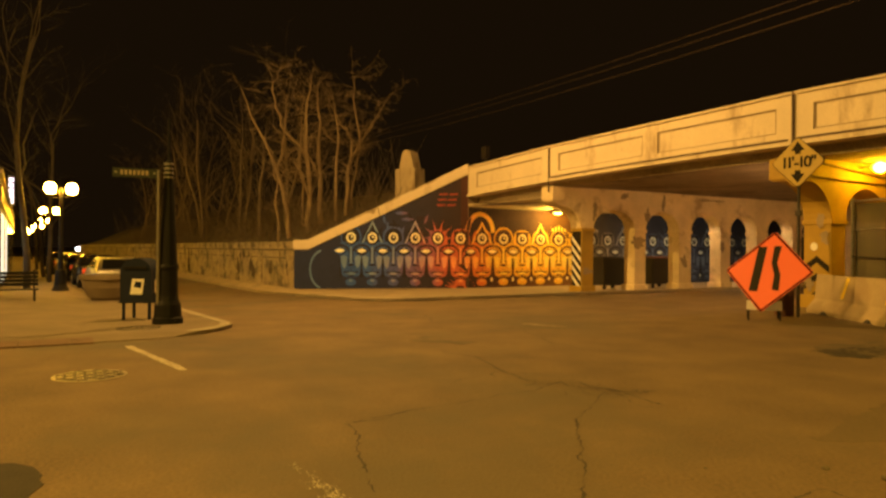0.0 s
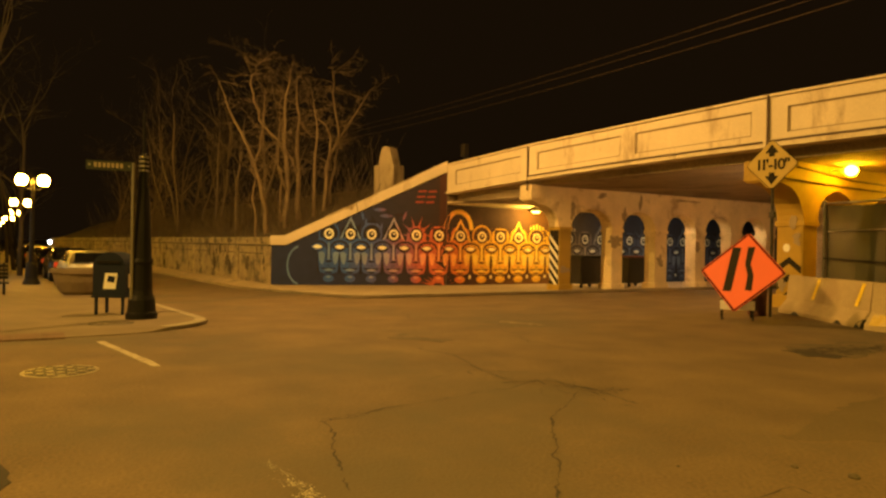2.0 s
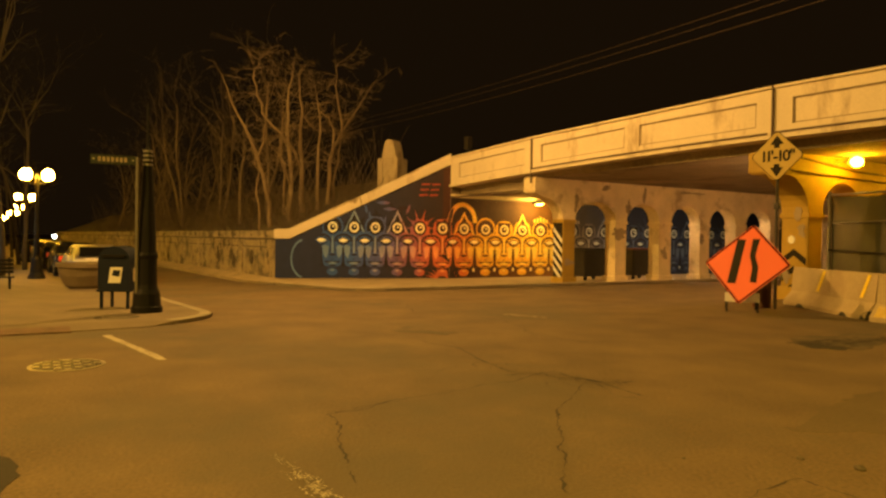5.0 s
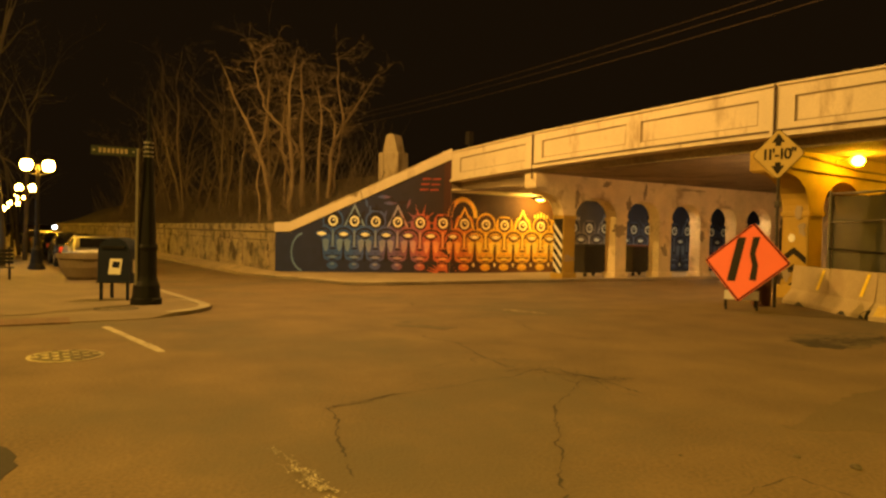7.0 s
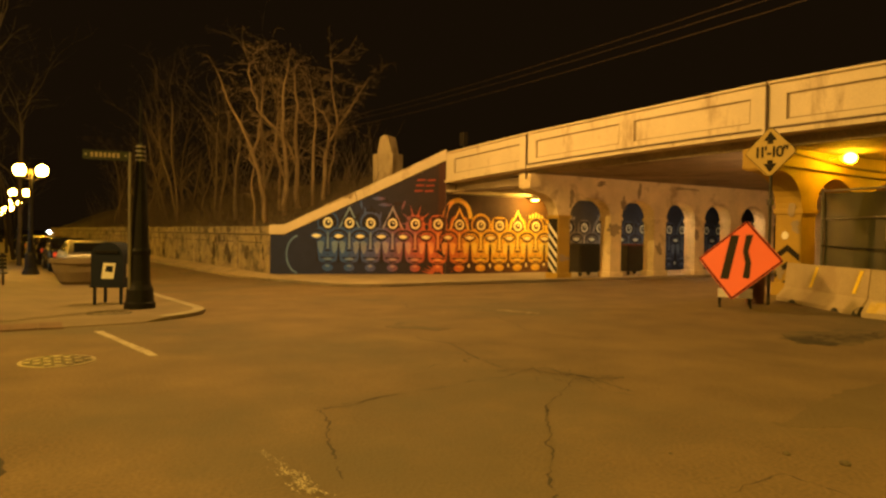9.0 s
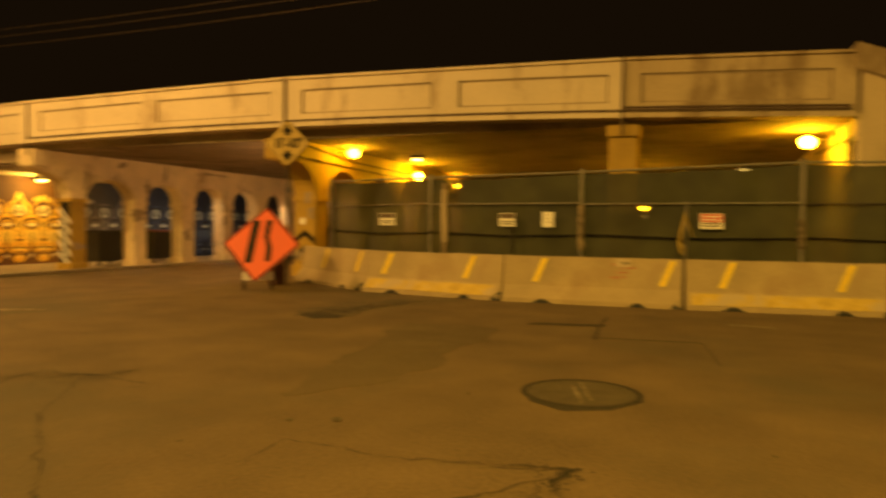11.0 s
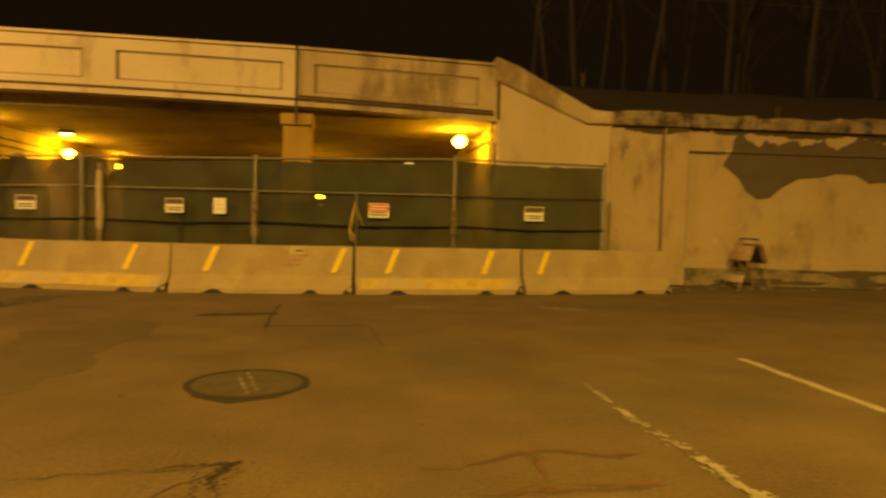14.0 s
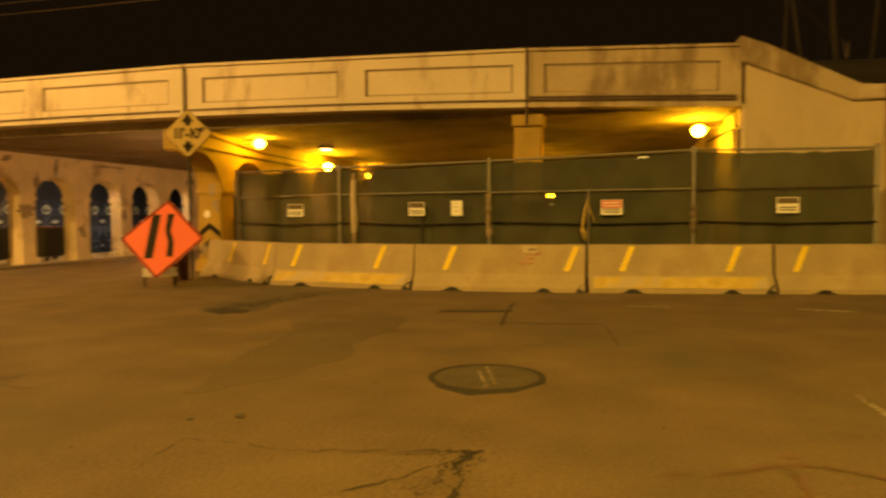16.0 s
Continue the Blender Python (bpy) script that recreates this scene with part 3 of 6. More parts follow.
part("wall_body", prism(bmesh.new(), [(0, -0.95), (95, -0.95), (95, 1.25), (0, 1.25)], lambda u, v, k: lowpt(u, v, k), 0.4), OLDWALL, low)
part("wall_cap", prism(bmesh.new(), [(0.06, 1.255), (95, 1.255), (95, 1.56), (0.06, 1.56)], lambda u, v, k: lowpt(u, v, k - 0.05), 0.5), OLDWALL, low)
for i in range(24):
    d = 0.3 + i * 3.7
    part("wall_post", prism(bmesh.new(), [(d, -0.9), (d + 0.45, -0.9), (d + 0.45, 1.252), (d, 1.252)], lambda u, v, k: lowpt(u, v, k - 0.045), 0.05), OLDWALL, low)

# the cap's shadow and the recess line's shade, laid on as dark strips
part("shade_line", prism(bmesh.new(), [(0.06, 1.195), (95, 1.195), (95, 1.253), (0.06, 1.253)], lambda u, v, k: lowpt(u, v, k - 0.049), 0.05), GRIMESHADE, low)
part("shade_line", prism(bmesh.new(), [(0.75, 0.86), (60, 0.86), (60, 0.90), (0.75, 0.90)], lambda u, v, k: lowpt(u, v, k - 0.006), 0.01), GRIMESHADE, low)
rng = random.Random(33)
for i in range(54):
    d, z = 0.6 + 34 * rng.random() ** 1.5, rng.choice((1.40, 1.40, 0.95, 0.5, 0.1))
    w, h = rng.uniform(0.08, 0.30), rng.uniform(0.08, 0.15) if z > 1.2 else rng.uniform(0.15, 0.38)
    ring = [(u, min(1.55, v)) for u, v in blot(d, z, w, h, i + 0.5, 24)]
    part("damp_stain", prism(bmesh.new(), ring, lambda u, v, k: lowpt(u, v, k - (0.054 if z > 1.2 else 0.050)), 0.004), GRIMESHADE if i % 3 else DARKMARK, low)

# east wing wall and retaining wall
pts = [(2.62, -0.3), (5.05, -0.3), (5.05, 3.44), (4.55, 3.44), (2.62, 4.30)]
tagged(part("wall_wing_east", prism(bmesh.new(), pts, lambda u, v, k: (u, FY + k, v), 0.5), WINGWALL), "pale concrete wing wall beside the bridge", "wall", kind="structure")
pts = [(2.50, 4.31), (4.50, 3.46), (5.10, 3.46), (5.10, 3.74), (4.62, 3.74), (2.95, 4.62), (2.50, 4.80)]
bm = prism(bmesh.new(), pts, lambda u, v, k: (u, FY - 0.09 + k, v), 0.65)
bmesh.ops.bevel(bm, geom=bm.edges[:], offset=0.02, segments=2, affect="EDGES")
tagged(part("coping_wing_east", bm, STAINED), "weathered sloping concrete coping", "coping", kind="structure")

part("pale_cap", boxed(4.60, FY - 0.105, 3.475, 5.02, FY + 0.3, 3.735, bevel=0.02), STONE, bpy.data.objects["coping_wing_east"], "pale patched corner block")
east = tagged(new("wall_retaining_east"), "brown weathered concrete retaining wall with recessed panels", "retaining wall", kind="structure")
px = [5.06, 6.80, 12.9, 14.4, 20.8, 22.0, 28.2, 29.4, 35.6, 60.0]
for i, (a, b) in enumerate(zip(px, px[1:])):
    if i % 2:
        part("wall_base", boxed(a, FY - 0.02, -0.3, b, FY + 0.5, 0.52), RIGHTWALL, east)
        part("recessed_panel", boxed(a, FY + 0.03, 0.522, b, FY + 0.5, 2.958), RIGHTWALL, east)
        part("wall_head", boxed(a, FY - 0.02, 2.96, b, FY + 0.5, 3.44), RIGHTWALL, east)
    else:
        part("wall_pier", boxed(a, FY - 0.02, -0.3, b, FY + 0.5, 3.44), RIGHTWALL, east)
part("wall_foot", boxed(6.82, FY - 0.09, -0.3, 60, FY - 0.022, 0.40, bevel=0.03), OLDWALL, east)
part("pilaster", boxed(6.26, FY - 0.085, -0.3, 6.79, FY - 0.021, 3.43, bevel=0.015), RIGHTWALL, east)
rng = random.Random(3)
x = 5.12
while x < 58:
    w = rng.uniform(1.3, 2.2)
    h = rng.uniform(3.72, 3.82)
    bm = boxed(x, FY - 0.16, 3.45, x + w, FY + 0.55, h, bevel=0.04)
    bmesh.ops.subdivide_edges(bm, edges=[e for e in bm.edges if abs(e.verts[0].co.x - e.verts[1].co.x) > 0.5], cuts=7, use_grid_fill=True)
    for v in bm.verts:
        if v.co.z > 3.6:
            v.co.z += 0.07 * noise.noise(Vector((v.co.x * 2.3, v.co.y * 3, 2))) - 0.02
            v.co.y += 0.05 * noise.noise(Vector((v.co.x * 3.1, 5, v.co.z * 4)))
    part("coping_block", bm, COPING, east)
    x += w + 0.012
pts = [(7.62, 2.68), (7.80, 2.955), (12.62, 2.955), (12.62, 2.70), (12.40, 2.45), (12.05, 2.30), (11.75, 2.36), (11.4, 2.40), (11.1, 2.36), (10.75, 2.55), (10.3, 2.56), (9.9, 2.46), (9.4, 2.42),
       (9.0, 2.20), (8.75, 1.98), (8.45, 1.94), (8.2, 2.10), (8.0, 2.40)]
part("paint_patch", prism(bmesh.new(), pts, lambda u, v, k: (u, FY + 0.022 + k, v), 0.006), DARKPAINT, east, "dark brown painted-over patch")
# the same dark paint, broken, on the head of the wall, with a peak at its near end
top, x = [], 7.84
while x < 12.6:
    peak = 0.34 * max(0.0, 1 - abs(x - 8.0) / 0.22)
    top.append((x, min(3.415, 3.06 + peak + 0.055 * (x - 8.0) + 0.24 * (noise.noise(Vector((x * 1.7, 4.0, 0))) + 0.30) + 0.14 * noise.noise(Vector((x * 6, 7.0, 0))) + 0.06 * noise.noise(Vector((x * 19, 7.0, 0))))))
    x += 0.06
part("paint_patch", prism(bmesh.new(), [(7.80, 2.95), (12.62, 2.95)] + top[::-1], lambda u, v, k: (u, FY - 0.026 + k, v), 0.005), DARKPAINT, east)
# dark strips draw the shade along the panel and pilaster edges
part("panel_edge_shade", boxed(6.80, FY - 0.024, 2.925, 7.66, FY - 0.019, 2.965), GRIMESHADE, east)
part("panel_edge_shade", boxed(6.785, FY - 0.024, 0.55, 6.82, FY - 0.019, 2.924), GRIMESHADE, east)
part("panel_edge_shade", boxed(6.215, FY - 0.024, -0.1, 6.255, FY - 0.018, 3.42), GRIMESHADE, east)
# grime runs and the coping's overhang shade, drawn as one dark hem
for a, b_, proud in ((5.08, 6.24, 0.028), (6.27, 6.78, 0.092), (6.84, 12.88, 0.028), (12.92, 26.0, 0.028)):
    hem = []
    n = int((b_ - a) / 0.035)
    for i in range(n + 1):
        x = a + (b_ - a) * i / n
        f = 0.5 + 0.9 * noise.noise(Vector((x * 0.9, 3, 1))) + 0.5 * noise.noise(Vector((x * 3.1, 5, 1))) + 0.35 * noise.noise(Vector((x * 11, 7, 1)))
        hem.append((x, 3.425 - 0.025 * min(x - 5, 8) / 8 - 0.15 * max(0.0, f)))
    part("drip_grime_shade", prism(bmesh.new(), [(b_, 3.446), (a, 3.446)] + hem, lambda u, v, k: (u, FY - proud + k, v), 0.004), GRIMESHADE, east)
for x, z, w, h in ((5.35, 3.05, 0.10, 0.30), (5.7, 2.2, 0.12, 0.5), (6.0, 3.1, 0.08, 0.25), (7.5, 1.0, 0.10, 0.08), (9.3, 1.2, 0.06, 0.05), (6.9, 2.9, 0.07, 0.4), (5.3, 0.9, 0.15, 0.25)):
    ring = blot(x, z, w, h, x + 30)
    part("grime_spot", prism(bmesh.new(), ring, lambda u, v, k: (u, FY + (0.026 if u > 6.83 else -0.024) + k, v), 0.003), STAINED, east)
for x, z, w, h in ((10.75, 0.32, 0.80, 0.10), (9.7, 0.36, 0.45, 0.04), (13.2, 0.2, 0.5, 0.07), (8.9, 0.10, 1.0, 0.08), (11.9, 0.10, 1.3, 0.06), (7.8, 0.08, 0.55, 0.07)):
    ring = blot(x, z, w, h, x)
    part("damp_stain", prism(bmesh.new(), ring, lambda u, v, k: (u, FY - 0.095 + k, v), 0.004), DARKPAINT, east)

# ------------------------------------------------------------------ embankments


def bank(name, fn, us, vs, label, mat=None):
    bm = bmesh.new()
    g = [[bm.verts.new(fn(u, v)) for v in vs] for u in us]
    for a, b in zip(g, g[1:]):
        for j in range(len(vs) - 1):
            bm.faces.new((a[j], b[j], b[j + 1], a[j + 1]))
    return tagged(part(name, bm, mat or SOIL, smooth=True), label, "embankment", kind="structure")


def west_bank(u, v):
    base = A0 + WEST * (u - 3.2)
    back = 0.42 + v
    p = base + Vector((-WEST.y, WEST.x, 0)) * -back
    z = 1.35 + min(3.2, 0.42 * v) + 0.12 * noise.noise(Vector((u * 0.4, v * 0.5, 0)))
    return (p.x, p.y, z)


us = [3.2 + i * 1.5 for i in range(0, 64)]
bank("ground_bank_west", west_bank, us, [0, 0.6, 1.4, 2.4, 3.6, 5, 7, 9.5, 14, 24], "bare earth embankment with dead leaves")


def behind_wing(u, v):
    a = Vector(wing(u, 0, -0.5))
    far = Vector((-28.6, 8.6 + 1.15 * u, 0))
    p = a.lerp(far, v)
    top = wing_top(u) + 0.2
    fz = 1.35 + min(3.2, 0.42 * max(0.0, p.y - 8.8))
    return (p.x, p.y, top * (1 - v) + max(fz, 0.9) * v)


bank("ground_bank_wing", behind_wing, [0.1 + i * (WLEN - 0.1) / 10 for i in range(11)], [0, 0.25, 0.5, 0.75, 1.0], "bare earth behind the wing wall")
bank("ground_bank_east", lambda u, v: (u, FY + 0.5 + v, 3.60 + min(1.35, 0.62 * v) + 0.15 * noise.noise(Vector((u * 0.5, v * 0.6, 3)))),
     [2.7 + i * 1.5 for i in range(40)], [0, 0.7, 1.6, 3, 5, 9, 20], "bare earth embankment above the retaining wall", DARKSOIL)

# ------------------------------------------------------------------ mural


def mural_point(s, z, w):
    """A point on the painted walls: along the wing wall, then on along the abutment."""
    if s < WLEN:
        return wing(s, z, w)
    return (-24.0 + w, FY + s - WLEN, z)


def lens(cx, cz, a, b, n=8):
    up = [(cx - a + 2 * a * i / n, cz + b * math.sin(math.pi * i / n)) for i in range(n + 1)]
    return up + [(cx + a - 2 * a * i / n, cz - b * math.sin(math.pi * i / n)) for i in range(1, n)]


def oval(cx, cz, a, b, n=20):
    return [(cx + a * math.cos(2 * math.pi * i / n), cz + b * math.sin(2 * math.pi * i / n)) for i in range(n)]


mural = tagged(new("mural"), "blue to orange painted mural of repeated rings and ovals on concrete", "mural")
part("painted_field", boxed(-24.0, FY + 0.02, -0.45, -23.994, 37.3, 3.0), M_GROUND, mural)


def motif(name, pts, level, mat):
    part(name, prism(bmesh.new(), pts, lambda u, v, k: mural_point(u, v, 0.006 + 0.003 * level + k), 0.002), mat, mural)


def shield(c, k, top, foot, w0, w1):
    """A rounded panel that narrows towards its foot."""
    n = 10
    side = [(w0 + (w1 - w0) * max(0.0, i / n - 0.35) ** 1.3 * 1.75, top + (foot - top) * i / n) for i in range(n + 1)]
    cap = [(c + w0 * k * math.cos(math.pi * i / 8), top + 0.10 * math.sin(math.pi * i / 8)) for i in range(9)]
    toe = [(c - w * k, z) for w, z in side[1:]]
    end = [(c - side[-1][0] * k * math.cos(math.pi * i / 6), foot - 0.14 * math.sin(math.pi * i / 6)) for i in range(1, 6)]
    return cap + toe + end + [(c + w * k, z) for w, z in side[:0:-1]]


def unit(c, style, k=1.0):
    z0 = -0.36
    level = 1.2 + 0.4 * (int(c * 2) % 2)
    motif("painted_ground", shield(c, k, z0 + 1.86, z0 + 0.62, 0.50, 0.40), level, M_BASE)
    for sgn in (-1, 1):
        motif("lit_lobe", [(c + sgn * u * k, z0 + v) for u, v in ((0.17, 1.30), (0.30, 1.38), (0.45, 1.34), (0.43, 1.12), (0.36, 0.92), (0.27, 0.84), (0.20, 1.02))][::sgn], 2.4, M_LIGHT)
        motif("outer_edge", [(c + sgn * u * k, z0 + v) for u, v in ((0.47, 1.28), (0.52, 1.28), (0.52, 0.92), (0.50, 0.60), (0.44, 0.44), (0.40, 0.62), (0.45, 0.94))][::sgn], 2.4, M_DARK)
        motif("brow_band", [(c + sgn * u * k, z0 + v) for u, v in ((0.06, 1.60), (0.16, 1.74), (0.34, 1.83), (0.50, 1.84), (0.50, 1.77), (0.34, 1.75), (0.20, 1.66), (0.10, 1.50))][::sgn], 2.8, M_DARK)
        motif("side_bar", [(c + sgn * u * k, z0 + v) for u, v in ((0.06, 1.58), (0.10, 1.54), (0.10, 1.22), (0.17, 1.06), (0.15, 1.00), (0.07, 1.12))][::sgn], 2.9, M_DARK)
        motif("wing_lobe", oval(c + sgn * 0.105 * k, z0 + 1.07, 0.05 * k, 0.045, 10), 3.2, M_BASE)
    motif("centre_bar", [(c - 0.028 * k, z0 + 1.74), (c + 0.028 * k, z0 + 1.74), (c + 0.055 * k, z0 + 1.12), (c + 0.03 * k, z0 + 1.05), (c - 0.03 * k, z0 + 1.05), (c - 0.055 * k, z0 + 1.12)], 3.4, M_LIGHT)
    motif("under_band", lens(c, z0 + 0.99, 0.17 * k, 0.045), 3.0, M_DARK)
    motif("lower_lens", lens(c, z0 + 0.71, 0.37 * k, 0.115), 3.0, M_DARK)
    motif("upper_band", [(c + u * k, z0 + v) for u, v in ((-0.34, 0.72), (-0.11, 0.82), (0.0, 0.79), (0.11, 0.82), (0.34, 0.72), (0.0, 0.73))], 3.3, M_BASE)
    motif("lower_band", lens(c, z0 + 0.645, 0.24 * k, 0.05), 3.3, M_LIGHT)
    motif("foot_shade", lens(c, z0 + 0.54, 0.20 * k, 0.035), 3.0, M_DARK)
    motif("foot_disc", oval(c, z0 + 0.30, 0.24 * k, 0.15, 18), 3, M_BASE)
    motif("foot_glint", lens(c, z0 + 0.36, 0.12 * k, 0.045), 4, M_LIGHT)
    if c > 7.6:
        motif("foot_spot", oval(c + 0.46 * k, z0 + 0.40, 0.055 * k, 0.085, 10), 3, M_CREAM)
    # one almond between each neighbouring pair
    e = c + 0.48 * k
    motif("almond_surround", lens(e, z0 + 1.57, 0.33 * k, 0.20), 3.6, M_DARK)
    motif("almond_lid", lens(e, z0 + 1.60, 0.28 * k, 0.15), 4.0, M_BASE)
    motif("almond_line", lens(e, z0 + 1.57, 0.25 * k, 0.105), 4.4, M_DARK)
    motif("almond", lens(e, z0 + 1.565, 0.215 * k, 0.080), 4.8, M_CREAM)
    zc = z0 + 2.10
    motif("crest_field", [(c + 0.44 * k * math.copysign(abs(math.cos(a)) ** 0.6, math.cos(a)), z0 + 2.02 + 0.46 * math.sin(a)) for a in [math.pi * i / 12 for i in range(24)]], 0.5, M_BASE if c > 5.3 else M_DARK)
    if style == 3:
        motif("square_field", [(c - 0.30 * k, zc - 0.27), (c + 0.30 * k, zc - 0.27), (c + 0.30 * k, zc + 0.30), (c - 0.30 * k, zc + 0.30)], 1, M_DARK)
    if style == 0:
        motif("pointed_field", [(c - 0.42 * k, zc - 0.27), (c + 0.42 * k, zc - 0.27), (c, zc + 0.55)], 1, M_DARK)
        motif("pointed_edge", [(c - 0.52 * k, zc - 0.27), (c + 0.52 * k, zc - 0.27), (c, zc + 0.72)], 0.8, M_LIGHT)
    elif style == 1:
        for a in range(0, 181, 18):
            u, v = math.cos(radians(a)), math.sin(radians(a))
            motif("ray", [(c + k * 0.34 * u - 0.035 * v, zc + 0.34 * v + 0.035 * u), (c + k * 0.34 * u + 0.035 * v, zc + 0.34 * v - 0.035 * u),
                          (c + k * 0.82 * u, zc + 0.82 * v)], 1, M_DARK if a % 36 else M_BASE)
    elif style == 4:
        motif("round_field", oval(c, zc, 0.40 * k, 0.40), 1, M_DARK)
        motif("round_edge", oval(c, zc + 0.02, 0.47 * k, 0.48), 0.8, M_BASE)
    elif style == 2:
        motif("round_field", oval(c, zc, 0.38 * k, 0.38), 1, M_DARK)
        for i in range(5):
            u = c + (-0.32 + 0.16 * i) * k
            motif("crest_bar", [(u - 0.05, zc + 0.36), (u + 0.05, zc + 0.36), (u + 0.05, zc + 0.62 - 0.06 * abs(i - 2)), (u - 0.05, zc + 0.62 - 0.06 * abs(i - 2))], 1, M_LIGHT)
    motif("ring_rim", oval(c, zc, 0.30 * k, 0.30, 24), 2.7, M_DARK)
    motif("ring", oval(c, zc, 0.215 * k, 0.215, 24), 3, M_CREAM)
    motif("ring_gap", oval(c, zc, 0.13 * k, 0.13, 20), 4, M_DARK)
    motif("ring_core", oval(c + 0.02, zc + 0.03, 0.05 * k, 0.05, 12), 5, M_CREAM)


for c, style in ((2.27, 4), (3.13, 0), (3.98, 4), (4.87, 0), (5.79, 1), (6.72, 3)):
    unit(c, style, 0.90)
for d, (mat, a, h) in enumerate(((M_DARK, 0.30, 0.20), (M_BASE, 0.26, 0.15), (M_CREAM, 0.20, 0.080))):
    motif("almond", lens(1.82, 1.21, a, h), 3.6 + 0.4 * d, mat)
for y, style in ((15.31, 0), (16.39, 4), (17.36, 3), (18.34, 0), (19.35, 2)):
    unit(WLEN + y - FY, style, 1.06)
for i in range(17):
    unit(WLEN + 20.30 + 0.97 * i - FY, (1, 2, 3, 0, 2, 3)[i % 6], 0.97)
arch = [(WLEN + 0.6 + 0.72 * math.cos(radians(a)), 2.0 + 0.85 * math.sin(radians(a))) for a in range(0, 181, 15)]
motif("arched_band", arch + [(WLEN + 0.6 + 0.52 * math.cos(radians(a)), 2.0 + 0.66 * math.sin(radians(a))) for a in range(180, -1, -15)], 2, M_LIGHT)
for i, (s, z) in enumerate(((4.0, 2.25), (4.55, 2.5), (5.1, 2.55), (4.3, 2.75))):
    motif("plume", lens(s, z, 0.28, 0.07), 1, M_BASE if i % 2 else M_DARK)
motif("curved_band", [(1.15 + 0.55 * math.cos(radians(a)), 0.45 + 0.8 * math.sin(radians(a))) for a in range(100, 261, 16)] +
      [(1.15 + 0.48 * math.cos(radians(a)), 0.45 + 0.72 * math.sin(radians(a))) for a in range(260, 99, -16)], 1, M_LIGHT)
for i in range(3):
    z = 3.05 + i * 0.22
    for j in range(2):
        s = 5.75 + j * 0.42 + 0.05 * i
        motif("painted_bar", [(s, z), (s + 0.34, z + 0.02), (s + 0.32, z + 0.09), (s - 0.02, z + 0.07)], 1, FADEDRED)
for i in range(9):
    a = radians(20 + 17.5 * i)
    motif("ray", [(6.72 + 0.2 * math.cos(a) - 0.05 * math.sin(a), -0.34 + 0.16 * math.sin(a) + 0.05 * math.cos(a)), (6.72 + 0.2 * math.cos(a) + 0.05 * math.sin(a), -0.34 + 0.16 * math.sin(a) - 0.05 * math.cos(a)),
                  (6.72 + 0.75 * math.cos(a), -0.34 + 0.50 * math.sin(a))], 3.5, M_BASE)
for i, (s0, z, turn) in enumerate(((3.45, 2.0, 60), (3.75, 2.2, 95), (4.05, 2.3, 120), (4.35, 2.0, 75), (5.0, 2.45, 100), (5.3, 2.5, 70), (4.65, 2.6, 110), (3.6, 2.5, 100))):
    u, v = math.cos(radians(turn)), math.sin(radians(turn))
    motif("plume", [(s0 + u * a - v * b, z + v * a + u * b) for a, b in lens(0, 0, 0.22, 0.05)], 1, M_BASE if i % 2 else M_DARK)
part("wall_end", prism(bmesh.new(), [(WLEN - 0.30, 1.4), (WLEN - 0.005, 1.4), (WLEN - 0.005, 4.3), (WLEN - 0.30, 4.16)], lambda u, v, k: wing(u, v, 0.004 + k), 0.004), M_DARK, mural)

# ------------------------------------------------------------------ road surface details


def flat(name, pts, mat, lift=0.006, parent=None, label="", category="", kind="structure"):
    bm = bmesh.new()
    up = [bm.verts.new((x, y, gz(x) + lift)) for x, y in pts]
    dn = [bm.verts.new((x, y, gz(x) - 0.02)) for x, y in pts]
    bm.faces.new(up)
    for i in range(len(pts)):
        j = (i + 1) % len(pts)
        bm.faces.new((up[i], dn[i], dn[j], up[j]))
    ob = part(name, bm, mat, parent)
    if parent is None:
        tagged(ob, label, category, kind=kind)
    return ob


def ragged(pts, seed, amount=0.10):
    """The same outline with a broken edge."""
    out = []
    for (x0, y0), (x1, y1) in zip(pts, pts[1:] + pts[:1]):
        n = max(1, int(math.hypot(x1 - x0, y1 - y0) / 0.07))
        for i in range(n):
            x, y = x0 + (x1 - x0) * i / n, y0 + (y1 - y0) * i / n
            out.append((x + amount * (noise.noise(Vector((x * 2, y * 2, seed))) + 0.5 * noise.noise(Vector((x * 8, y * 8, seed)))),
                        y + amount * (noise.noise(Vector((x * 2, y * 2, seed + 20))) + 0.5 * noise.noise(Vector((x * 8, y * 8, seed + 20))))))
    return out


def seam(points, width, seed, label):
    """A straight joint in the asphalt with a crumbled edge."""
    r = random.Random(seed)
    left, back = [], []
    for (x0, y0), (x1, y1) in zip(points, points[1:]):
        length = math.hypot(x1 - x0, y1 - y0)
        ux, uy = (x1 - x0) / length, (y1 - y0) / length
        n = max(2, int(length / 0.06))
        for i in range(n + 1):
            x, y = x0 + (x1 - x0) * i / n, y0 + (y1 - y0) * i / n
            a, b = width * r.uniform(0.25, 0.75), width * r.uniform(0.25, 0.75)
            left.append((x - uy * a, y + ux * a))
            back.append((x + uy * b, y - ux * b))
    flat("road_seam", left + back[::-1], CRACK, 0.004, None, label, "crack")


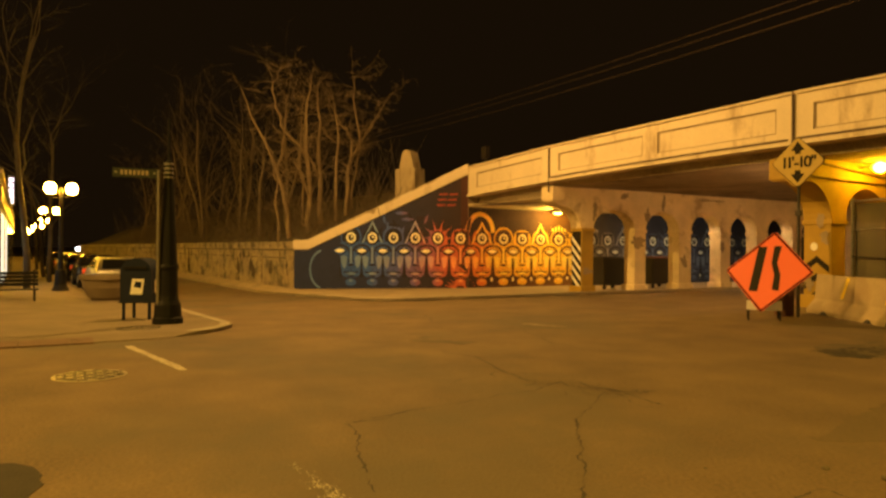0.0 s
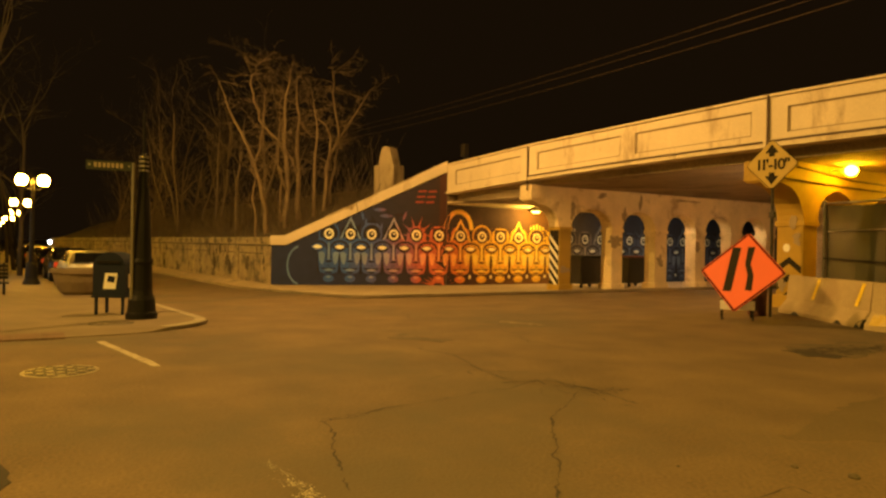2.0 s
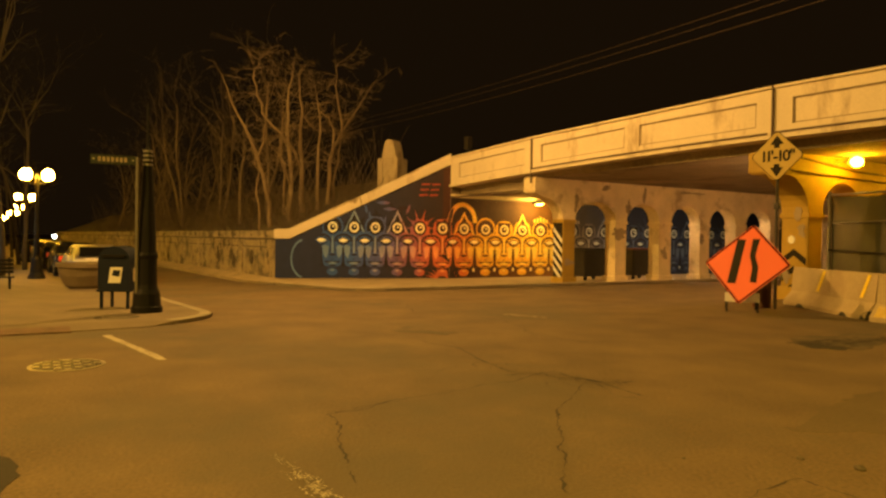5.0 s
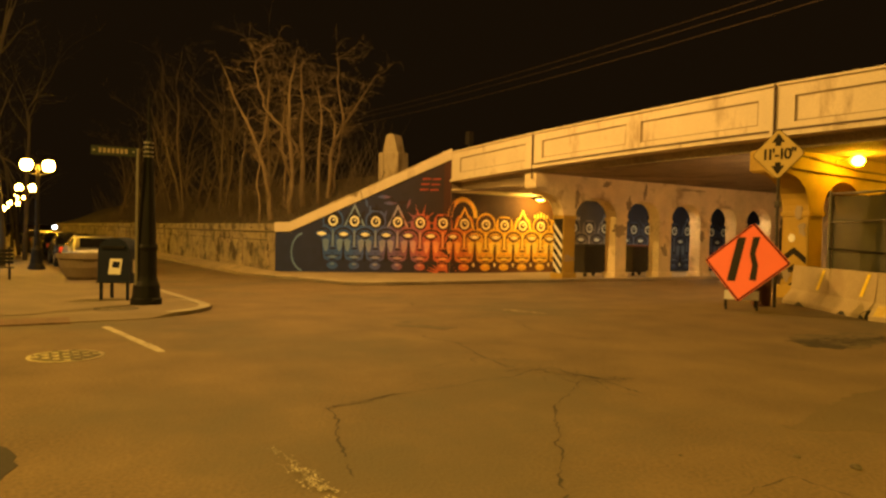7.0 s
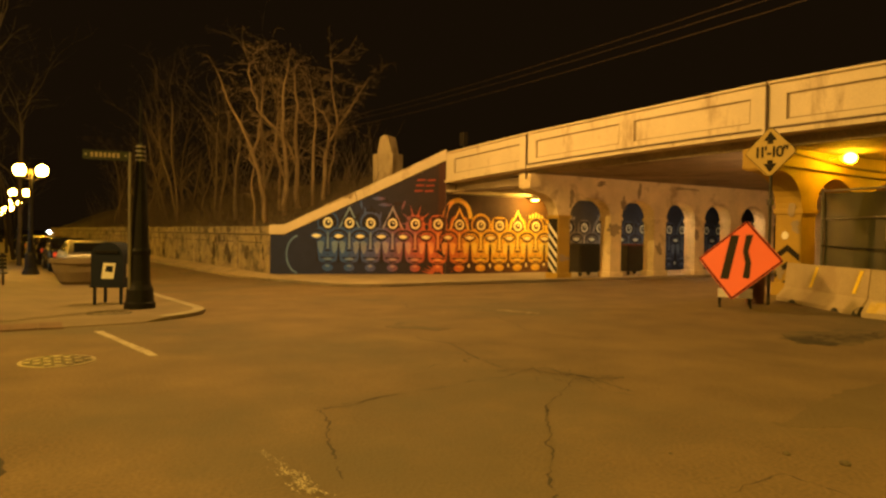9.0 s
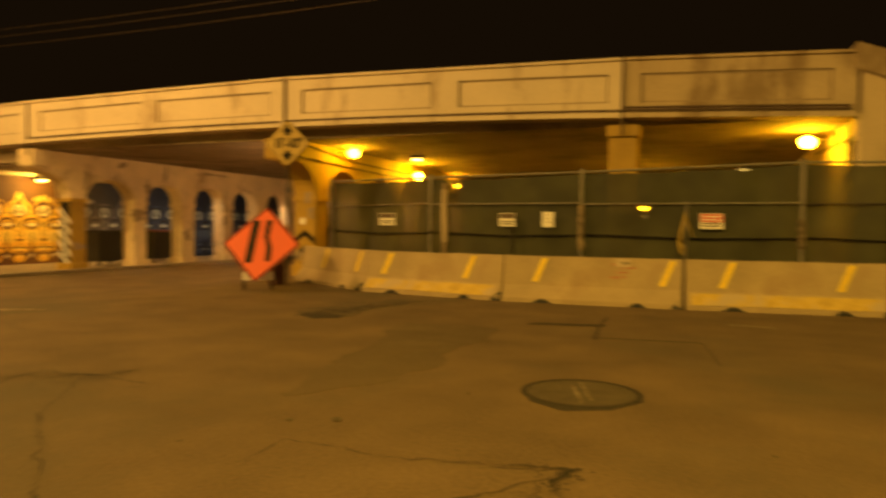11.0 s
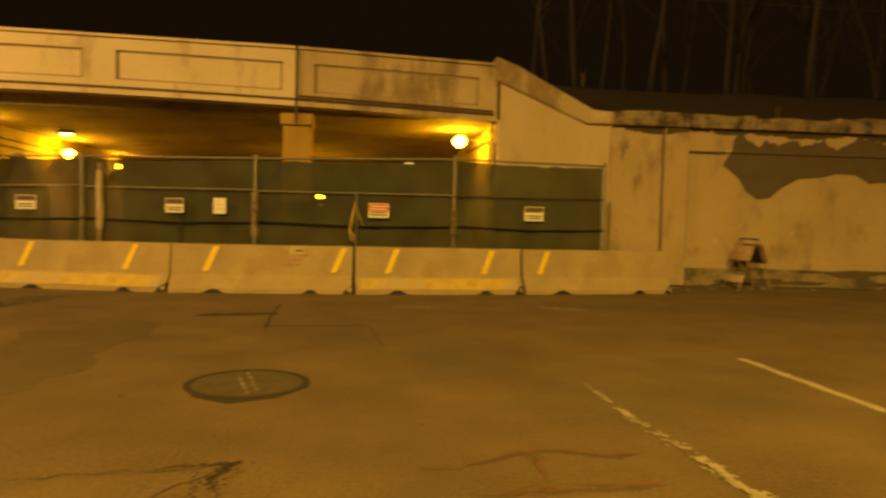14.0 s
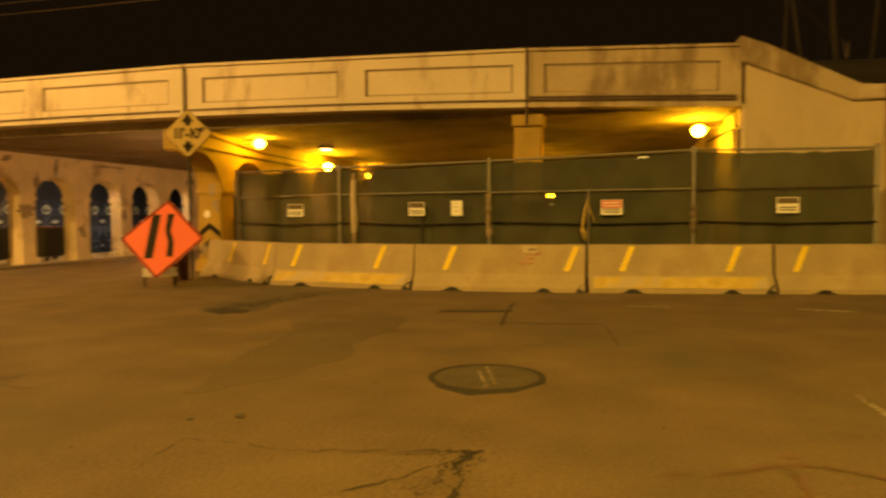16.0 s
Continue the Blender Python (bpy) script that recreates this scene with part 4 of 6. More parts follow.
def crack(points, width, seed, label="dark jagged crack in the asphalt"):
    """A wandering crack: a thin ragged strip that follows the given line."""
    r = random.Random(seed)
    line = []
    for (x0, y0), (x1, y1) in zip(points, points[1:]):
        n = max(2, int(math.hypot(x1 - x0, y1 - y0) / 0.045))
        for i in range(n):
            x, y = x0 + (x1 - x0) * i / n, y0 + (y1 - y0) * i / n
            ease = min(1.0, i / 4, (n - i) / 4)
            line.append((x + ease * (0.10 * noise.noise(Vector((x * 2.2, y * 2.2, seed))) + 0.035 * noise.noise(Vector((x * 9, y * 9, seed + 7)))) + r.uniform(-0.014, 0.014),
                         y + ease * (0.10 * noise.noise(Vector((x * 2.2, y * 2.2, seed + 31))) + 0.035 * noise.noise(Vector((x * 9, y * 9, seed + 51)))) + r.uniform(-0.014, 0.014)))
    line.append(points[-1])
    bm = bmesh.new()
    prev = None
    for i, (x, y) in enumerate(line):
        a, b = line[max(i - 1, 0)], line[min(i + 1, len(line) - 1)]
        d = math.hypot(b[0] - a[0], b[1] - a[1]) or 1
        nx, ny = -(b[1] - a[1]) / d, (b[0] - a[0]) / d
        w = 0.55 * width * r.uniform(0.45, 1.25) * max(0.22, 0.72 + 1.3 * noise.noise(Vector((x * 5, y * 5, seed + 90)))) * (0.3 if i in (0, len(line) - 1) else 1)
        row = [bm.verts.new((x + nx * w, y + ny * w, gz(x) + 0.0045)), bm.verts.new((x - nx * w, y - ny * w, gz(x) + 0.0045))]
        if prev and noise.noise(Vector((x * 3.1, y * 3.1, seed + 130))) > -0.55:
            bm.faces.new((prev[0], prev[1], row[1], row[0]))
        prev = row
    return tagged(part("road_crack", bm, CRACK), label, "crack", kind="structure")


crack([(-4.87, 1.82), (-5.055, 2.57), (-5.18, 3.50), (-5.30, 3.98), (-5.40, 4.28)], 0.017, 1)
crack([(-7.87, 4.20), (-7.17, 4.32), (-6.23, 4.10), (-5.59, 4.00), (-5.40, 4.28), (-4.96, 4.40), (-4.635, 4.41), (-4.17, 4.37)], 0.019, 4)
crack([(-4.96, 4.40), (-4.79, 4.43), (-4.62, 4.40)], 0.06, 11)
crack([(-4.85, 4.30), (-4.72, 4.35), (-4.60, 4.31)], 0.045, 13)
crack([(-4.87, 1.82), (-4.45, 1.73), (-4.04, 1.55), (-3.73, 1.47), (-3.46, 1.40)], 0.015, 2)
crack([(-4.80, 4.25), (-4.255, 3.51), (-3.97, 3.22), (-3.67, 3.01), (-3.28, 2.70), (-3.05, 2.49), (-2.73, 2.25), (-2.3, 1.95)], 0.015, 3)
# a net of fine cracks round the place where the long ones meet
rng = random.Random(77)
for k in range(22):
    t = rng.random()
    x, y = -6.3 + 1.9 * t + rng.gauss(0, 0.12), 4.12 + 0.20 * t + rng.gauss(0, 0.16)
    a = rng.uniform(0, 6.28)
    d = rng.uniform(0.12, 0.36)
    crack([(x, y), (x + d * math.cos(a), y + d * math.sin(a)), (x + d * (math.cos(a) + 0.8 * math.cos(a + 0.9)), y + d * (math.sin(a) + 0.8 * math.sin(a + 0.9)))], rng.uniform(0.006, 0.011), 300 + k, "fine branching crack in the asphalt")
crack([(-2.30, 3.07), (-2.345, 3.26), (-2.34, 3.43), (-2.335, 3.59)], 0.022, 5)
crack([(-2.335, 3.59), (-1.76, 3.53), (-0.99, 3.61), (-0.63, 3.74)], 0.009, 15)
crack([(-0.63, 3.74), (-0.62, 3.32), (-0.62, 3.05), (-0.75, 2.7)], 0.026, 6)
crack([(-0.63, 3.70), (-0.9, 3.3), (-1.15, 3.05)], 0.012, 12)
seam([(-1.33, 10.4), (-1.30, 9.4), (-1.19, 8.2)], 0.035, 7, "straight dark joint in the asphalt")
crack([(-1.19, 8.2), (-1.05, 6.92)], 0.008, 18)
seam([(-1.19, 8.33), (-0.02, 8.48)], 0.022, 8, "thin straight joint in the asphalt")
seam([(0.0, 8.46), (0.12, 7.5), (0.16, 7.1)], 0.010, 9, "thin straight joint in the asphalt")
flat("road_crack", [(-2.22, 9.10), (-1.9, 9.18), (-1.7, 9.20), (-1.22, 9.32), (-1.24, 9.50), (-1.6, 9.42), (-1.75, 9.40), (-2.18, 9.27)], CRACK, 0.005, None, "open dark joint in the asphalt", "crack")
crack([(-2.1, 9.28), (-1.35, 9.46)], 0.05, 19)
crack([(-9.2, 6.6), (-7.6, 5.9), (-6.4, 6.1)], 0.014, 14)
crack([(-13.2, 6.9), (-11.6, 6.2), (-9.6, 6.7)], 0.02, 17)
# soft ground shadow laid down as a darker ragged sheet
flat("road_patch", ragged([(-3.75, 8.45), (-3.1, 8.62), (-2.5, 8.70), (-2.35, 7.6), (-2.45, 6.6), (-2.3, 5.9), (-2.6, 5.0), (-3.0, 4.45), (-3.15, 5.3), (-3.35, 6.6)], 3, 0.16), ROADSHADE, 0.003, None, "soft shadow band painted as darker asphalt", "road patch")
# the broad shadow beside the sign, put in as dark asphalt
flat("road_patch", ragged([(-5.15, 8.35), (-5.75, 8.95), (-5.65, 10.2), (-5.3, 11.2), (-4.6, 11.1), (-4.9, 9.8), (-4.75, 8.7)], 5, 0.14), PATCH, 0.004, None, "broad shadow painted as a rough dark asphalt patch", "road patch")
flat("road_patch", blot(-5.12, 8.58, 0.26, 0.28, 71.5), CRACK, 0.006, None, "black broken pothole in the asphalt", "road patch")
for x, y, r in ((-2.547, 3.925, 0.022), (-2.261, 4.046, 0.030), (-2.9, 3.3, 0.012), (-1.7, 5.1, 0.012), (0.4, 4.4, 0.012)):
    tagged(part("pebble", ball(bmesh.new(), (x, y, r * 0.35), r, 1.2, 0.9, 0.6, 8), COVER), "small loose stone on the asphalt", "stone", "loose stones on the road")
flat("road_patch", [(-4.95, -0.30), (-4.81, -0.19), (-4.62, -0.14), (-4.52, -0.155), (-4.44, -0.13), (-4.29, -0.19), (-4.1, -0.23), (-3.9, -0.5), (-4.4, -0.8), (-5.0, -0.6)], CRACK, 0.004, None, "dark worn asphalt patch", "road patch")
flat("road_patch", ragged([(-9.0, 4.4), (-8.1, 4.7), (-8.2, 5.0), (-9.3, 4.8)], 8, 0.12), PATCH, 0.004, None, "small dark asphalt patch", "road patch")


def worn_line(points, width, label, seed, gaps=0.0, mat=None):
    """A painted road line with chipped edges."""
    r = random.Random(seed)
    root = tagged(new("road_line"), label, "road marking", kind="structure")
    for (x0, y0), (x1, y1) in zip(points, points[1:]):
        length = math.hypot(x1 - x0, y1 - y0)
        ux, uy = (x1 - x0) / length, (y1 - y0) / length
        n = max(1, round(length / (0.055 if gaps > 0.1 else 0.22)))
        for i in range(n):
            if r.random() < gaps:
                continue
            a, b = i / n * length, (i + 1) / n * length - (0.0 if gaps == 0 else r.uniform(0, 0.05))
            w0, w1 = width / 2 * r.uniform(0.75, 1.05), width / 2 * r.uniform(0.75, 1.05)
            o0, o1 = r.uniform(-0.01, 0.01), r.uniform(-0.01, 0.01)
            if gaps > 0.1:
                w0, w1, o0, o1 = w0 * r.uniform(0.3, 1), w1 * r.uniform(0.3, 1), r.uniform(-0.03, 0.03), r.uniform(-0.03, 0.03)
            pts = [(x0 + ux * a - uy * (w0 + o0), y0 + uy * a + ux * (w0 + o0)), (x0 + ux * a + uy * (w1 - o1), y0 + uy * a - ux * (w1 - o1)),
                   (x0 + ux * b + uy * (w0 - o0), y0 + uy * b - ux * (w0 - o0)), (x0 + ux * b - uy * (w1 + o1), y0 + uy * b + ux * (w1 + o1))]
            flat("paint_flake", pts, mat or ROADPAINT, 0.005 + 0.0009 * (seed % 6), root)


worn_line([(-10.4, 0.80), (-7.75, 1.10)], 0.105, "pale worn stop line", 1)


def flaked_line(p0, p1, width, count, grain, label, seed, fade=1.6, mat=None, name="road_line", sort="road marking"):
    """What is left of a painted line: many small flakes, thicker towards its second end."""
    r = random.Random(seed)
    length = math.hypot(p1[0] - p0[0], p1[1] - p0[1])
    ux, uy = (p1[0] - p0[0]) / length, (p1[1] - p0[1]) / length
    bm = bmesh.new()
    for i in range(count):
        t = r.random() ** (1 / fade)
        a = t * length
        b = max(-1, min(1, r.gauss(0, 0.45))) * width / 2
        g = grain * r.uniform(0.35, 1.0) * (0.45 + 0.75 * t)
        if noise.noise(Vector((a * 7, b * 12, seed))) < -0.12:
            continue
        x, y = p0[0] + ux * a - uy * b, p0[1] + uy * a + ux * b
        n = r.randint(5, 7)
        turn = r.uniform(0, 6.28)
        ring = []
        for j in range(n):
            c, d = math.cos(turn + 6.2832 * j / n) * g * r.uniform(1.0, 1.9), math.sin(turn + 6.2832 * j / n) * g * r.uniform(0.45, 0.9)
            ring.append(bm.verts.new((x + ux * c - uy * d, y + uy * c + ux * d, gz(x) + 0.005 + 0.000012 * i)))
        bm.faces.new(ring)
    root = tagged(new(name), label, sort, kind="structure")
    tagged(part("flakes", bm, mat or ROADPAINT, root), kind="stuff")


flaked_line((-4.20, 1.13), (-2.3, 1.265), 0.14, 1200, 0.012, "flaking white road line", 2, 1.5)
for i, (a, b, w) in enumerate((((0.35, 3.60), (1.15, 3.92), 0.12), ((1.05, 3.92), (1.60, 3.80), 0.14), ((0.92, 3.15), (1.02, 4.05), 0.10), ((0.55, 3.25), (1.55, 3.40), 0.12))):
    flaked_line(a, b, w, 300, 0.017, "faded red survey mark on the asphalt", 60 + i, 1.0, REDPAINT)
flaked_line((-0.85, 2.75), (-0.62, 3.78), 0.22, 190, 0.013, "crumbled asphalt along a crack", 41, 1.3, CRACK, "road_crack", "crack")
flaked_line((-1.7, 3.50), (-0.6, 3.74), 0.07, 150, 0.011, "crumbled asphalt along a crack", 42, 1.5, CRACK, "road_crack", "crack")
flaked_line((-4.9, 11.2), (-5.3, 8.5), 0.62, 260, 0.055, "dark crumbled asphalt beside the sign", 43, 1.4, CRACK, "road_crack", "crack")
flaked_line((-5.5, 3.9), (-4.6, 4.65), 0.22, 160, 0.016, "crumbled asphalt along a crack", 44, 1.0, CRACK, "road_crack", "crack")
flaked_line((-5.2, 3.3), (-4.85, 1.7), 0.10, 120, 0.011, "crumbled asphalt along a crack", 45, 1.0, CRACK, "road_crack", "crack")
flaked_line((1.80, 5.50), (1.83, 4.55), 0.07, 240, 0.015, "flaking white parking line", 3, 1.0)
flaked_line((1.83, 4.6), (2.07, 2.2), 0.13, 620, 0.026, "flaking white parking line", 5, 1.1)
worn_line([(3.72, 6.55), (3.76, 5.0), (3.85, 3.4)], 0.09, "thin white parking line", 4)
worn_line([(0.3, 10.3), (0.9, 10.2)], 0.06, "faint worn line fragment", 6, 0.0, WORNPAINT)
worn_line([(2.6, 10.4), (3.3, 10.2)], 0.06, "faint worn line fragment", 7, 0.0, WORNPAINT)
worn_line([(-10.3, 7.4), (-9.4, 7.6)], 0.16, "small worn white mark on the road", 31, 0.0, WORNPAINT)


def manhole(x, y, r, label, bars):
    root = empty("manhole_cover", Matrix.Translation((x, y, gz(x))), label=label, category="manhole cover")
    part("frame_ring", lathe(bmesh.new(), [(r * 1.00, -0.02), (r * 1.00, 0.006), (r * 0.90, 0.008), (r * 0.90, 0.003)], n=36), STUD if not bars else CRACK, root)
    part("lid", lathe(bmesh.new(), [(r * 0.89, -0.02), (r * 0.89, 0.004), (r * 0.87, 0.0065)], n=36), COVER, root)
    if bars:
        for k in (-0.04, 0.04):
            bm = boxed(k - 0.013, -0.29 + k, 0.006, k + 0.013, 0.29 + k, 0.011, bevel=0.002)
            bm.transform(Matrix.Rotation(radians(17), 4, "Z"))
            part("lid_bar", bm, WORNPAINT, root)
    else:
        n = 7
        for i in range(n):
            for j in range(n):
                u, v = (i - 3) * r * 0.26, (j - 3) * r * 0.26
                if math.hypot(u, v) < r * 0.84:
                    part("lid_stud", boxed(u - r * 0.09, v - r * 0.09, 0.006, u + r * 0.09, v + r * 0.09, 0.013, bevel=0.003), STUD if (i + j) % 2 else IRON, root)
    return root


manhole(-0.89, 5.50, 0.475, "dark iron manhole cover with two raised bars", True)
manhole(-7.86, 0.23, 0.345, "studded iron manhole cover set in the asphalt", False)
flat("road_patch", [(-1.36, 5.42), (-1.2, 5.08), (-0.92, 4.90), (-0.6, 5.06), (-0.40, 5.40), (-0.89, 5.45)], CRACK, 0.003, None, "sunken dark asphalt beside the manhole", "road patch")
lid = manhole(-12.55, 1.14, 0.34, "round dark iron cover in the pavement", True)
lid.location.z += 0.062
tactile = tagged(new("tactile_strip"), "worn red paver strip along the kerb ramp", "paving", kind="structure")
for i in range(22):
    for j in range(2):
        y = -6.4 + i * 0.31
        bm = boxed(-11.60 + j * 0.31, y, -0.02, -11.30 + j * 0.31, y + 0.30, 0.012, bevel=0.003)
        for v in bm.verts:
            v.co.z += gz(v.co.x) + 0.012 + 0.048 * max(0.0, -11.15 - v.co.x) / 1.15
        part("paver", bm, BRICKRED, tactile)

# ------------------------------------------------------------------ construction barrier line


def barrier(x0, y0, x1, y1, marks, label, worn=False):
    """A concrete safety barrier; its front toe runs from one point to the other."""
    length = math.hypot(x1 - x0, y1 - y0) - 0.045
    turn = math.degrees(math.atan2(y1 - y0, x1 - x0))
    root = empty("concrete_barrier", pose(x0, y0, 0, 0, 0, turn), label=label, category="barrier", group="barriers before the fence")
    half = [(0.0, 0.0), (0.0, 0.075), (0.17, 0.30), (0.225, 0.81)]
    prof = half + [(0.60 - y, z) for y, z in half[::-1]]
    bm = bmesh.new()
    n = 12
    r = random.Random(int(x0 * 100))
    rings = []
    for i in range(n + 1):
        u = length * i / n
        rings.append([bm.verts.new((u, y + r.uniform(-0.006, 0.006), z + (r.uniform(-0.006, 0.006) if z > 0.05 else 0))) for y, z in prof])
    for a, b in zip(rings, rings[1:]):
        for k in range(len(prof)):
            j = (k + 1) % len(prof)
            bm.faces.new((a[k], a[j], b[j], b[k]))
    bm.faces.new(rings[0][::-1])
    bm.faces.new(rings[-1])
    part("barrier_body", bm, BARRIER, root)
    # drainage notches along the foot, their inner shade set as black shapes
    for u, w in ((length * 0.24, 0.13), (length * 0.77, 0.10)):
        pts = [(u + w * 1.6 * math.cos(math.pi * i / 9) ** 3 if abs(math.cos(math.pi * i / 9)) > 0.95 else u + w * math.cos(math.pi * i / 9), 0.003 + 0.072 * math.sin(math.pi * i / 9)) for i in range(10)]
        part("notch_shade", prism(bmesh.new(), pts, lambda a, b, k: (a, -0.008 + k, b), 0.2), BINBLACK, root)
    # black wedge for the shade between two barrier ends
    pts = [(length - 0.16, 0.003), (length + 0.008, 0.003), (length + 0.008, 0.16), (length - 0.05, 0.13), (length - 0.11, 0.08)]
    part("end_gap_shade", prism(bmesh.new(), pts, lambda a, b, k: (a, -0.008 + k + 0.17 * max(0.0, b - 0.075) / 0.225, b), 0.3), BINBLACK, root)
    for f in marks:
        u = length * f

        def face(a, b, k):
            t = (b - 0.30) / 0.51
            return (a, 0.17 + 0.055 * t - 0.008 - k, b)

        part("tape_stripe", prism(bmesh.new(), [(u - 0.15, 0.36), (u - 0.05, 0.36), (u + 0.12, 0.78), (u + 0.02, 0.78)], face, 0.004), TAPE, root, "slanted yellow tape stripe")
    if worn:
        part("foot_stripe", prism(bmesh.new(), [(0.08, 0.09), (length - 0.1, 0.09), (length - 0.1, 0.27), (0.08, 0.27)],
                                  lambda a, b, k: (a, 0.17 * (b - 0.075) / 0.225 - 0.012 - k, b), 0.004), WORNTAPE, root, "worn yellow band")
    return root


barrier(-9.05, 13.95, -6.48, 12.32, (0.40, 0.90), "pale concrete barrier set at an angle beside the pier")
barrier(-6.38, 12.22, -3.38, 11.76, (0.17, 0.78), "pale concrete barrier with yellow tape stripes", True)
b = barrier(-3.36, 11.77, -0.30, 11.87, (0.22, 0.93), "pale concrete barrier with red paint scrawl")
for i, (x, z, w) in enumerate(((1.85, 0.46, 0.30), (1.95, 0.54, 0.22), (2.02, 0.62, 0.26), (1.88, 0.68, 0.16))):
    part("red_scrawl", prism(bmesh.new(), [(x, z), (x + w, z + 0.02), (x + w - 0.02, z + 0.045), (x + 0.01, z + 0.03)],
                             lambda a, b_, k: (a, 0.17 + 0.055 * (b_ - 0.30) / 0.51 - 0.008 - k, b_), 0.003), REDCHALK, b)
label = part("paper_label", boxed(1.95, 0.190, 0.66, 2.20, 0.204, 0.79), STONE, b, "pale chalked label")
for u in (2.06, 2.10, 2.14):
    part("printed_bar", boxed(u, 0.186, 0.71, u + 0.025, 0.1895, 0.745), SIGNBLACK, label)
barrier(-0.27, 11.87, 2.76, 12.25, (0.22, 0.80), "concrete barrier with a worn yellow foot", True)
barrier(2.78, 12.26, 5.78, 12.78, (0.14,), "plain concrete barrier at the end of the row")

# ------------------------------------------------------------------ construction fence
screen = bpy.data.materials.new("green_mesh_screen")
screen.use_nodes = True
nt = screen.node_tree
pr = nt.nodes["Principled BSDF"]
pr.inputs["Roughness"].default_value = 0.7
tc = nt.nodes.new("ShaderNodeTexCoord")
no = nt.nodes.new("ShaderNodeTexNoise")
no.inputs["Scale"].default_value, no.inputs["Detail"].default_value = 1.6, 5
nt.links.new(tc.outputs["Object"], no.inputs["Vector"])
rp = nt.nodes.new("ShaderNodeValToRGB")
rp.color_ramp.elements[0].color, rp.color_ramp.elements[1].color = (0.021, 0.0212, 0.007, 1), (0.048, 0.0475, 0.015, 1)
rp.color_ramp.elements[0].position, rp.color_ramp.elements[1].position = 0.3, 0.7
nt.links.new(no.outputs["Fac"], rp.inputs["Fac"])
nt.links.new(rp.outputs["Color"], pr.inputs["Base Color"])
pr.inputs["Alpha"].default_value = 0.94

FENCE_Y = 13.0
posts = [(-8.30, 14.35), (-5.23, FENCE_Y), (-2.18, FENCE_Y), (1.51, FENCE_Y), (4.41, FENCE_Y)]
tops = [2.35, 2.30, 2.36, 2.46, 2.42]
fence = empty("construction_fence", label="chain-link fence covered with dark green mesh screen", category="fence")
for (x, y), t in zip(posts, tops):
    part("post", tube(bmesh.new(), [(x, y, 0), (x, y, t + 0.03)], 0.035, 10), GALV, fence)
    part("post_cap", ball(bmesh.new(), (x, y, t + 0.035), 0.042), GALV, fence)
    part("foot_plate", boxed(x - 0.18, y - 0.18, 0.0, x + 0.18, y + 0.18, 0.05, bevel=0.01), GALV, fence)
part("post", tube(bmesh.new(), [(-4.90, FENCE_Y - 0.06, 0), (-4.90, FENCE_Y - 0.06, 2.18)], 0.04, 10), WOOD, fence, "wrapped pale post")
part("wrapped_cloth", tube(bmesh.new(), [(-4.9, FENCE_Y - 0.06, 1.0), (-4.89, FENCE_Y - 0.06, 1.3), (-4.91, FENCE_Y - 0.06, 1.7), (-4.9, FENCE_Y - 0.06, 2.05)], [0.05, 0.075, 0.06, 0.055], 9), STONE, fence)
part("short_post", tube(bmesh.new(), [(-0.32, FENCE_Y - 0.07, 0), (-0.32, FENCE_Y - 0.07, 1.80)], 0.022, 8), GALV, fence)
part("short_post", tube(bmesh.new(), [(-3.5, FENCE_Y - 0.05, 0), (-3.5, FENCE_Y - 0.05, 1.6)], 0.015, 8), DARKSTEEL, fence)
for x, y, z0, z1 in ((-2.18, FENCE_Y, 0.9, 1.75), (1.51, FENCE_Y, 1.0, 1.5)):
    part("wrapped_cloth", tube(bmesh.new(), [(x + 0.012 * math.sin(k * 2.2), y - 0.01, z0 + (z1 - z0) * k / 8) for k in range(9)], [0.045 + 0.022 * abs(math.sin(k * 1.7)) for k in range(9)], 9), COPING, fence)
rng = random.Random(5)
for ((x0, y0), t0), ((x1, y1), t1) in zip(zip(posts, tops), zip(posts[1:], tops[1:])):
    part("top_rail", tube(bmesh.new(), [(x0, y0, t0), (x1, y1, t1)], 0.022, 8), GALV, fence)
    part("middle_rail", tube(bmesh.new(), [(x0, y0 - 0.03, 1.76), (x1, y1 - 0.03, 1.78)], 0.014, 8), GALV if x0 < 0 else DARKSTEEL, fence)
    part("lower_wire", tube(bmesh.new(), [(x0, y0 - 0.03, 1.20), ((x0 + x1) / 2, (y0 + y1) / 2 - 0.03, 1.15), (x1, y1 - 0.03, 1.18)], 0.016, 6), BLACKMETAL, fence)
    bm = bmesh.new()
    n, m = 26, 14
    g = []
    for i in range(n + 1):
        u = i / n
        x = x0 + 0.03 + (x1 - x0 - 0.06) * u
        y = y0 + (y1 - y0) * u
        top = t0 + (t1 - t0) * u - 0.03 - 0.05 * math.sin(math.pi * u) * (0.4 + 0.6 * rng.random())
        g.append([bm.verts.new((x, y + 0.03 + 0.035 * noise.noise(Vector((x * 1.6, j * 0.35, 1))) + 0.01 * math.sin(x * 9), 0.1 + (top - 0.1) * j / m)) for j in range(m + 1)])
    for a, c in zip(g, g[1:]):
        for j in range(m):
            bm.faces.new((a[j], c[j], c[j + 1], a[j + 1]))
    part("mesh_screen", bm, screen, fence, "wrinkled dark green screen cloth", smooth=True)


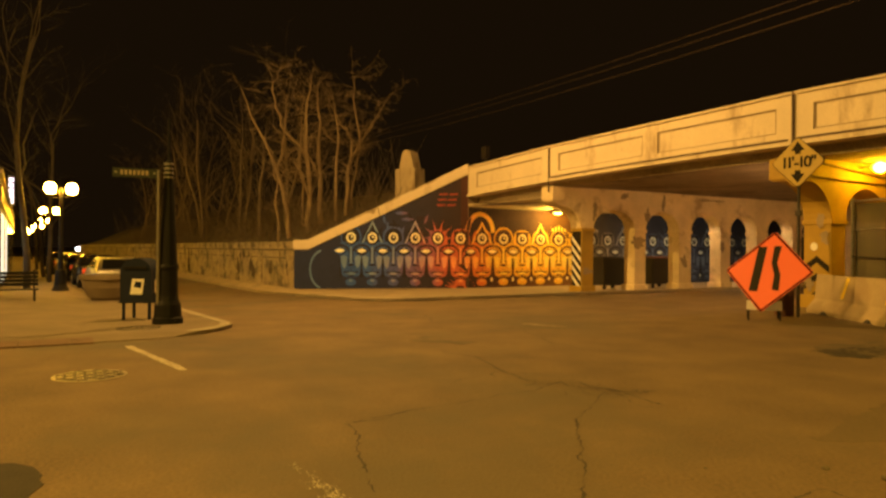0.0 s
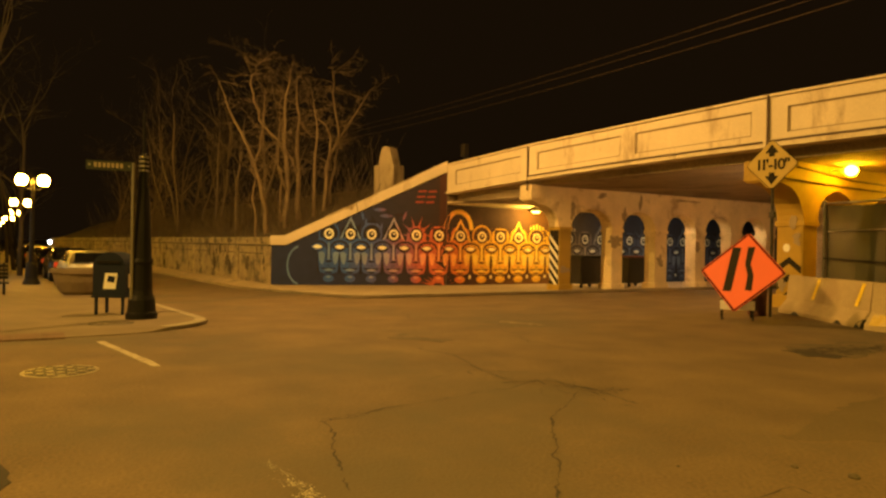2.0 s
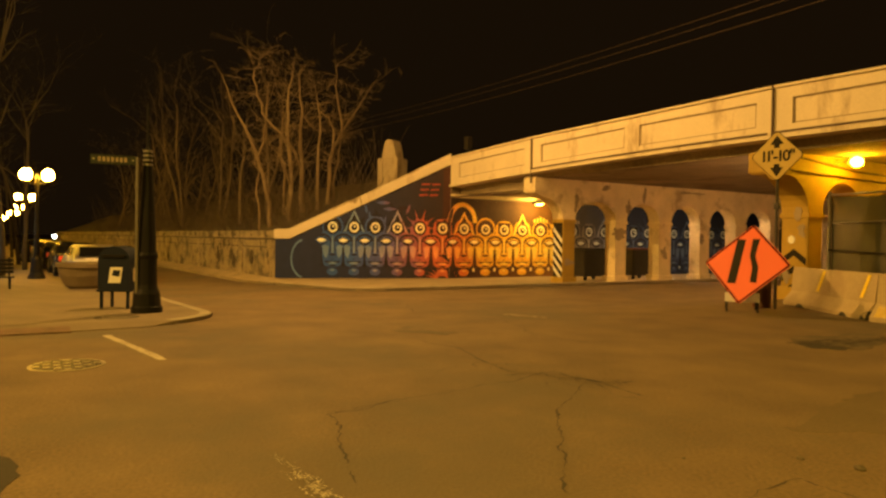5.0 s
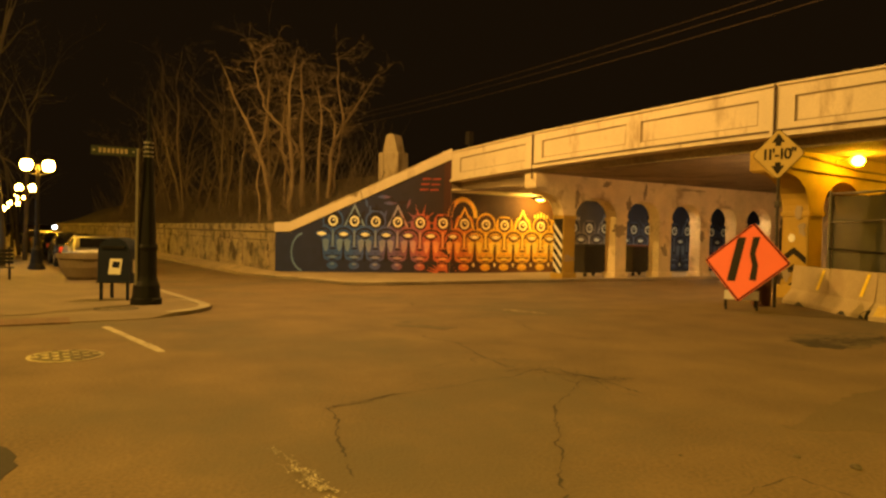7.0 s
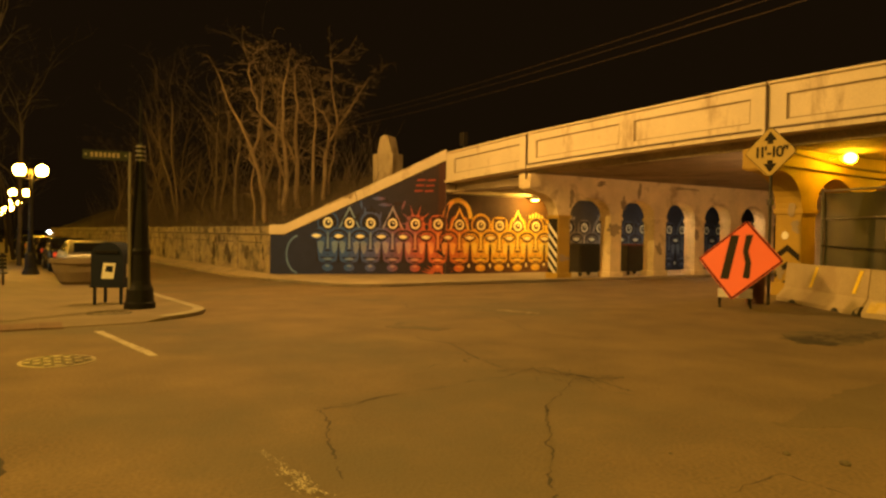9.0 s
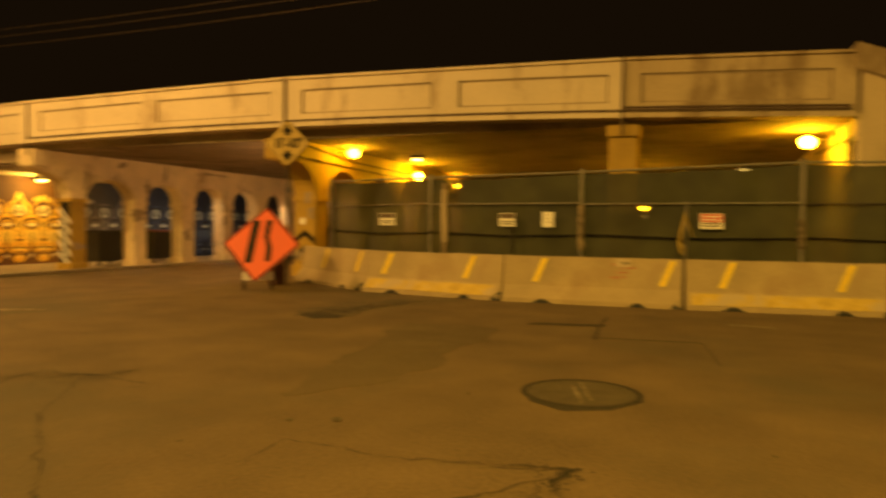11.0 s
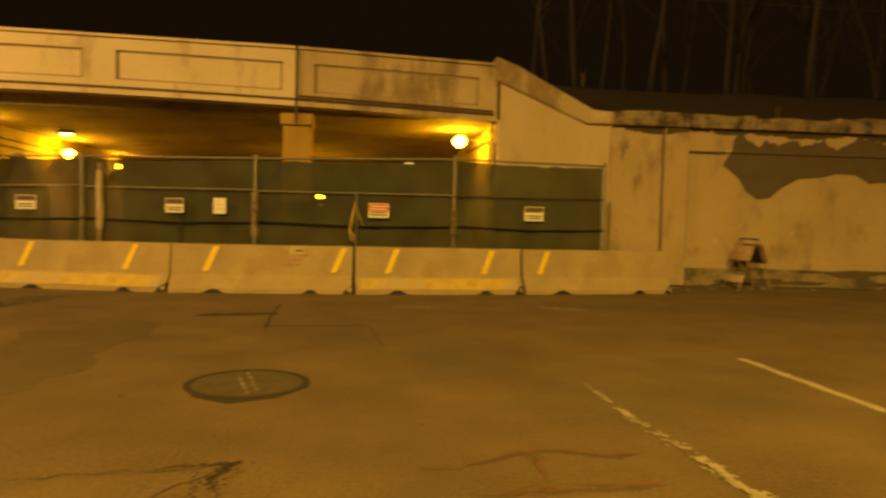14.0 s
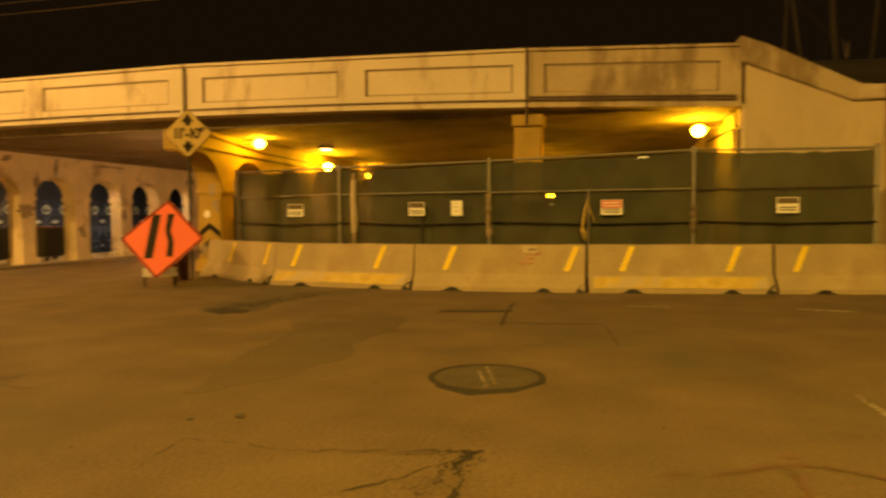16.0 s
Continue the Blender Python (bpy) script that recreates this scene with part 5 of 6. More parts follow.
def notice(x, z, w, h, style, label):
    root = empty("notice_board", Matrix.Translation((x, FENCE_Y - 0.06 + max(0.0, -5.23 - x) * 0.44, z)), label=label, category="sign", group="notices on the fence")
    part("board", boxed(-w / 2, -0.012, -h / 2, w / 2, 0.0, h / 2, bevel=0.004), WHITEBOARD, root)
    if style:
        part("heading_band", boxed(-w * 0.46, -0.016, h * (0.10 if style == 1 else -0.05), w * 0.46, -0.0125, h * 0.46), SIGNRED if style == 2 else PIPE, root)
        if style == 2:
            for k in range(2):
                part("printed_bar", boxed(-w * 0.40, -0.0185, h * (0.06 + 0.2 * k), w * 0.40, -0.0165, h * (0.14 + 0.2 * k)), WHITEBOARD, root)
        for k in range(2):
            part("printed_bar", boxed(-w * 0.38, -0.016, -h * (0.18 + 0.17 * k), w * 0.38, -0.0125, -h * (0.10 + 0.17 * k)), SIGNBLACK, root)
    else:
        for k in range(3):
            part("printed_bar", boxed(-w * 0.3, -0.016, h * (0.3 - 0.25 * k), w * (0.05 + 0.1 * k), -0.0125, h * (0.33 - 0.25 * k)), COPING, root)
    return root


notice(-6.42, 1.46, 0.36, 0.26, 1, "white notice board with faded lettering on the fence")
notice(-3.60, 1.46, 0.32, 0.26, 1, "white notice board with dark lettering on the fence")
notice(-2.80, 1.47, 0.22, 0.29, 0, "blank white paper notice on the fence")
notice(0.09, 1.46, 0.38, 0.27, 2, "white warning board with red heading on the fence")
notice(3.03, 1.47, 0.36, 0.27, 1, "worn warning board with dark heading on the fence")
bm = tube(bmesh.new(), [(-0.34, FENCE_Y - 0.10, 1.62), (-0.40, FENCE_Y - 0.13, 1.3), (-0.44, FENCE_Y - 0.12, 1.05), (-0.40, FENCE_Y - 0.13, 0.88)], [0.010, 0.026, 0.022, 0.012], 6)
tube(bm, [(-0.34, FENCE_Y - 0.10, 1.55), (-0.27, FENCE_Y - 0.12, 1.35), (-0.20, FENCE_Y - 0.11, 1.18)], [0.008, 0.012, 0.006], 5)
tube(bm, [(-0.43, FENCE_Y - 0.12, 1.1), (-0.36, FENCE_Y - 0.14, 0.98), (-0.37, FENCE_Y - 0.12, 0.86)], [0.010, 0.020, 0.008], 5)
tagged(part("caution_ribbon", bm, SIGNYELLOW), "yellow caution ribbon tied to the fence post", "ribbon")

# ------------------------------------------------------------------ signs by the middle pier
c = Vector((-8.122, 11.326, 0.928))
normal = Vector((0.190, -0.903, 0.386)).normalized()      # leans back on its stand
right = Vector((-normal.y, normal.x, 0)).normalized()
m = Matrix((right, normal.cross(right), normal)).transposed().to_4x4()
m.translation = c
road_sign = empty("lane_merge_sign", m, label="orange diamond roadwork sign leaning on a folding stand", category="road sign")


def diamond(r, w0, w1, rr=0.06):
    pts = []
    for k in range(4):
        a = radians(90 * k)
        for d in (-8, 8):
            pts.append(((r - rr * 0.5) * math.cos(a + radians(d) * rr * 4 / r), (r - rr * 0.5) * math.sin(a + radians(d) * rr * 4 / r)))
    bm = prism(bmesh.new(), pts, lambda u, v, k: (u, v, w0 + k), w1 - w0)
    return bm


part("sign_panel", diamond(0.805, -0.012, 0.0), GALV, road_sign, "dull metal edge")
part("sign_face", diamond(0.802, 0.0005, 0.004), ORANGE, road_sign, "fluorescent orange face")
r0, r1 = 0.788, 0.742
bm = bmesh.new()
for k in range(4):
    a, b_ = radians(90 * k), radians(90 * k + 90)
    q = [(r0 * math.cos(a), r0 * math.sin(a)), (r0 * math.cos(b_), r0 * math.sin(b_)), (r1 * math.cos(b_), r1 * math.sin(b_)), (r1 * math.cos(a), r1 * math.sin(a))]
    prism(bm, q, lambda u, v, w: (u, v, 0.0045 + w), 0.002)
part("border_line", bm, SIGNBORDER, road_sign, "dark red border line")
part("symbol_bar", prism(bmesh.new(), [(-0.286, -0.396), (-0.126, -0.396), (-0.09, 0.488), (-0.253, 0.496)], lambda u, v, w: (u, v, 0.0045 + w), 0.002), SIGNBLACK, road_sign, "black left lane symbol")
part("symbol_bar", prism(bmesh.new(), [(0.127, -0.355), (0.252, -0.369), (0.234, -0.059), (0.14, 0.162), (0.168, 0.505), (0.033, 0.502), (0.037, 0.158), (0.122, -0.065)], lambda u, v, w: (u, v, 0.0045 + w), 0.002),
     SIGNBLACK, road_sign, "black bending lane symbol")
mi = road_sign.matrix_basis.inverted()


def local(pts):
    return [mi @ Vector(p) for p in pts]


# folding A-frame behind the panel: two leaning frames, white boards, dark legs
ax, ay = Vector((-8.57, 11.39, 0)), Vector((-8.14, 11.72, 0))
back = Vector((-0.61, 0.79, 0)) * 0.62
ridge = back * 0.5 + Vector((0, 0, 1.0))
for p in (ax, ay):
    part("stand_leg", tube(bmesh.new(), local([p, p + ridge]), 0.02, 6), BLACKMETAL, road_sign)
    part("stand_leg", tube(bmesh.new(), local([p + back, p + ridge]), 0.02, 6), BLACKMETAL, road_sign)
    part("stand_foot", ball(bmesh.new(), local([p + Vector((0, 0, 0.02))])[0], 0.028, n=8), RUBBER, road_sign)
for t0, t1 in ((0.19, 0.36), (0.68, 0.92)):
    q = [ax - (ay - ax) * 0.06 + ridge * t0, ay + (ay - ax) * 0.06 + ridge * t0, ay + (ay - ax) * 0.06 + ridge * t1, ax - (ay - ax) * 0.06 + ridge * t1]
    bm = bmesh.new()
    lo, hi = [bm.verts.new(p) for p in local(q)], [bm.verts.new(p) for p in local([p + Vector((0.02, -0.025, 0)) for p in q])]
    bm.faces.new(lo)
    bm.faces.new(hi[::-1])
    for i in range(4):
        bm.faces.new((lo[i], lo[(i + 1) % 4], hi[(i + 1) % 4], hi[i]))
    part("stand_board", bm, WHITEBOARD, road_sign, "white crossboard of the stand")
def steel_drum(x, y, r, h):
    """A ribbed drum with rolled rims and a sunken lid."""
    root = empty("steel_drum", pose(x, y, 0), label="dark brown steel drum standing behind the orange sign", category="drum")
    prof = [(r * 0.95, 0.0), (r * 1.02, 0.012), (r * 1.02, 0.03), (r, 0.042)]
    for f in (0.34, 0.66):
        prof += [(r, h * f - 0.025), (r * 1.045, h * f), (r, h * f + 0.025)]
    prof += [(r, h - 0.042), (r * 1.02, h - 0.03), (r * 1.02, h), (r * 0.95, h), (r * 0.95, h - 0.02)]
    part("shell", lathe(bmesh.new(), prof, n=28), DRUM, root, smooth=True)
    part("lid", lathe(bmesh.new(), [(r * 0.94, h - 0.016), (r * 0.94, h - 0.008), (r * 0.3, h - 0.004)], n=28), DRUM, root)


steel_drum(-8.80, 12.82, 0.18, 0.62)

clear = empty("clearance_sign", pose(-8.42, 12.66, 0, 0, 0, 13), label="yellow diamond clearance sign on a dark steel post", category="road sign")
part("post", tube(bmesh.new(), [(0, 0.05, 0), (0, 0.05, 3.45)], 0.032, 8), DARKSTEEL, clear)


def face_on(x, y, z, r, name, mat):
    bm = diamond(r, 0, 0.006)
    bm.transform(Matrix.Translation((x, y, z)) @ Euler((radians(90), 0, 0)).to_matrix().to_4x4())
    return part(name, bm, mat, clear)


zc = 3.06
face_on(0, -0.005, zc, 0.512, "sign_panel", SIGNBLACK)
face_on(0, -0.012, zc, 0.496, "sign_face", SIGNYELLOW)["label"] = "yellow reflective face"
face_on(-0.10, 0.10, zc - 0.02, 0.47, "rear_panel", YELLOW)
for ch, u in (("1", -0.245), ("1", -0.150), ("'", -0.085), ("-", -0.02), ("1", 0.070), ("0", 0.185), ('"', 0.295)):
    writing("clearance_figure", ch, 0.30, Matrix.Translation((u, -0.021, zc - 0.01)) @ Euler((radians(90), 0, 0)).to_matrix().to_4x4(), SIGNBLACK, clear, 0.004)
for s in (1, -1):
    pts = [(-0.055, 0.16 * s), (0.055, 0.16 * s), (0.055, 0.23 * s), (0.13, 0.23 * s), (0, 0.41 * s), (-0.13, 0.23 * s), (-0.055, 0.23 * s)]
    part("arrow", prism(bmesh.new(), pts, lambda u, v, w: (u, -0.0190 - w, zc + v), 0.002), SIGNBLACK, clear, "black arrow")
part("post_bracket", boxed(-0.05, -0.0, 2.0, 0.05, 0.12, 2.12, bevel=0.01), DARKSTEEL, clear)

# ------------------------------------------------------------------ lamps and pipes of the bridge


def wall_lamp(x, y, z, facing, label, mat=HOT, r=0.145):
    root = empty("wall_lamp", pose(x, y, z), label=label, category="lamp", group="lamps under the bridge")
    part("lens", ball(bmesh.new(), (0, 0, 0), r, 1.0, 1.0, 0.9, 28), mat, root, "glowing yellow lens", smooth=True)
    part("housing", boxed(min(-facing * 0.22, -facing * 0.11), -0.07, -0.05, max(-facing * 0.22, -facing * 0.11), 0.07, 0.07, bevel=0.015), WHITEBOARD, root)
    part("arm", tube(bmesh.new(), [(-facing * 0.24, 0, 0.05), (-facing * 0.50, 0, 0.02)], 0.018, 7), WHITEBOARD, root)
    return root


wall_lamp(-9.20, 17.05, 3.325, 1, "glowing sodium lamp on the middle pier", HOTSOFT)
wall_lamp(-9.22, 21.72, 3.03, 1, "glowing sodium lamp deeper on the middle pier")
# fill lamps added out of sight to brighten the sidewalk arcade
for y in (17.6, 22.2, 26.8):
    wall_lamp(-10.62, y, 3.05, -1, "added fill lamp hidden on the west face of the middle pier", PIERFILL, 0.12)
wall_lamp(1.99, 16.6, 3.215, -1, "glowing sodium lamp on the abutment")


def tube_light(x, y, z, length, label, mat):
    root = empty("ceiling_lamp", pose(x, y, z), label=label, category="lamp", group="lamps under the bridge")
    part("tray", boxed(-length / 2, -0.12, 0.0, length / 2, 0.12, 0.10, bevel=0.015), DARKSTEEL, root)
    part("tube", boxed(-length / 2 + 0.03, -0.09, -0.05, length / 2 - 0.03, 0.09, -0.001, bevel=0.02), mat, root, "glowing lamp tube")
    return root


tube_light(-8.28, 19.4, 3.38, 0.34, "yellow glowing ceiling lamp under the bridge", HOTDIM)
tube_light(1.15, 25.2, 3.38, 0.40, "yellow glowing ceiling lamp under the bridge", HOTDIM)
wall_lamp(-9.52, 26.5, 3.0, 1, "small glowing lamp far under the bridge", HOT, 0.08)
# two tubes added behind the spandrel as fill for the passage
tube_light(-20.1, 22.2, 3.37, 0.9, "added warm white fill lamp hidden in the sidewalk passage", PASSAGEFILL)
tube_light(-20.1, 26.6, 3.37, 0.9, "added warm white fill lamp hidden in the sidewalk passage", PASSAGEFILL)
far = empty("site_lamp", pose(-1.95, 24.0, 1.95), label="yellow work lamp glowing behind the fence", category="lamp")
part("lens", boxed(-0.12, -0.08, 0.02, 0.12, 0.0, 0.11, bevel=0.02), HOT, far)
part("pilot_light", ball(bmesh.new(), (0.05, -0.05, -0.22), 0.025), HOTDIM, far)
part("stand", tube(bmesh.new(), [(0, 0.05, 0.05), (0, 0.05, -1.95)], 0.02, 6), DARKSTEEL, far)

goose = empty("archway_lamp", pose(-23.98, 18.9, 2.88, 0, 0, 90), label="shaded yellow lamp over the mural in the passage", category="lamp")
part("bracket", tube(bmesh.new(), [(0, 0.0, 0.05), (0, -0.15, 0.16), (0, -0.42, 0.17)], 0.025, 7), DARKSTEEL, goose)
part("shade", lathe(bmesh.new(), [(0.26, 0.02), (0.24, 0.05), (0.10, 0.13), (0.07, 0.18)], 0, -0.45, n=18), GALV, goose)
part("lens", ball(bmesh.new(), (0, -0.45, 0.01), 0.12, 1.5, 1.5, 0.5, 12), HOTDIM, goose, "glowing lens")

pipes = tagged(new("conduit_run"), "brown electrical conduits along the bridge edge", "conduit")
for x0, x1, dz in ((-9.75, 2.45, 0.135), (-1.6, 2.45, 0.20), (-18.6, -9.9, 0.125)):
    pts = [(x0 + (x1 - x0) * i / 10, FY - 0.10, zb(x0 + (x1 - x0) * i / 10) + dz) for i in range(11)]
    part("conduit", tube(bmesh.new(), pts, 0.024, 7), PIPE, pipes)
for x, dz in ((-1.655, -0.35), (-9.805, -0.1), (-18.7, -0.35)):
    part("drain_pipe", tube(bmesh.new(), [(x, FY - 0.05, zb(x) + dz), (x, FY - 0.05, zb(x) + 1.15)], 0.028, 8), PIPE, pipes)
part("conduit", tube(bmesh.new(), [(-9.69, 14.9, 3.42), (-9.69, 18, 3.18), (-9.69, 24, 3.1), (-9.69, 30, 3.1)], 0.025, 7), PIPE, pipes)
part("conduit", tube(bmesh.new(), [(-9.68, 14.9, 3.05), (-9.68, 20, 2.96), (-9.68, 30, 2.95)], 0.022, 7), PIPE, pipes)
for pts, r in (([(2.5, 14.75, 3.44), (2.5, 16.6, 3.44), (2.42, 16.62, 3.3)], 0.024), ([(2.5, 14.7, 3.06), (2.5, 16.9, 3.14), (2.5, 19.2, 3.22)], 0.026), ([(2.5, 16.5, 3.43), (2.5, 16.4, 3.15)], 0.020),
               ([(2.5, 14.93, 3.44), (2.5, 14.93, 3.10)], 0.022), ([(2.5, 15.12, 3.05), (2.5, 15.1, 2.3)], 0.026), ([(2.52, 14.68, 3.0), (2.52, 14.68, 2.2)], 0.04)):
    part("conduit", tube(bmesh.new(), pts, r, 7), PIPE, pipes)
part("conduit", tube(bmesh.new(), [(-23.9, FY - 0.03, 3.05), (-21, FY - 0.02, 2.98), (-19.3, FY - 0.02, 2.96)], 0.028, 7), PIPE, pipes)


def bin_(x, y, lid_mat, label):
    root = empty("wheeled_bin", pose(x, y, gz(x) + 0.10), label=label, category="bin", group="bins in the passage")
    bm = boxed(-0.45, -0.66, 0.16, 0.45, 0.66, 1.20)
    for v in bm.verts:
        if v.co.z < 0.5:
            v.co.x *= 0.85
            v.co.y *= 0.9
    bmesh.ops.bevel(bm, geom=bm.edges[:], offset=0.03, segments=2, affect="EDGES")
    part("body", bm, BINBLACK, root)
    part("lid", boxed(-0.49, -0.70, 1.205, 0.49, 0.70, 1.27, bevel=0.025), lid_mat, root)
    for sx in (-0.3, 0.3):
        for sy in (-0.5, 0.5):
            w = lathe(bmesh.new(), [(0.075, -0.03), (0.08, -0.02), (0.08, 0.02), (0.075, 0.03)], n=14)
            w.transform(pose(sx, sy, 0.08, 90, 0, 90))
            part("wheel", w, RUBBER, root)
    return root


bin_(-20.2, 18.75, BINBLACK, "black wheeled waste bin in the sidewalk passage")
bin_(-20.2, 21.35, BINRED, "black wheeled waste bin with a dark red lid")

# ------------------------------------------------------------------ street corner: lamp post, mailbox, planter
PZ = gz(-13.3) + 0.06
post = empty("street_lamp_post", pose(-13.33, 1.70, PZ), label="black fluted cast-iron lamp post with a flared base", category="lamp post")
part("base", lathe(bmesh.new(), [(0.265, 0.0), (0.265, 0.10), (0.24, 0.13), (0.225, 0.34), (0.19, 0.42), (0.175, 0.50), (0.165, 0.95), (0.185, 1.02), (0.165, 1.08)], n=24), BLACKMETAL, post)
part("shaft", lathe(bmesh.new(), [(0.155, 1.08), (0.135, 1.6), (0.10, 2.3), (0.05, 2.9), (0.026, 2.95), (0.022, 3.7)], n=16), BLACKMETAL, post)
for z in (2.62, 2.70, 2.78, 2.86):
    part("band", lathe(bmesh.new(), [(0.085, z), (0.085, z + 0.03)], 0, 0, 14), GALV, post)
signpost = empty("street_name_sign", pose(-13.25, 1.52, PZ, 0, 0, 83.5), label="dark street name plate on a thin green post", category="street sign")
part("post", tube(bmesh.new(), [(0, 0, 0), (0, 0, 2.75)], 0.028, 8), GALV, signpost)
part("name_plate", boxed(-0.74, -0.012, 2.60, -0.02, 0.0, 2.76, bevel=0.004), SIGNGREEN, signpost)
for i in range(7):
    u = -0.62 + i * 0.068
    part("letter_bar", boxed(u, -0.016, 2.645, u + 0.045, -0.0125, 2.725), STONE, signpost)
for u in (-0.71, -0.09):
    part("letter_bar", boxed(u, -0.016, 2.67, u + 0.04, -0.0125, 2.70), GALV, signpost)

MX, MY = -14.75, 1.41
mail = empty("collection_mailbox", pose(MX, MY, gz(MX) + 0.06, 0, 0, 60), label="dark blue steel mailbox on four legs", category="mailbox")
bm = prism(bmesh.new(), [(-0.30, 0.34), (0.30, 0.34), (0.30, 0.92)] + [(0.30 * math.cos(radians(a)), 0.92 + 0.28 * math.sin(radians(a))) for a in range(10, 180, 10)] + [(-0.30, 0.92)],
           lambda u, v, k: (k - 0.27, u, v), 0.54)
bm.transform(pose(0, 0, 0, 0, 0, 90))
part("body", bm, MAILBLUE, mail)
part("rim", boxed(-0.325, -0.285, 0.33, 0.325, 0.285, 0.37, bevel=0.01), MAILBLUE, mail)
for sx in (-0.25, 0.25):
    for sy in (-0.22, 0.22):
        part("leg", boxed(sx - 0.025, sy - 0.025, 0.0, sx + 0.025, sy + 0.025, 0.345, bevel=0.005), MAILBLUE, mail)
part("front_label", prism(bmesh.new(), [(-0.10, 0.50), (0.13, 0.50), (0.17, 0.80), (-0.06, 0.80)], lambda u, v, k: (u, -0.276 - k, v), 0.004), WHITEBOARD, mail, "white label with dark mark")
part("label_mark", prism(bmesh.new(), [(-0.03, 0.64), (0.11, 0.62), (0.13, 0.74), (0.0, 0.75)], lambda u, v, k: (u, -0.282 - k, v), 0.002), MAILBLUE, mail)
part("side_label", boxed(0.303, -0.12, 0.52, 0.309, 0.12, 0.78), STONE, mail)
part("chute", boxed(-0.22, -0.30, 0.98, 0.22, -0.272, 1.04, bevel=0.008), BLACKMETAL, mail)

planter = empty("street_planter", pose(-23.6, 1.40, gz(-23.6) + 0.06), label="round concrete planter on the pavement", category="planter")
part("bowl", lathe(bmesh.new(), [(0.48, 0.0), (0.60, 0.10), (0.74, 0.40), (0.79, 0.64), (0.85, 0.66), (0.85, 0.78), (0.76, 0.78), (0.72, 0.68)], n=28), PAVING, planter)
part("soil", lathe(bmesh.new(), [(0.715, 0.62), (0.715, 0.70), (0.2, 0.76)], n=20), SOIL, planter)

bench = empty("street_bench", pose(-21.5, -1.25, gz(-21.5) + 0.06, 0, 0, 93), label="dark metal bench on the pavement", category="bench")
for i in range(4):
    part("seat_slat", boxed(-0.8, -0.22 + i * 0.11, 0.42, 0.8, -0.13 + i * 0.11, 0.45, bevel=0.006), BLACKMETAL, bench)
for i in range(4):
    part("back_slat", boxed(-0.8, 0.24 + i * 0.015, 0.52 + i * 0.10, 0.8, 0.27 + i * 0.015, 0.60 + i * 0.10, bevel=0.006), BLACKMETAL, bench)
for s in (-0.7, 0.7):
    part("leg", tube(bmesh.new(), [(s, -0.2, 0), (s, -0.2, 0.42), (s, 0.22, 0.42), (s, 0.32, 0.95)], 0.025, 6), BLACKMETAL, bench)
    part("leg", tube(bmesh.new(), [(s, 0.22, 0), (s, 0.22, 0.42)], 0.025, 6), BLACKMETAL, bench)


def twin_lamp(m):
    root = empty("street_lamp", m, label="black street lamp with two glowing globes", category="street lamp", group="twin-globe lamps along the street")
    part("base", lathe(bmesh.new(), [(0.30, 0), (0.30, 0.12), (0.22, 0.3), (0.18, 0.8), (0.12, 0.9)], n=18), BLACKMETAL, root)
    part("shaft", lathe(bmesh.new(), [(0.10, 0.9), (0.075, 2.2), (0.06, 3.75), (0.09, 3.8), (0.04, 4.0)], n=14), BLACKMETAL, root)
    part("crossarm", tube(bmesh.new(), [(0, -0.36, 3.72), (0, -0.2, 3.62), (0, 0.2, 3.62), (0, 0.36, 3.72)], 0.03, 7), BLACKMETAL, root)
    for s in (-0.36, 0.36):
        g = part("globe", ball(bmesh.new(), (0, s, 3.96), 0.20, 1, 1, 1.15, 16), GLOBE, root, "glowing amber globe", smooth=True)
        part("globe_cap", lathe(bmesh.new(), [(0.12, 4.15), (0.10, 4.20), (0.02, 4.28)], 0, s, 12), BLACKMETAL, g)
        part("globe_seat", lathe(bmesh.new(), [(0.05, 3.68), (0.11, 3.74), (0.11, 3.78)], 0, s, 12), BLACKMETAL, g)
    return root


lamp = twin_lamp(pose(-30.0, 0.12, gz(-30) + 0.06, 0, 0, 3))
for x, y in ((-49.0, -0.35), (-68.0, -0.85), (-88.0, -1.7), (-108.0, -2.9), (-128.0, -3.9)):
    copy_thing(lamp, pose(x, y, gz(x) + 0.06, 0, 0, 3))


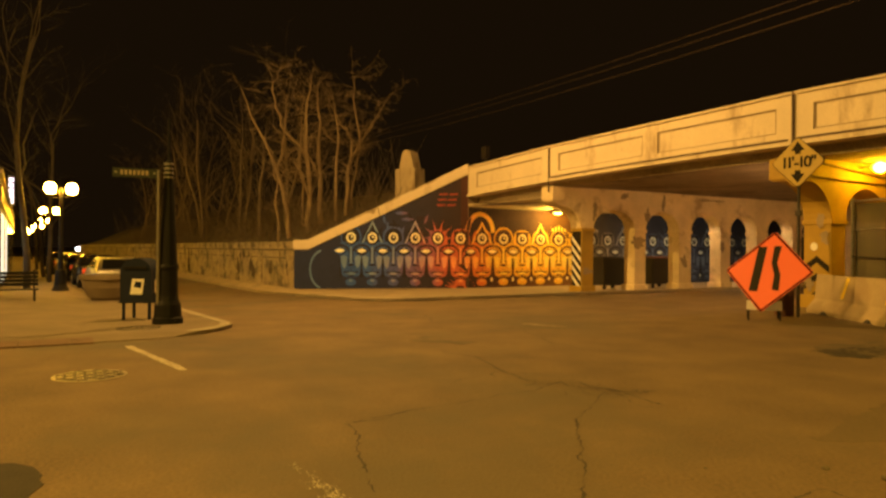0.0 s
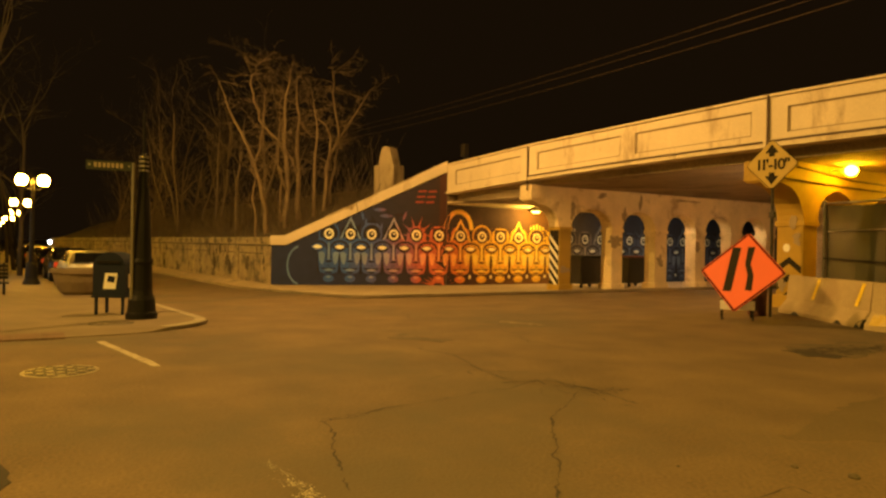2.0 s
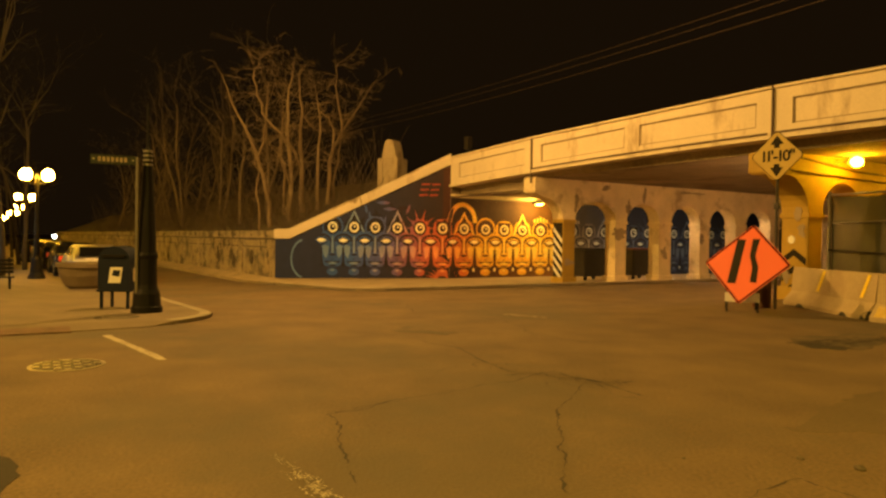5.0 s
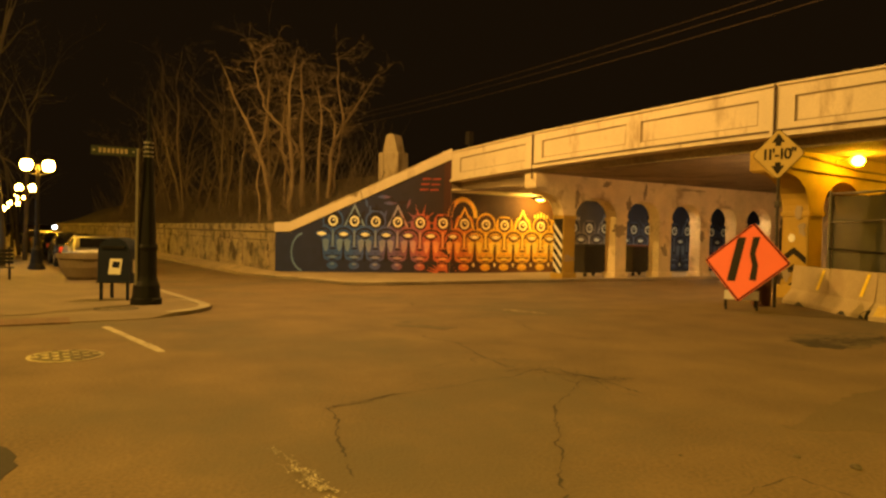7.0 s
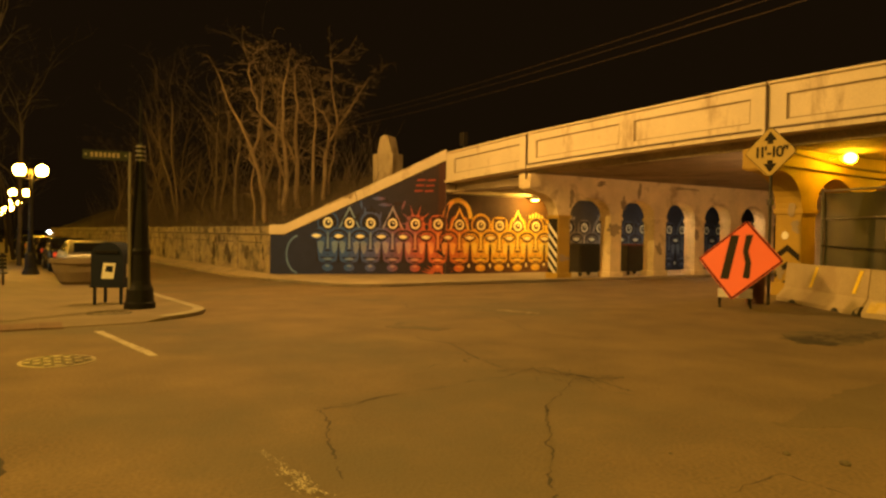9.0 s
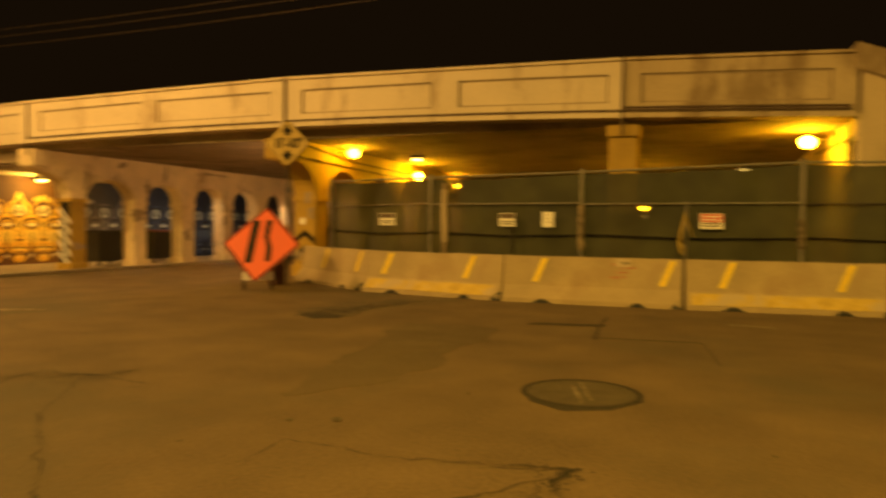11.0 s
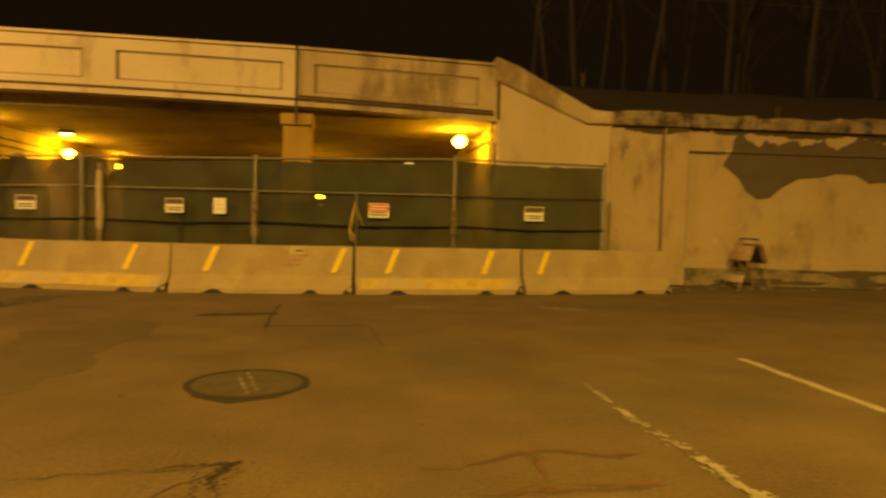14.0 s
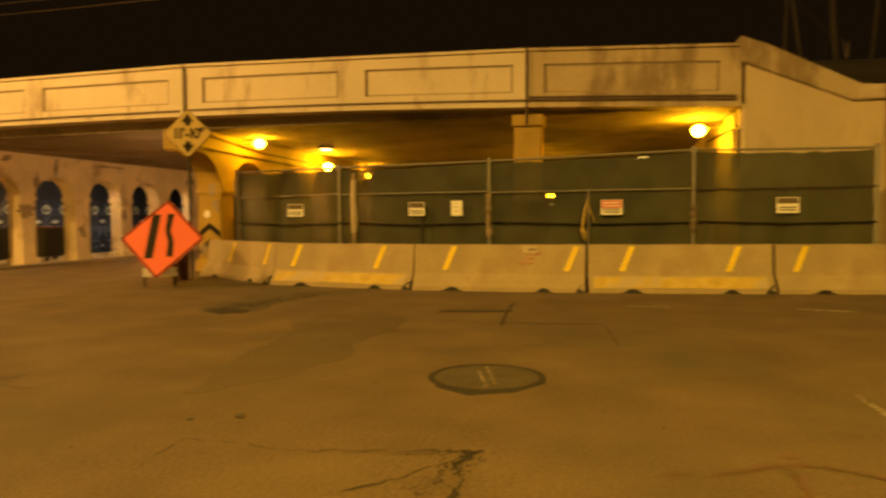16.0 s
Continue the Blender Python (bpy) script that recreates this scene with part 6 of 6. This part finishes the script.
def car(x, y, turn, paint, label):
    """A parked saloon car, nose along +x before it is turned."""
    root = empty("parked_car", pose(x, y, gz(x), 0, 0, turn), label=label, category="car", group="cars parked at the kerb")
    side = [(-2.2, 0.35), (-2.25, 0.62), (-2.15, 0.92), (-1.55, 0.98), (-0.95, 1.40), (0.35, 1.43), (1.05, 1.00), (1.95, 0.86), (2.2, 0.68), (2.2, 0.36), (1.75, 0.28), (-1.75, 0.28)]
    bm = prism(bmesh.new(), side, lambda u, v, k: (u, k - 0.86, v), 1.72)
    for v in bm.verts:
        if v.co.z > 1.1:
            v.co.y *= 0.78
    bmesh.ops.bevel(bm, geom=bm.edges[:], offset=0.06, segments=3, affect="EDGES")
    body = part("body", bm, paint, root, smooth=True)
    for s in (-1, 1):
        pts = [(-1.30, 1.03), (-0.88, 1.34), (0.30, 1.36), (0.82, 1.04)]
        w = prism(bmesh.new(), pts, lambda u, v, k: (u, s * (0.865 - (v - 1.0) * 0.42 + k), v), 0.006)
        part("side_window", w, GLASSDARK, root)
        for wx in (-1.35, 1.38):
            ty = lathe(bmesh.new(), [(0.28, -0.1), (0.325, -0.08), (0.325, 0.08), (0.28, 0.1)], n=20)
            ty.transform(pose(wx, s * 0.78, 0.325, 90, 0, 0))
            wheel = part("wheel", ty, RUBBER, root)
            rm = lathe(bmesh.new(), [(0.20, -0.105), (0.20, 0.105), (0.05, 0.11)], n=16)
            rm.transform(pose(wx, s * 0.78, 0.325, 90, 0, 0))
            part("rim", rm, GALV, wheel)
        part("headlight", boxed(2.16, s * 0.62 - 0.16, 0.62, 2.215, s * 0.62 + 0.16, 0.76, bevel=0.02), WHITEBOARD, root)
        part("tail_light", boxed(-2.26, s * 0.62 - 0.14, 0.66, -2.20, s * 0.62 + 0.14, 0.86, bevel=0.02), SIGNRED, root)
    wsh = prism(bmesh.new(), [(-0.62, 0.0), (0.62, 0.0), (0.55, 1.0), (-0.55, 1.0)], lambda u, v, k: (1.0 - 0.62 * v + 0.02 + k, u, 1.05 + 0.34 * v), 0.01)
    part("windscreen", wsh, GLASSDARK, root)
    wsh = prism(bmesh.new(), [(-0.62, 0.0), (0.62, 0.0), (0.55, 1.0), (-0.55, 1.0)], lambda u, v, k: (-1.52 + 0.53 * v - 0.02 - k, u, 1.02 + 0.34 * v), 0.01)
    part("rear_window", wsh, GLASSDARK, root)
    return root


car(-29.3, 1.95, 183, CARSILVER, "silver saloon car parked at the kerb")
car(-35.6, 1.6, 183, CARDARK, "dark saloon car parked at the kerb")
car(-42.0, 1.25, 183, CARDARK, "dark saloon car parked further along the kerb")
car(-48.6, 0.9, 183, CARSILVER, "grey saloon car parked further along the kerb")
car(-55.2, 0.55, 183, CARDARK, "dark saloon car parked far along the kerb")

# shop building on the west pavement
shop = tagged(new("shop_building"), "dark brick shop building with a lit window", "building")
SH = pose(-25.6, -1.62, gz(-26) + 0.03, 0, 0, 2)
shop.matrix_basis = SH
part("wall", boxed(-40, -8, -0.3, 0, 0, 4.0), BRICK, shop)
part("parapet", boxed(-40.1, -8.1, 4.0, 0.1, 0.1, 4.2), COPING, shop)
part("fascia_band", boxed(-40, 0.0, 3.1, 0.0, 0.08, 3.7), DARKSTEEL, shop)
for i in range(6):
    u = -1.0 - i * 6.0
    fr = part("shop_window", boxed(u - 4.2, 0.005, 0.4, u, 0.05, 2.95), DARKSTEEL, shop)
    part("pane", boxed(u - 4.05, 0.051, 0.5, u - 2.15, 0.058, 2.85), SHOPLIGHT if i < 2 else GLASSDARK, fr)
    part("pane", boxed(u - 2.05, 0.051, 0.5, u - 0.15, 0.058, 2.85), SHOPLIGHT if i < 2 else GLASSDARK, fr)
projecting = empty("projecting_sign", pose(-45.0, -2.36, 3.55), label="lit vertical shop sign on the building", category="sign")
part("sign_box", boxed(-0.1, 0.0, 0.0, 0.1, 0.34, 1.65, bevel=0.02), DARKSTEEL, projecting)
part("bracket", tube(bmesh.new(), [(0, 0.0, 0.25), (0, -0.30, 0.25)], 0.025, 6), DARKSTEEL, projecting)
for k in range(5):
    part("lit_bar", boxed(0.101, 0.06, 0.12 + 0.30 * k, 0.108, 0.28, 0.32 + 0.30 * k), SIGNLAMP, projecting)
headl = empty("far_headlamp", pose(-64.0, 1.6, gz(-64)), label="distant white lamp on a low post beside the street", category="lamp")
part("post", tube(bmesh.new(), [(0, 0, 0), (0, 0, 1.5)], 0.04, 6), DARKSTEEL, headl)
part("lens", ball(bmesh.new(), (0, 0, 1.6), 0.16), WHITELAMP, headl)

# ------------------------------------------------------------------ details along the east wall
dirt = bmesh.new()
rng = random.Random(9)
for i in range(240):
    x, y = rng.uniform(5.9, 30), FY - 0.05 - abs(rng.gauss(0, 0.35))
    s = rng.uniform(0.02, 0.07)
    box(dirt, x - s, y - s * 0.8, -0.01, x + s, y + s * 0.8, s * rng.uniform(0.4, 0.9))
tagged(part("rubble", dirt, COPING), "broken mortar and leaves at the wall's foot", "rubble", kind="stuff")
flat("ground_dirt_strip", [(5.9, FY), (6.0, 13.95), (7.4, 14.1), (9.5, 13.9), (14, 14.0), (30, 13.9), (30, FY)], SOIL, 0.02, None, "dark dirt strip along the wall", "dirt")

barricade = empty("folding_barricade", pose(7.98, 14.08, 0.0, 0, 0, -84), label="folding A-frame barricade with a striped orange board", category="barricade")
for s in (-0.28, 0.28):
    part("leg", tube(bmesh.new(), [(s, -0.38, 0.0), (s, -0.02, 1.06)], 0.018, 6), WOOD, barricade)
    part("rear_leg", tube(bmesh.new(), [(s, 0.38, 0.0), (s, 0.02, 1.06)], 0.018, 6), WOOD, barricade)
    part("side_brace", tube(bmesh.new(), [(s, -0.22, 0.45), (s, 0.22, 0.45)], 0.010, 6), DARKSTEEL, barricade)
part("hinge_rod", tube(bmesh.new(), [(-0.31, 0, 1.07), (0.31, 0, 1.07)], 0.02, 6), DARKSTEEL, barricade)


def leaning(u, v, k, side=-1):
    """A point on one leaning face of the barricade, k metres proud of its legs."""
    return (u, side * (0.38 - 0.34 * v + 0.022 + k), v)


bd = part("board", prism(bmesh.new(), [(-0.33, 0.62), (0.33, 0.62), (0.33, 0.93), (-0.33, 0.93)], leaning, 0.02), STONE, barricade)
for k in range(4):
    u = -0.27 + k * 0.165
    part("orange_stripe", prism(bmesh.new(), [(u - 0.06, 0.625), (u + 0.02, 0.625), (u + 0.12, 0.925), (u + 0.04, 0.925)], lambda a, b_, q: leaning(a, b_, 0.021 + q), 0.002), REDCHALK, bd)
part("lower_board", prism(bmesh.new(), [(-0.33, 0.16), (0.33, 0.16), (0.33, 0.30), (-0.33, 0.30)], leaning, 0.02), STONE, barricade)
part("rear_board", prism(bmesh.new(), [(-0.33, 0.56), (0.33, 0.56), (0.33, 0.96), (-0.33, 0.96)], lambda a, b_, q: leaning(a, b_, q, 1), 0.02), DARKSTEEL, barricade)

nop = empty("parking_sign", pose(11.85, FY + 0.04, 1.55), label="small rusty no-parking sign on the wall", category="sign")
part("plate_rim", boxed(-0.20, -0.012, -0.31, 0.20, -0.004, 0.31, bevel=0.004), COPING, nop)
part("plate", boxed(-0.165, -0.02, -0.275, 0.165, -0.0125, 0.275, bevel=0.003), RIGHTWALL, nop)
part("dark_ring", lathe(bmesh.new(), [(0.13, 0), (0.13, 0.004), (0.095, 0.004), (0.095, 0)], n=24), PIPE, nop)
bpy.data.objects["dark_ring"].matrix_basis = pose(0, -0.021, 0.06, 90, 0, 0)
part("ring_field", prism(bmesh.new(), oval(0.0, 0.06, 0.098, 0.098), lambda u, v, k: (u, -0.0255 - k, v), 0.001), RIGHTWALL, nop)
part("slash", prism(bmesh.new(), [(-0.09, 0.13), (-0.07, 0.15), (0.09, -0.01), (0.07, -0.03)], lambda u, v, k: (u, -0.0272 - k, v), 0.002), PIPE, nop)
part("letter_bar", boxed(-0.03, -0.0295, 0.0, 0.03, -0.0268, 0.12), PIPE, nop)
part("printed_bar", boxed(-0.12, -0.024, -0.2, 0.12, -0.021, -0.13), PIPE, nop)

stump = empty("stone_marker", pose(13.5, FY + 1.1, 3.75, 0, 0, 8), label="weathered stone marker post above the retaining wall", category="post")
part("shaft", prism(bmesh.new(), [(-0.22, -0.1), (0.26, -0.1), (0.20, 0.35), (0.04, 0.80), (-0.18, 0.86)], lambda u, v, k: (u, k - 0.15, v), 0.3), COPING, stump)

# stone end post on the embankment
monument = empty("stone_end_post", pose(-28.55, 14.25, 3.0, 0, 0, 25), label="pale stepped stone end post on the embankment", category="monument")
part("shoulder", boxed(-0.58, -0.40, 0.0, 0.58, 0.40, 2.0, bevel=0.06), STAINED, monument)
part("shaft", prism(bmesh.new(), [(-0.42, 2.0), (0.42, 2.0), (0.28, 2.62), (0.20, 2.80), (0.0, 2.86), (-0.20, 2.80), (-0.28, 2.62)], lambda u, v, k: (u, k - 0.28, v), 0.56), STAINED, monument)
signal = empty("signal_box", pose(-25.6, 16.5, 3.4), label="small dark trackside box on a post", category="signal")
part("post", tube(bmesh.new(), [(0, 0, 0), (0, 0, 2.0)], 0.04, 6), DARKSTEEL, signal)
part("box", boxed(-0.16, -0.12, 1.9, 0.16, 0.12, 2.45, bevel=0.02), DARKSTEEL, signal)

# ------------------------------------------------------------------ wires
wires = tagged(new("overhead_wires"), "thin overhead wires above the railway", "wires")
for z, y, x0, x1 in ((9.1, 22, -90, 60), (9.75, 22.6, -90, 60), (10.3, 23.2, -90, 60)):
    pts = []
    for i in range(31):
        u = i / 30
        x = x0 + (x1 - x0) * u
        sag = ((x + 10) % 40 - 20) / 20
        pts.append((x, y, z + 0.35 * sag * sag - (x + 20) * 0.012))
    part("wire", tube(bmesh.new(), pts, 0.017, 5), PIPE, wires)

# ------------------------------------------------------------------ bare trees


def tree(x, y, z, height, seed, mat, label, stems=1, radius=0.16, lean=0.12, twigs=True):
    r = random.Random(seed)
    root = empty("bare_tree", pose(x, y, z - 0.3), label=label, category="tree", group="bare trees on the embankment")
    trunk, crown = bmesh.new(), bmesh.new()

    def grow(bm, p, d, length, rad, depth):
        n = 4 + (depth == 0) * 3
        pts, radii = [p], [rad]
        for i in range(n):
            k = 0.09 if depth == 0 else 0.20
            d = (d + Vector((r.gauss(0, k), r.gauss(0, k), (0.05 if depth < 2 else -0.07) + r.gauss(0, 0.07)))).normalized()
            p = p + d * (length / n)
            pts.append(p)
            radii.append(rad * (1 - 0.62 * (i + 1) / n))
        tube(bm, pts, radii, 7 if depth == 0 else 5 if depth == 1 else 3)
        if depth < (3 if twigs else 2):
            for k in range(r.randint(7, 10) if depth == 0 else r.randint(4, 6)):
                i = r.randint(max(1, n // 3), n)
                a = r.uniform(0, 2 * math.pi)
                side = Vector((math.cos(a), math.sin(a), r.uniform(-0.1, 0.8)))
                dd = (d * 0.7 + side * r.uniform(0.5, 0.9)).normalized()
                grow(crown, pts[i], dd, length * r.uniform(0.30, 0.56), max(0.005, radii[i] * r.uniform(0.32, 0.52)), depth + 1)

    for s in range(stems):
        a = r.uniform(0, 2 * math.pi)
        d = Vector((math.cos(a) * lean * r.uniform(0.4, 1.6), math.sin(a) * lean * r.uniform(0.4, 1.6), 1)).normalized()
        grow(trunk, Vector((math.cos(a) * 0.15 * (stems > 1), math.sin(a) * 0.15 * (stems > 1), 0)), d, height * r.uniform(0.72, 0.95), radius * r.uniform(0.75, 1.1), 0)
    part("trunk", trunk, mat, root, smooth=True)
    part("crown", crown, mat, root, smooth=True)
    return root


def bank_z(y):
    return 1.30 + min(3.2, 0.42 * max(0, y - 8.8))


def gnarled_tree(x, limbs, seed, radius, label):
    """A leaning, forked tree: each limb is a line of (y, z) places with its thickness; thin drooping twigs follow."""
    r = random.Random(seed)
    y0, g0 = limbs[0][0]
    root = empty("bare_tree", pose(x, y0, g0 - 0.3), label=label, category="tree", group="bare trees on the embankment")
    trunk, crown = bmesh.new(), bmesh.new()

    def droop(p, d, length, rad, depth):
        pts, radii = [p], [rad]
        for i in range(5):
            d = (d + Vector((r.gauss(0, 0.16), r.gauss(0, 0.16), r.gauss(0, 0.12) - 0.10 * i * (depth > 0)))).normalized()
            p = p + d * length / 5
            pts.append(p)
            radii.append(rad * (1 - 0.16 * (i + 1)))
        tube(crown, pts, radii, 4 if depth == 0 else 3)
        if depth < 2:
            for k in range(r.randint(3, 5)):
                i = r.randint(1, 5)
                side = Vector((r.uniform(-1, 1), r.uniform(-1, 1), r.uniform(-0.4, 0.8)))
                droop(pts[i], (d * 0.6 + side * 0.8).normalized(), length * r.uniform(0.35, 0.65), max(0.006, radii[i] * 0.55), depth + 1)

    shift = {}
    for n, limb in enumerate(limbs):
        rad = radius * (0.80 if n == 0 else 0.42)
        drift = shift.get(limb[0], 0.0)
        lean = r.uniform(-0.12, 0.12) if n == 0 else r.uniform(-0.3, 0.3)
        pts, radii = [], []
        total = len(limb) - 1
        for i in range(total * 3 + 1):
            a, f = divmod(i, 3)
            (ya, za), (yb, zb_) = limb[min(a, total)], limb[min(a + 1, total)]
            y, z = ya + (yb - ya) * f / 3, za + (zb_ - za) * f / 3
            off = drift + lean * (z - limb[0][1])
            if f == 0 and a <= total:
                shift[limb[a]] = off
            w = 0.05 * (0 < i < total * 3)
            pts.append(Vector((off + r.gauss(0, w), y - y0 + r.gauss(0, w), z - g0 + 0.3 * (i > 0))))
            radii.append(rad * (1 - (0.90 if n == 0 else 0.92) * (i / (total * 3)) ** 1.5) * r.uniform(0.93, 1.07) * (1.25 if n == 0 and i == 0 else 1))
        tube(trunk, pts, radii, 8)
        for i in range(3 if n == 0 else 1, len(pts)):
            for k in range(3):
                if r.random() < 0.75:
                    side = Vector((r.uniform(-1, 1), r.uniform(-1, 1), r.uniform(-0.1, 0.9))).normalized()
                    droop(pts[i], side, r.uniform(0.5, 1.5) * (0.6 + 0.5 * i / len(pts)), max(0.012, radii[i] * r.uniform(0.18, 0.34)), 0)
    part("trunk", trunk, BARK, root, smooth=True)
    part("crown", crown, BARK, root, smooth=True)
    return root


near = "bare pale-barked tree lit by the street lamps"
gnarled_tree(-31.3, [[(8.9, 1.4), (8.8, 2.8), (8.75, 4.3), (8.5, 5.2)]], 40, 0.07, "thin bare sapling beside the low wall")
gnarled_tree(-31.8, [[(9.6, 1.65), (9.4, 3.5), (8.9, 5.2), (8.0, 6.8), (7.3, 8.6)], [(8.9, 5.2), (9.3, 6.6), (9.2, 8.4)]], 41, 0.15, "bare pale-barked tree leaning towards the street")
gnarled_tree(-31.2, [[(10.3, 1.95), (10.25, 4.0), (10.05, 5.9), (10.1, 7.5), (10.3, 9.4)], [(10.05, 5.9), (9.2, 6.5), (8.7, 7.7), (8.6, 8.9), (9.0, 9.6)], [(10.25, 4.0), (9.7, 5.0), (9.2, 5.4)]], 42, 0.16, "forked bare tree with a limb arching outwards")
gnarled_tree(-32.2, [[(11.3, 2.35), (11.25, 5.0), (11.35, 7.5), (11.3, 9.6)], [(11.25, 5.0), (10.5, 6.4), (10.9, 8.4)], [(11.35, 7.5), (11.8, 6.9), (12.4, 6.6)]], 43, 0.17, "tall straight bare tree with hanging twigs")
gnarled_tree(-31.0, [[(11.55, 2.45), (11.55, 5.0), (11.65, 7.0), (11.4, 8.6)]], 44, 0.11, near)
gnarled_tree(-31.6, [[(12.3, 2.75), (12.4, 4.5), (12.6, 5.7), (13.1, 6.5), (14.0, 7.8), (14.8, 9.2)], [(12.6, 5.7), (12.7, 6.7), (12.1, 7.4), (11.8, 8.0)], [(13.1, 6.5), (12.7, 8.2), (12.5, 9.6)]], 45, 0.15, "bare forked tree with a limb reaching over the bank")
gnarled_tree(-32.6, [[(12.9, 3.0), (12.95, 4.6), (13.2, 6.0), (13.4, 7.4)]], 46, 0.09, near)
gnarled_tree(-33.8, [[(10.9, 2.2), (10.8, 4.5), (10.7, 6.8), (10.9, 8.8)]], 47, 0.10, near)
dim = "bare tree standing in the dark on the embankment"
for i in range(18):
    x = -37.5 - i * 2.6
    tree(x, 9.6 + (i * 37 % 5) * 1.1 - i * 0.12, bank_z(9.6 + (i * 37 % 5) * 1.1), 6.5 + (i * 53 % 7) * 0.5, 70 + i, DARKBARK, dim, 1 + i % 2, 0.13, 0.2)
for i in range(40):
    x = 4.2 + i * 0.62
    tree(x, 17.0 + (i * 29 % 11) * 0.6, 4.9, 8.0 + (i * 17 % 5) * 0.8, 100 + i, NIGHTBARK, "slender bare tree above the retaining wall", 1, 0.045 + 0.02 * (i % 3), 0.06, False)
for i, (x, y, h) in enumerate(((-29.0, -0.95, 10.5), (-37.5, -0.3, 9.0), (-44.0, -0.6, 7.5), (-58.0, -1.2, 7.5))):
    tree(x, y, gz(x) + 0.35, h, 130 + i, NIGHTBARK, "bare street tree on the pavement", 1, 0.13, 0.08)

# low scrub on the banks
scrub = bmesh.new()
rng = random.Random(21)
for i in range(1162):
    if i < 1150:
        u, v = rng.uniform(0, 60), rng.uniform(0.1, 6)
        p = Vector(west_bank(u + 3.2, v))
    else:
        p = Vector((rng.uniform(3.2, 26), FY + 0.6 + rng.uniform(0, 3.5), 3.6))
        p.z += min(1.3, 0.6 * (p.y - FY - 0.5))
    for k in range(3):
        a, h = rng.uniform(0, 6.28), rng.uniform(0.25, (1.3 if i % 3 else 3.6) if i < 1150 else 0.35)
        tip = p + Vector((math.cos(a) * h * 0.5, math.sin(a) * h * 0.5, h))
        tube(scrub, [p - Vector((0, 0, 0.1)), p.lerp(tip, 0.5) + Vector((0, 0, 0.1)), tip], [0.012, 0.008, 0.003], 3)
tagged(part("scrub", scrub, DARKBARK), "dry leafless scrub on the banks", "scrub", kind="stuff")
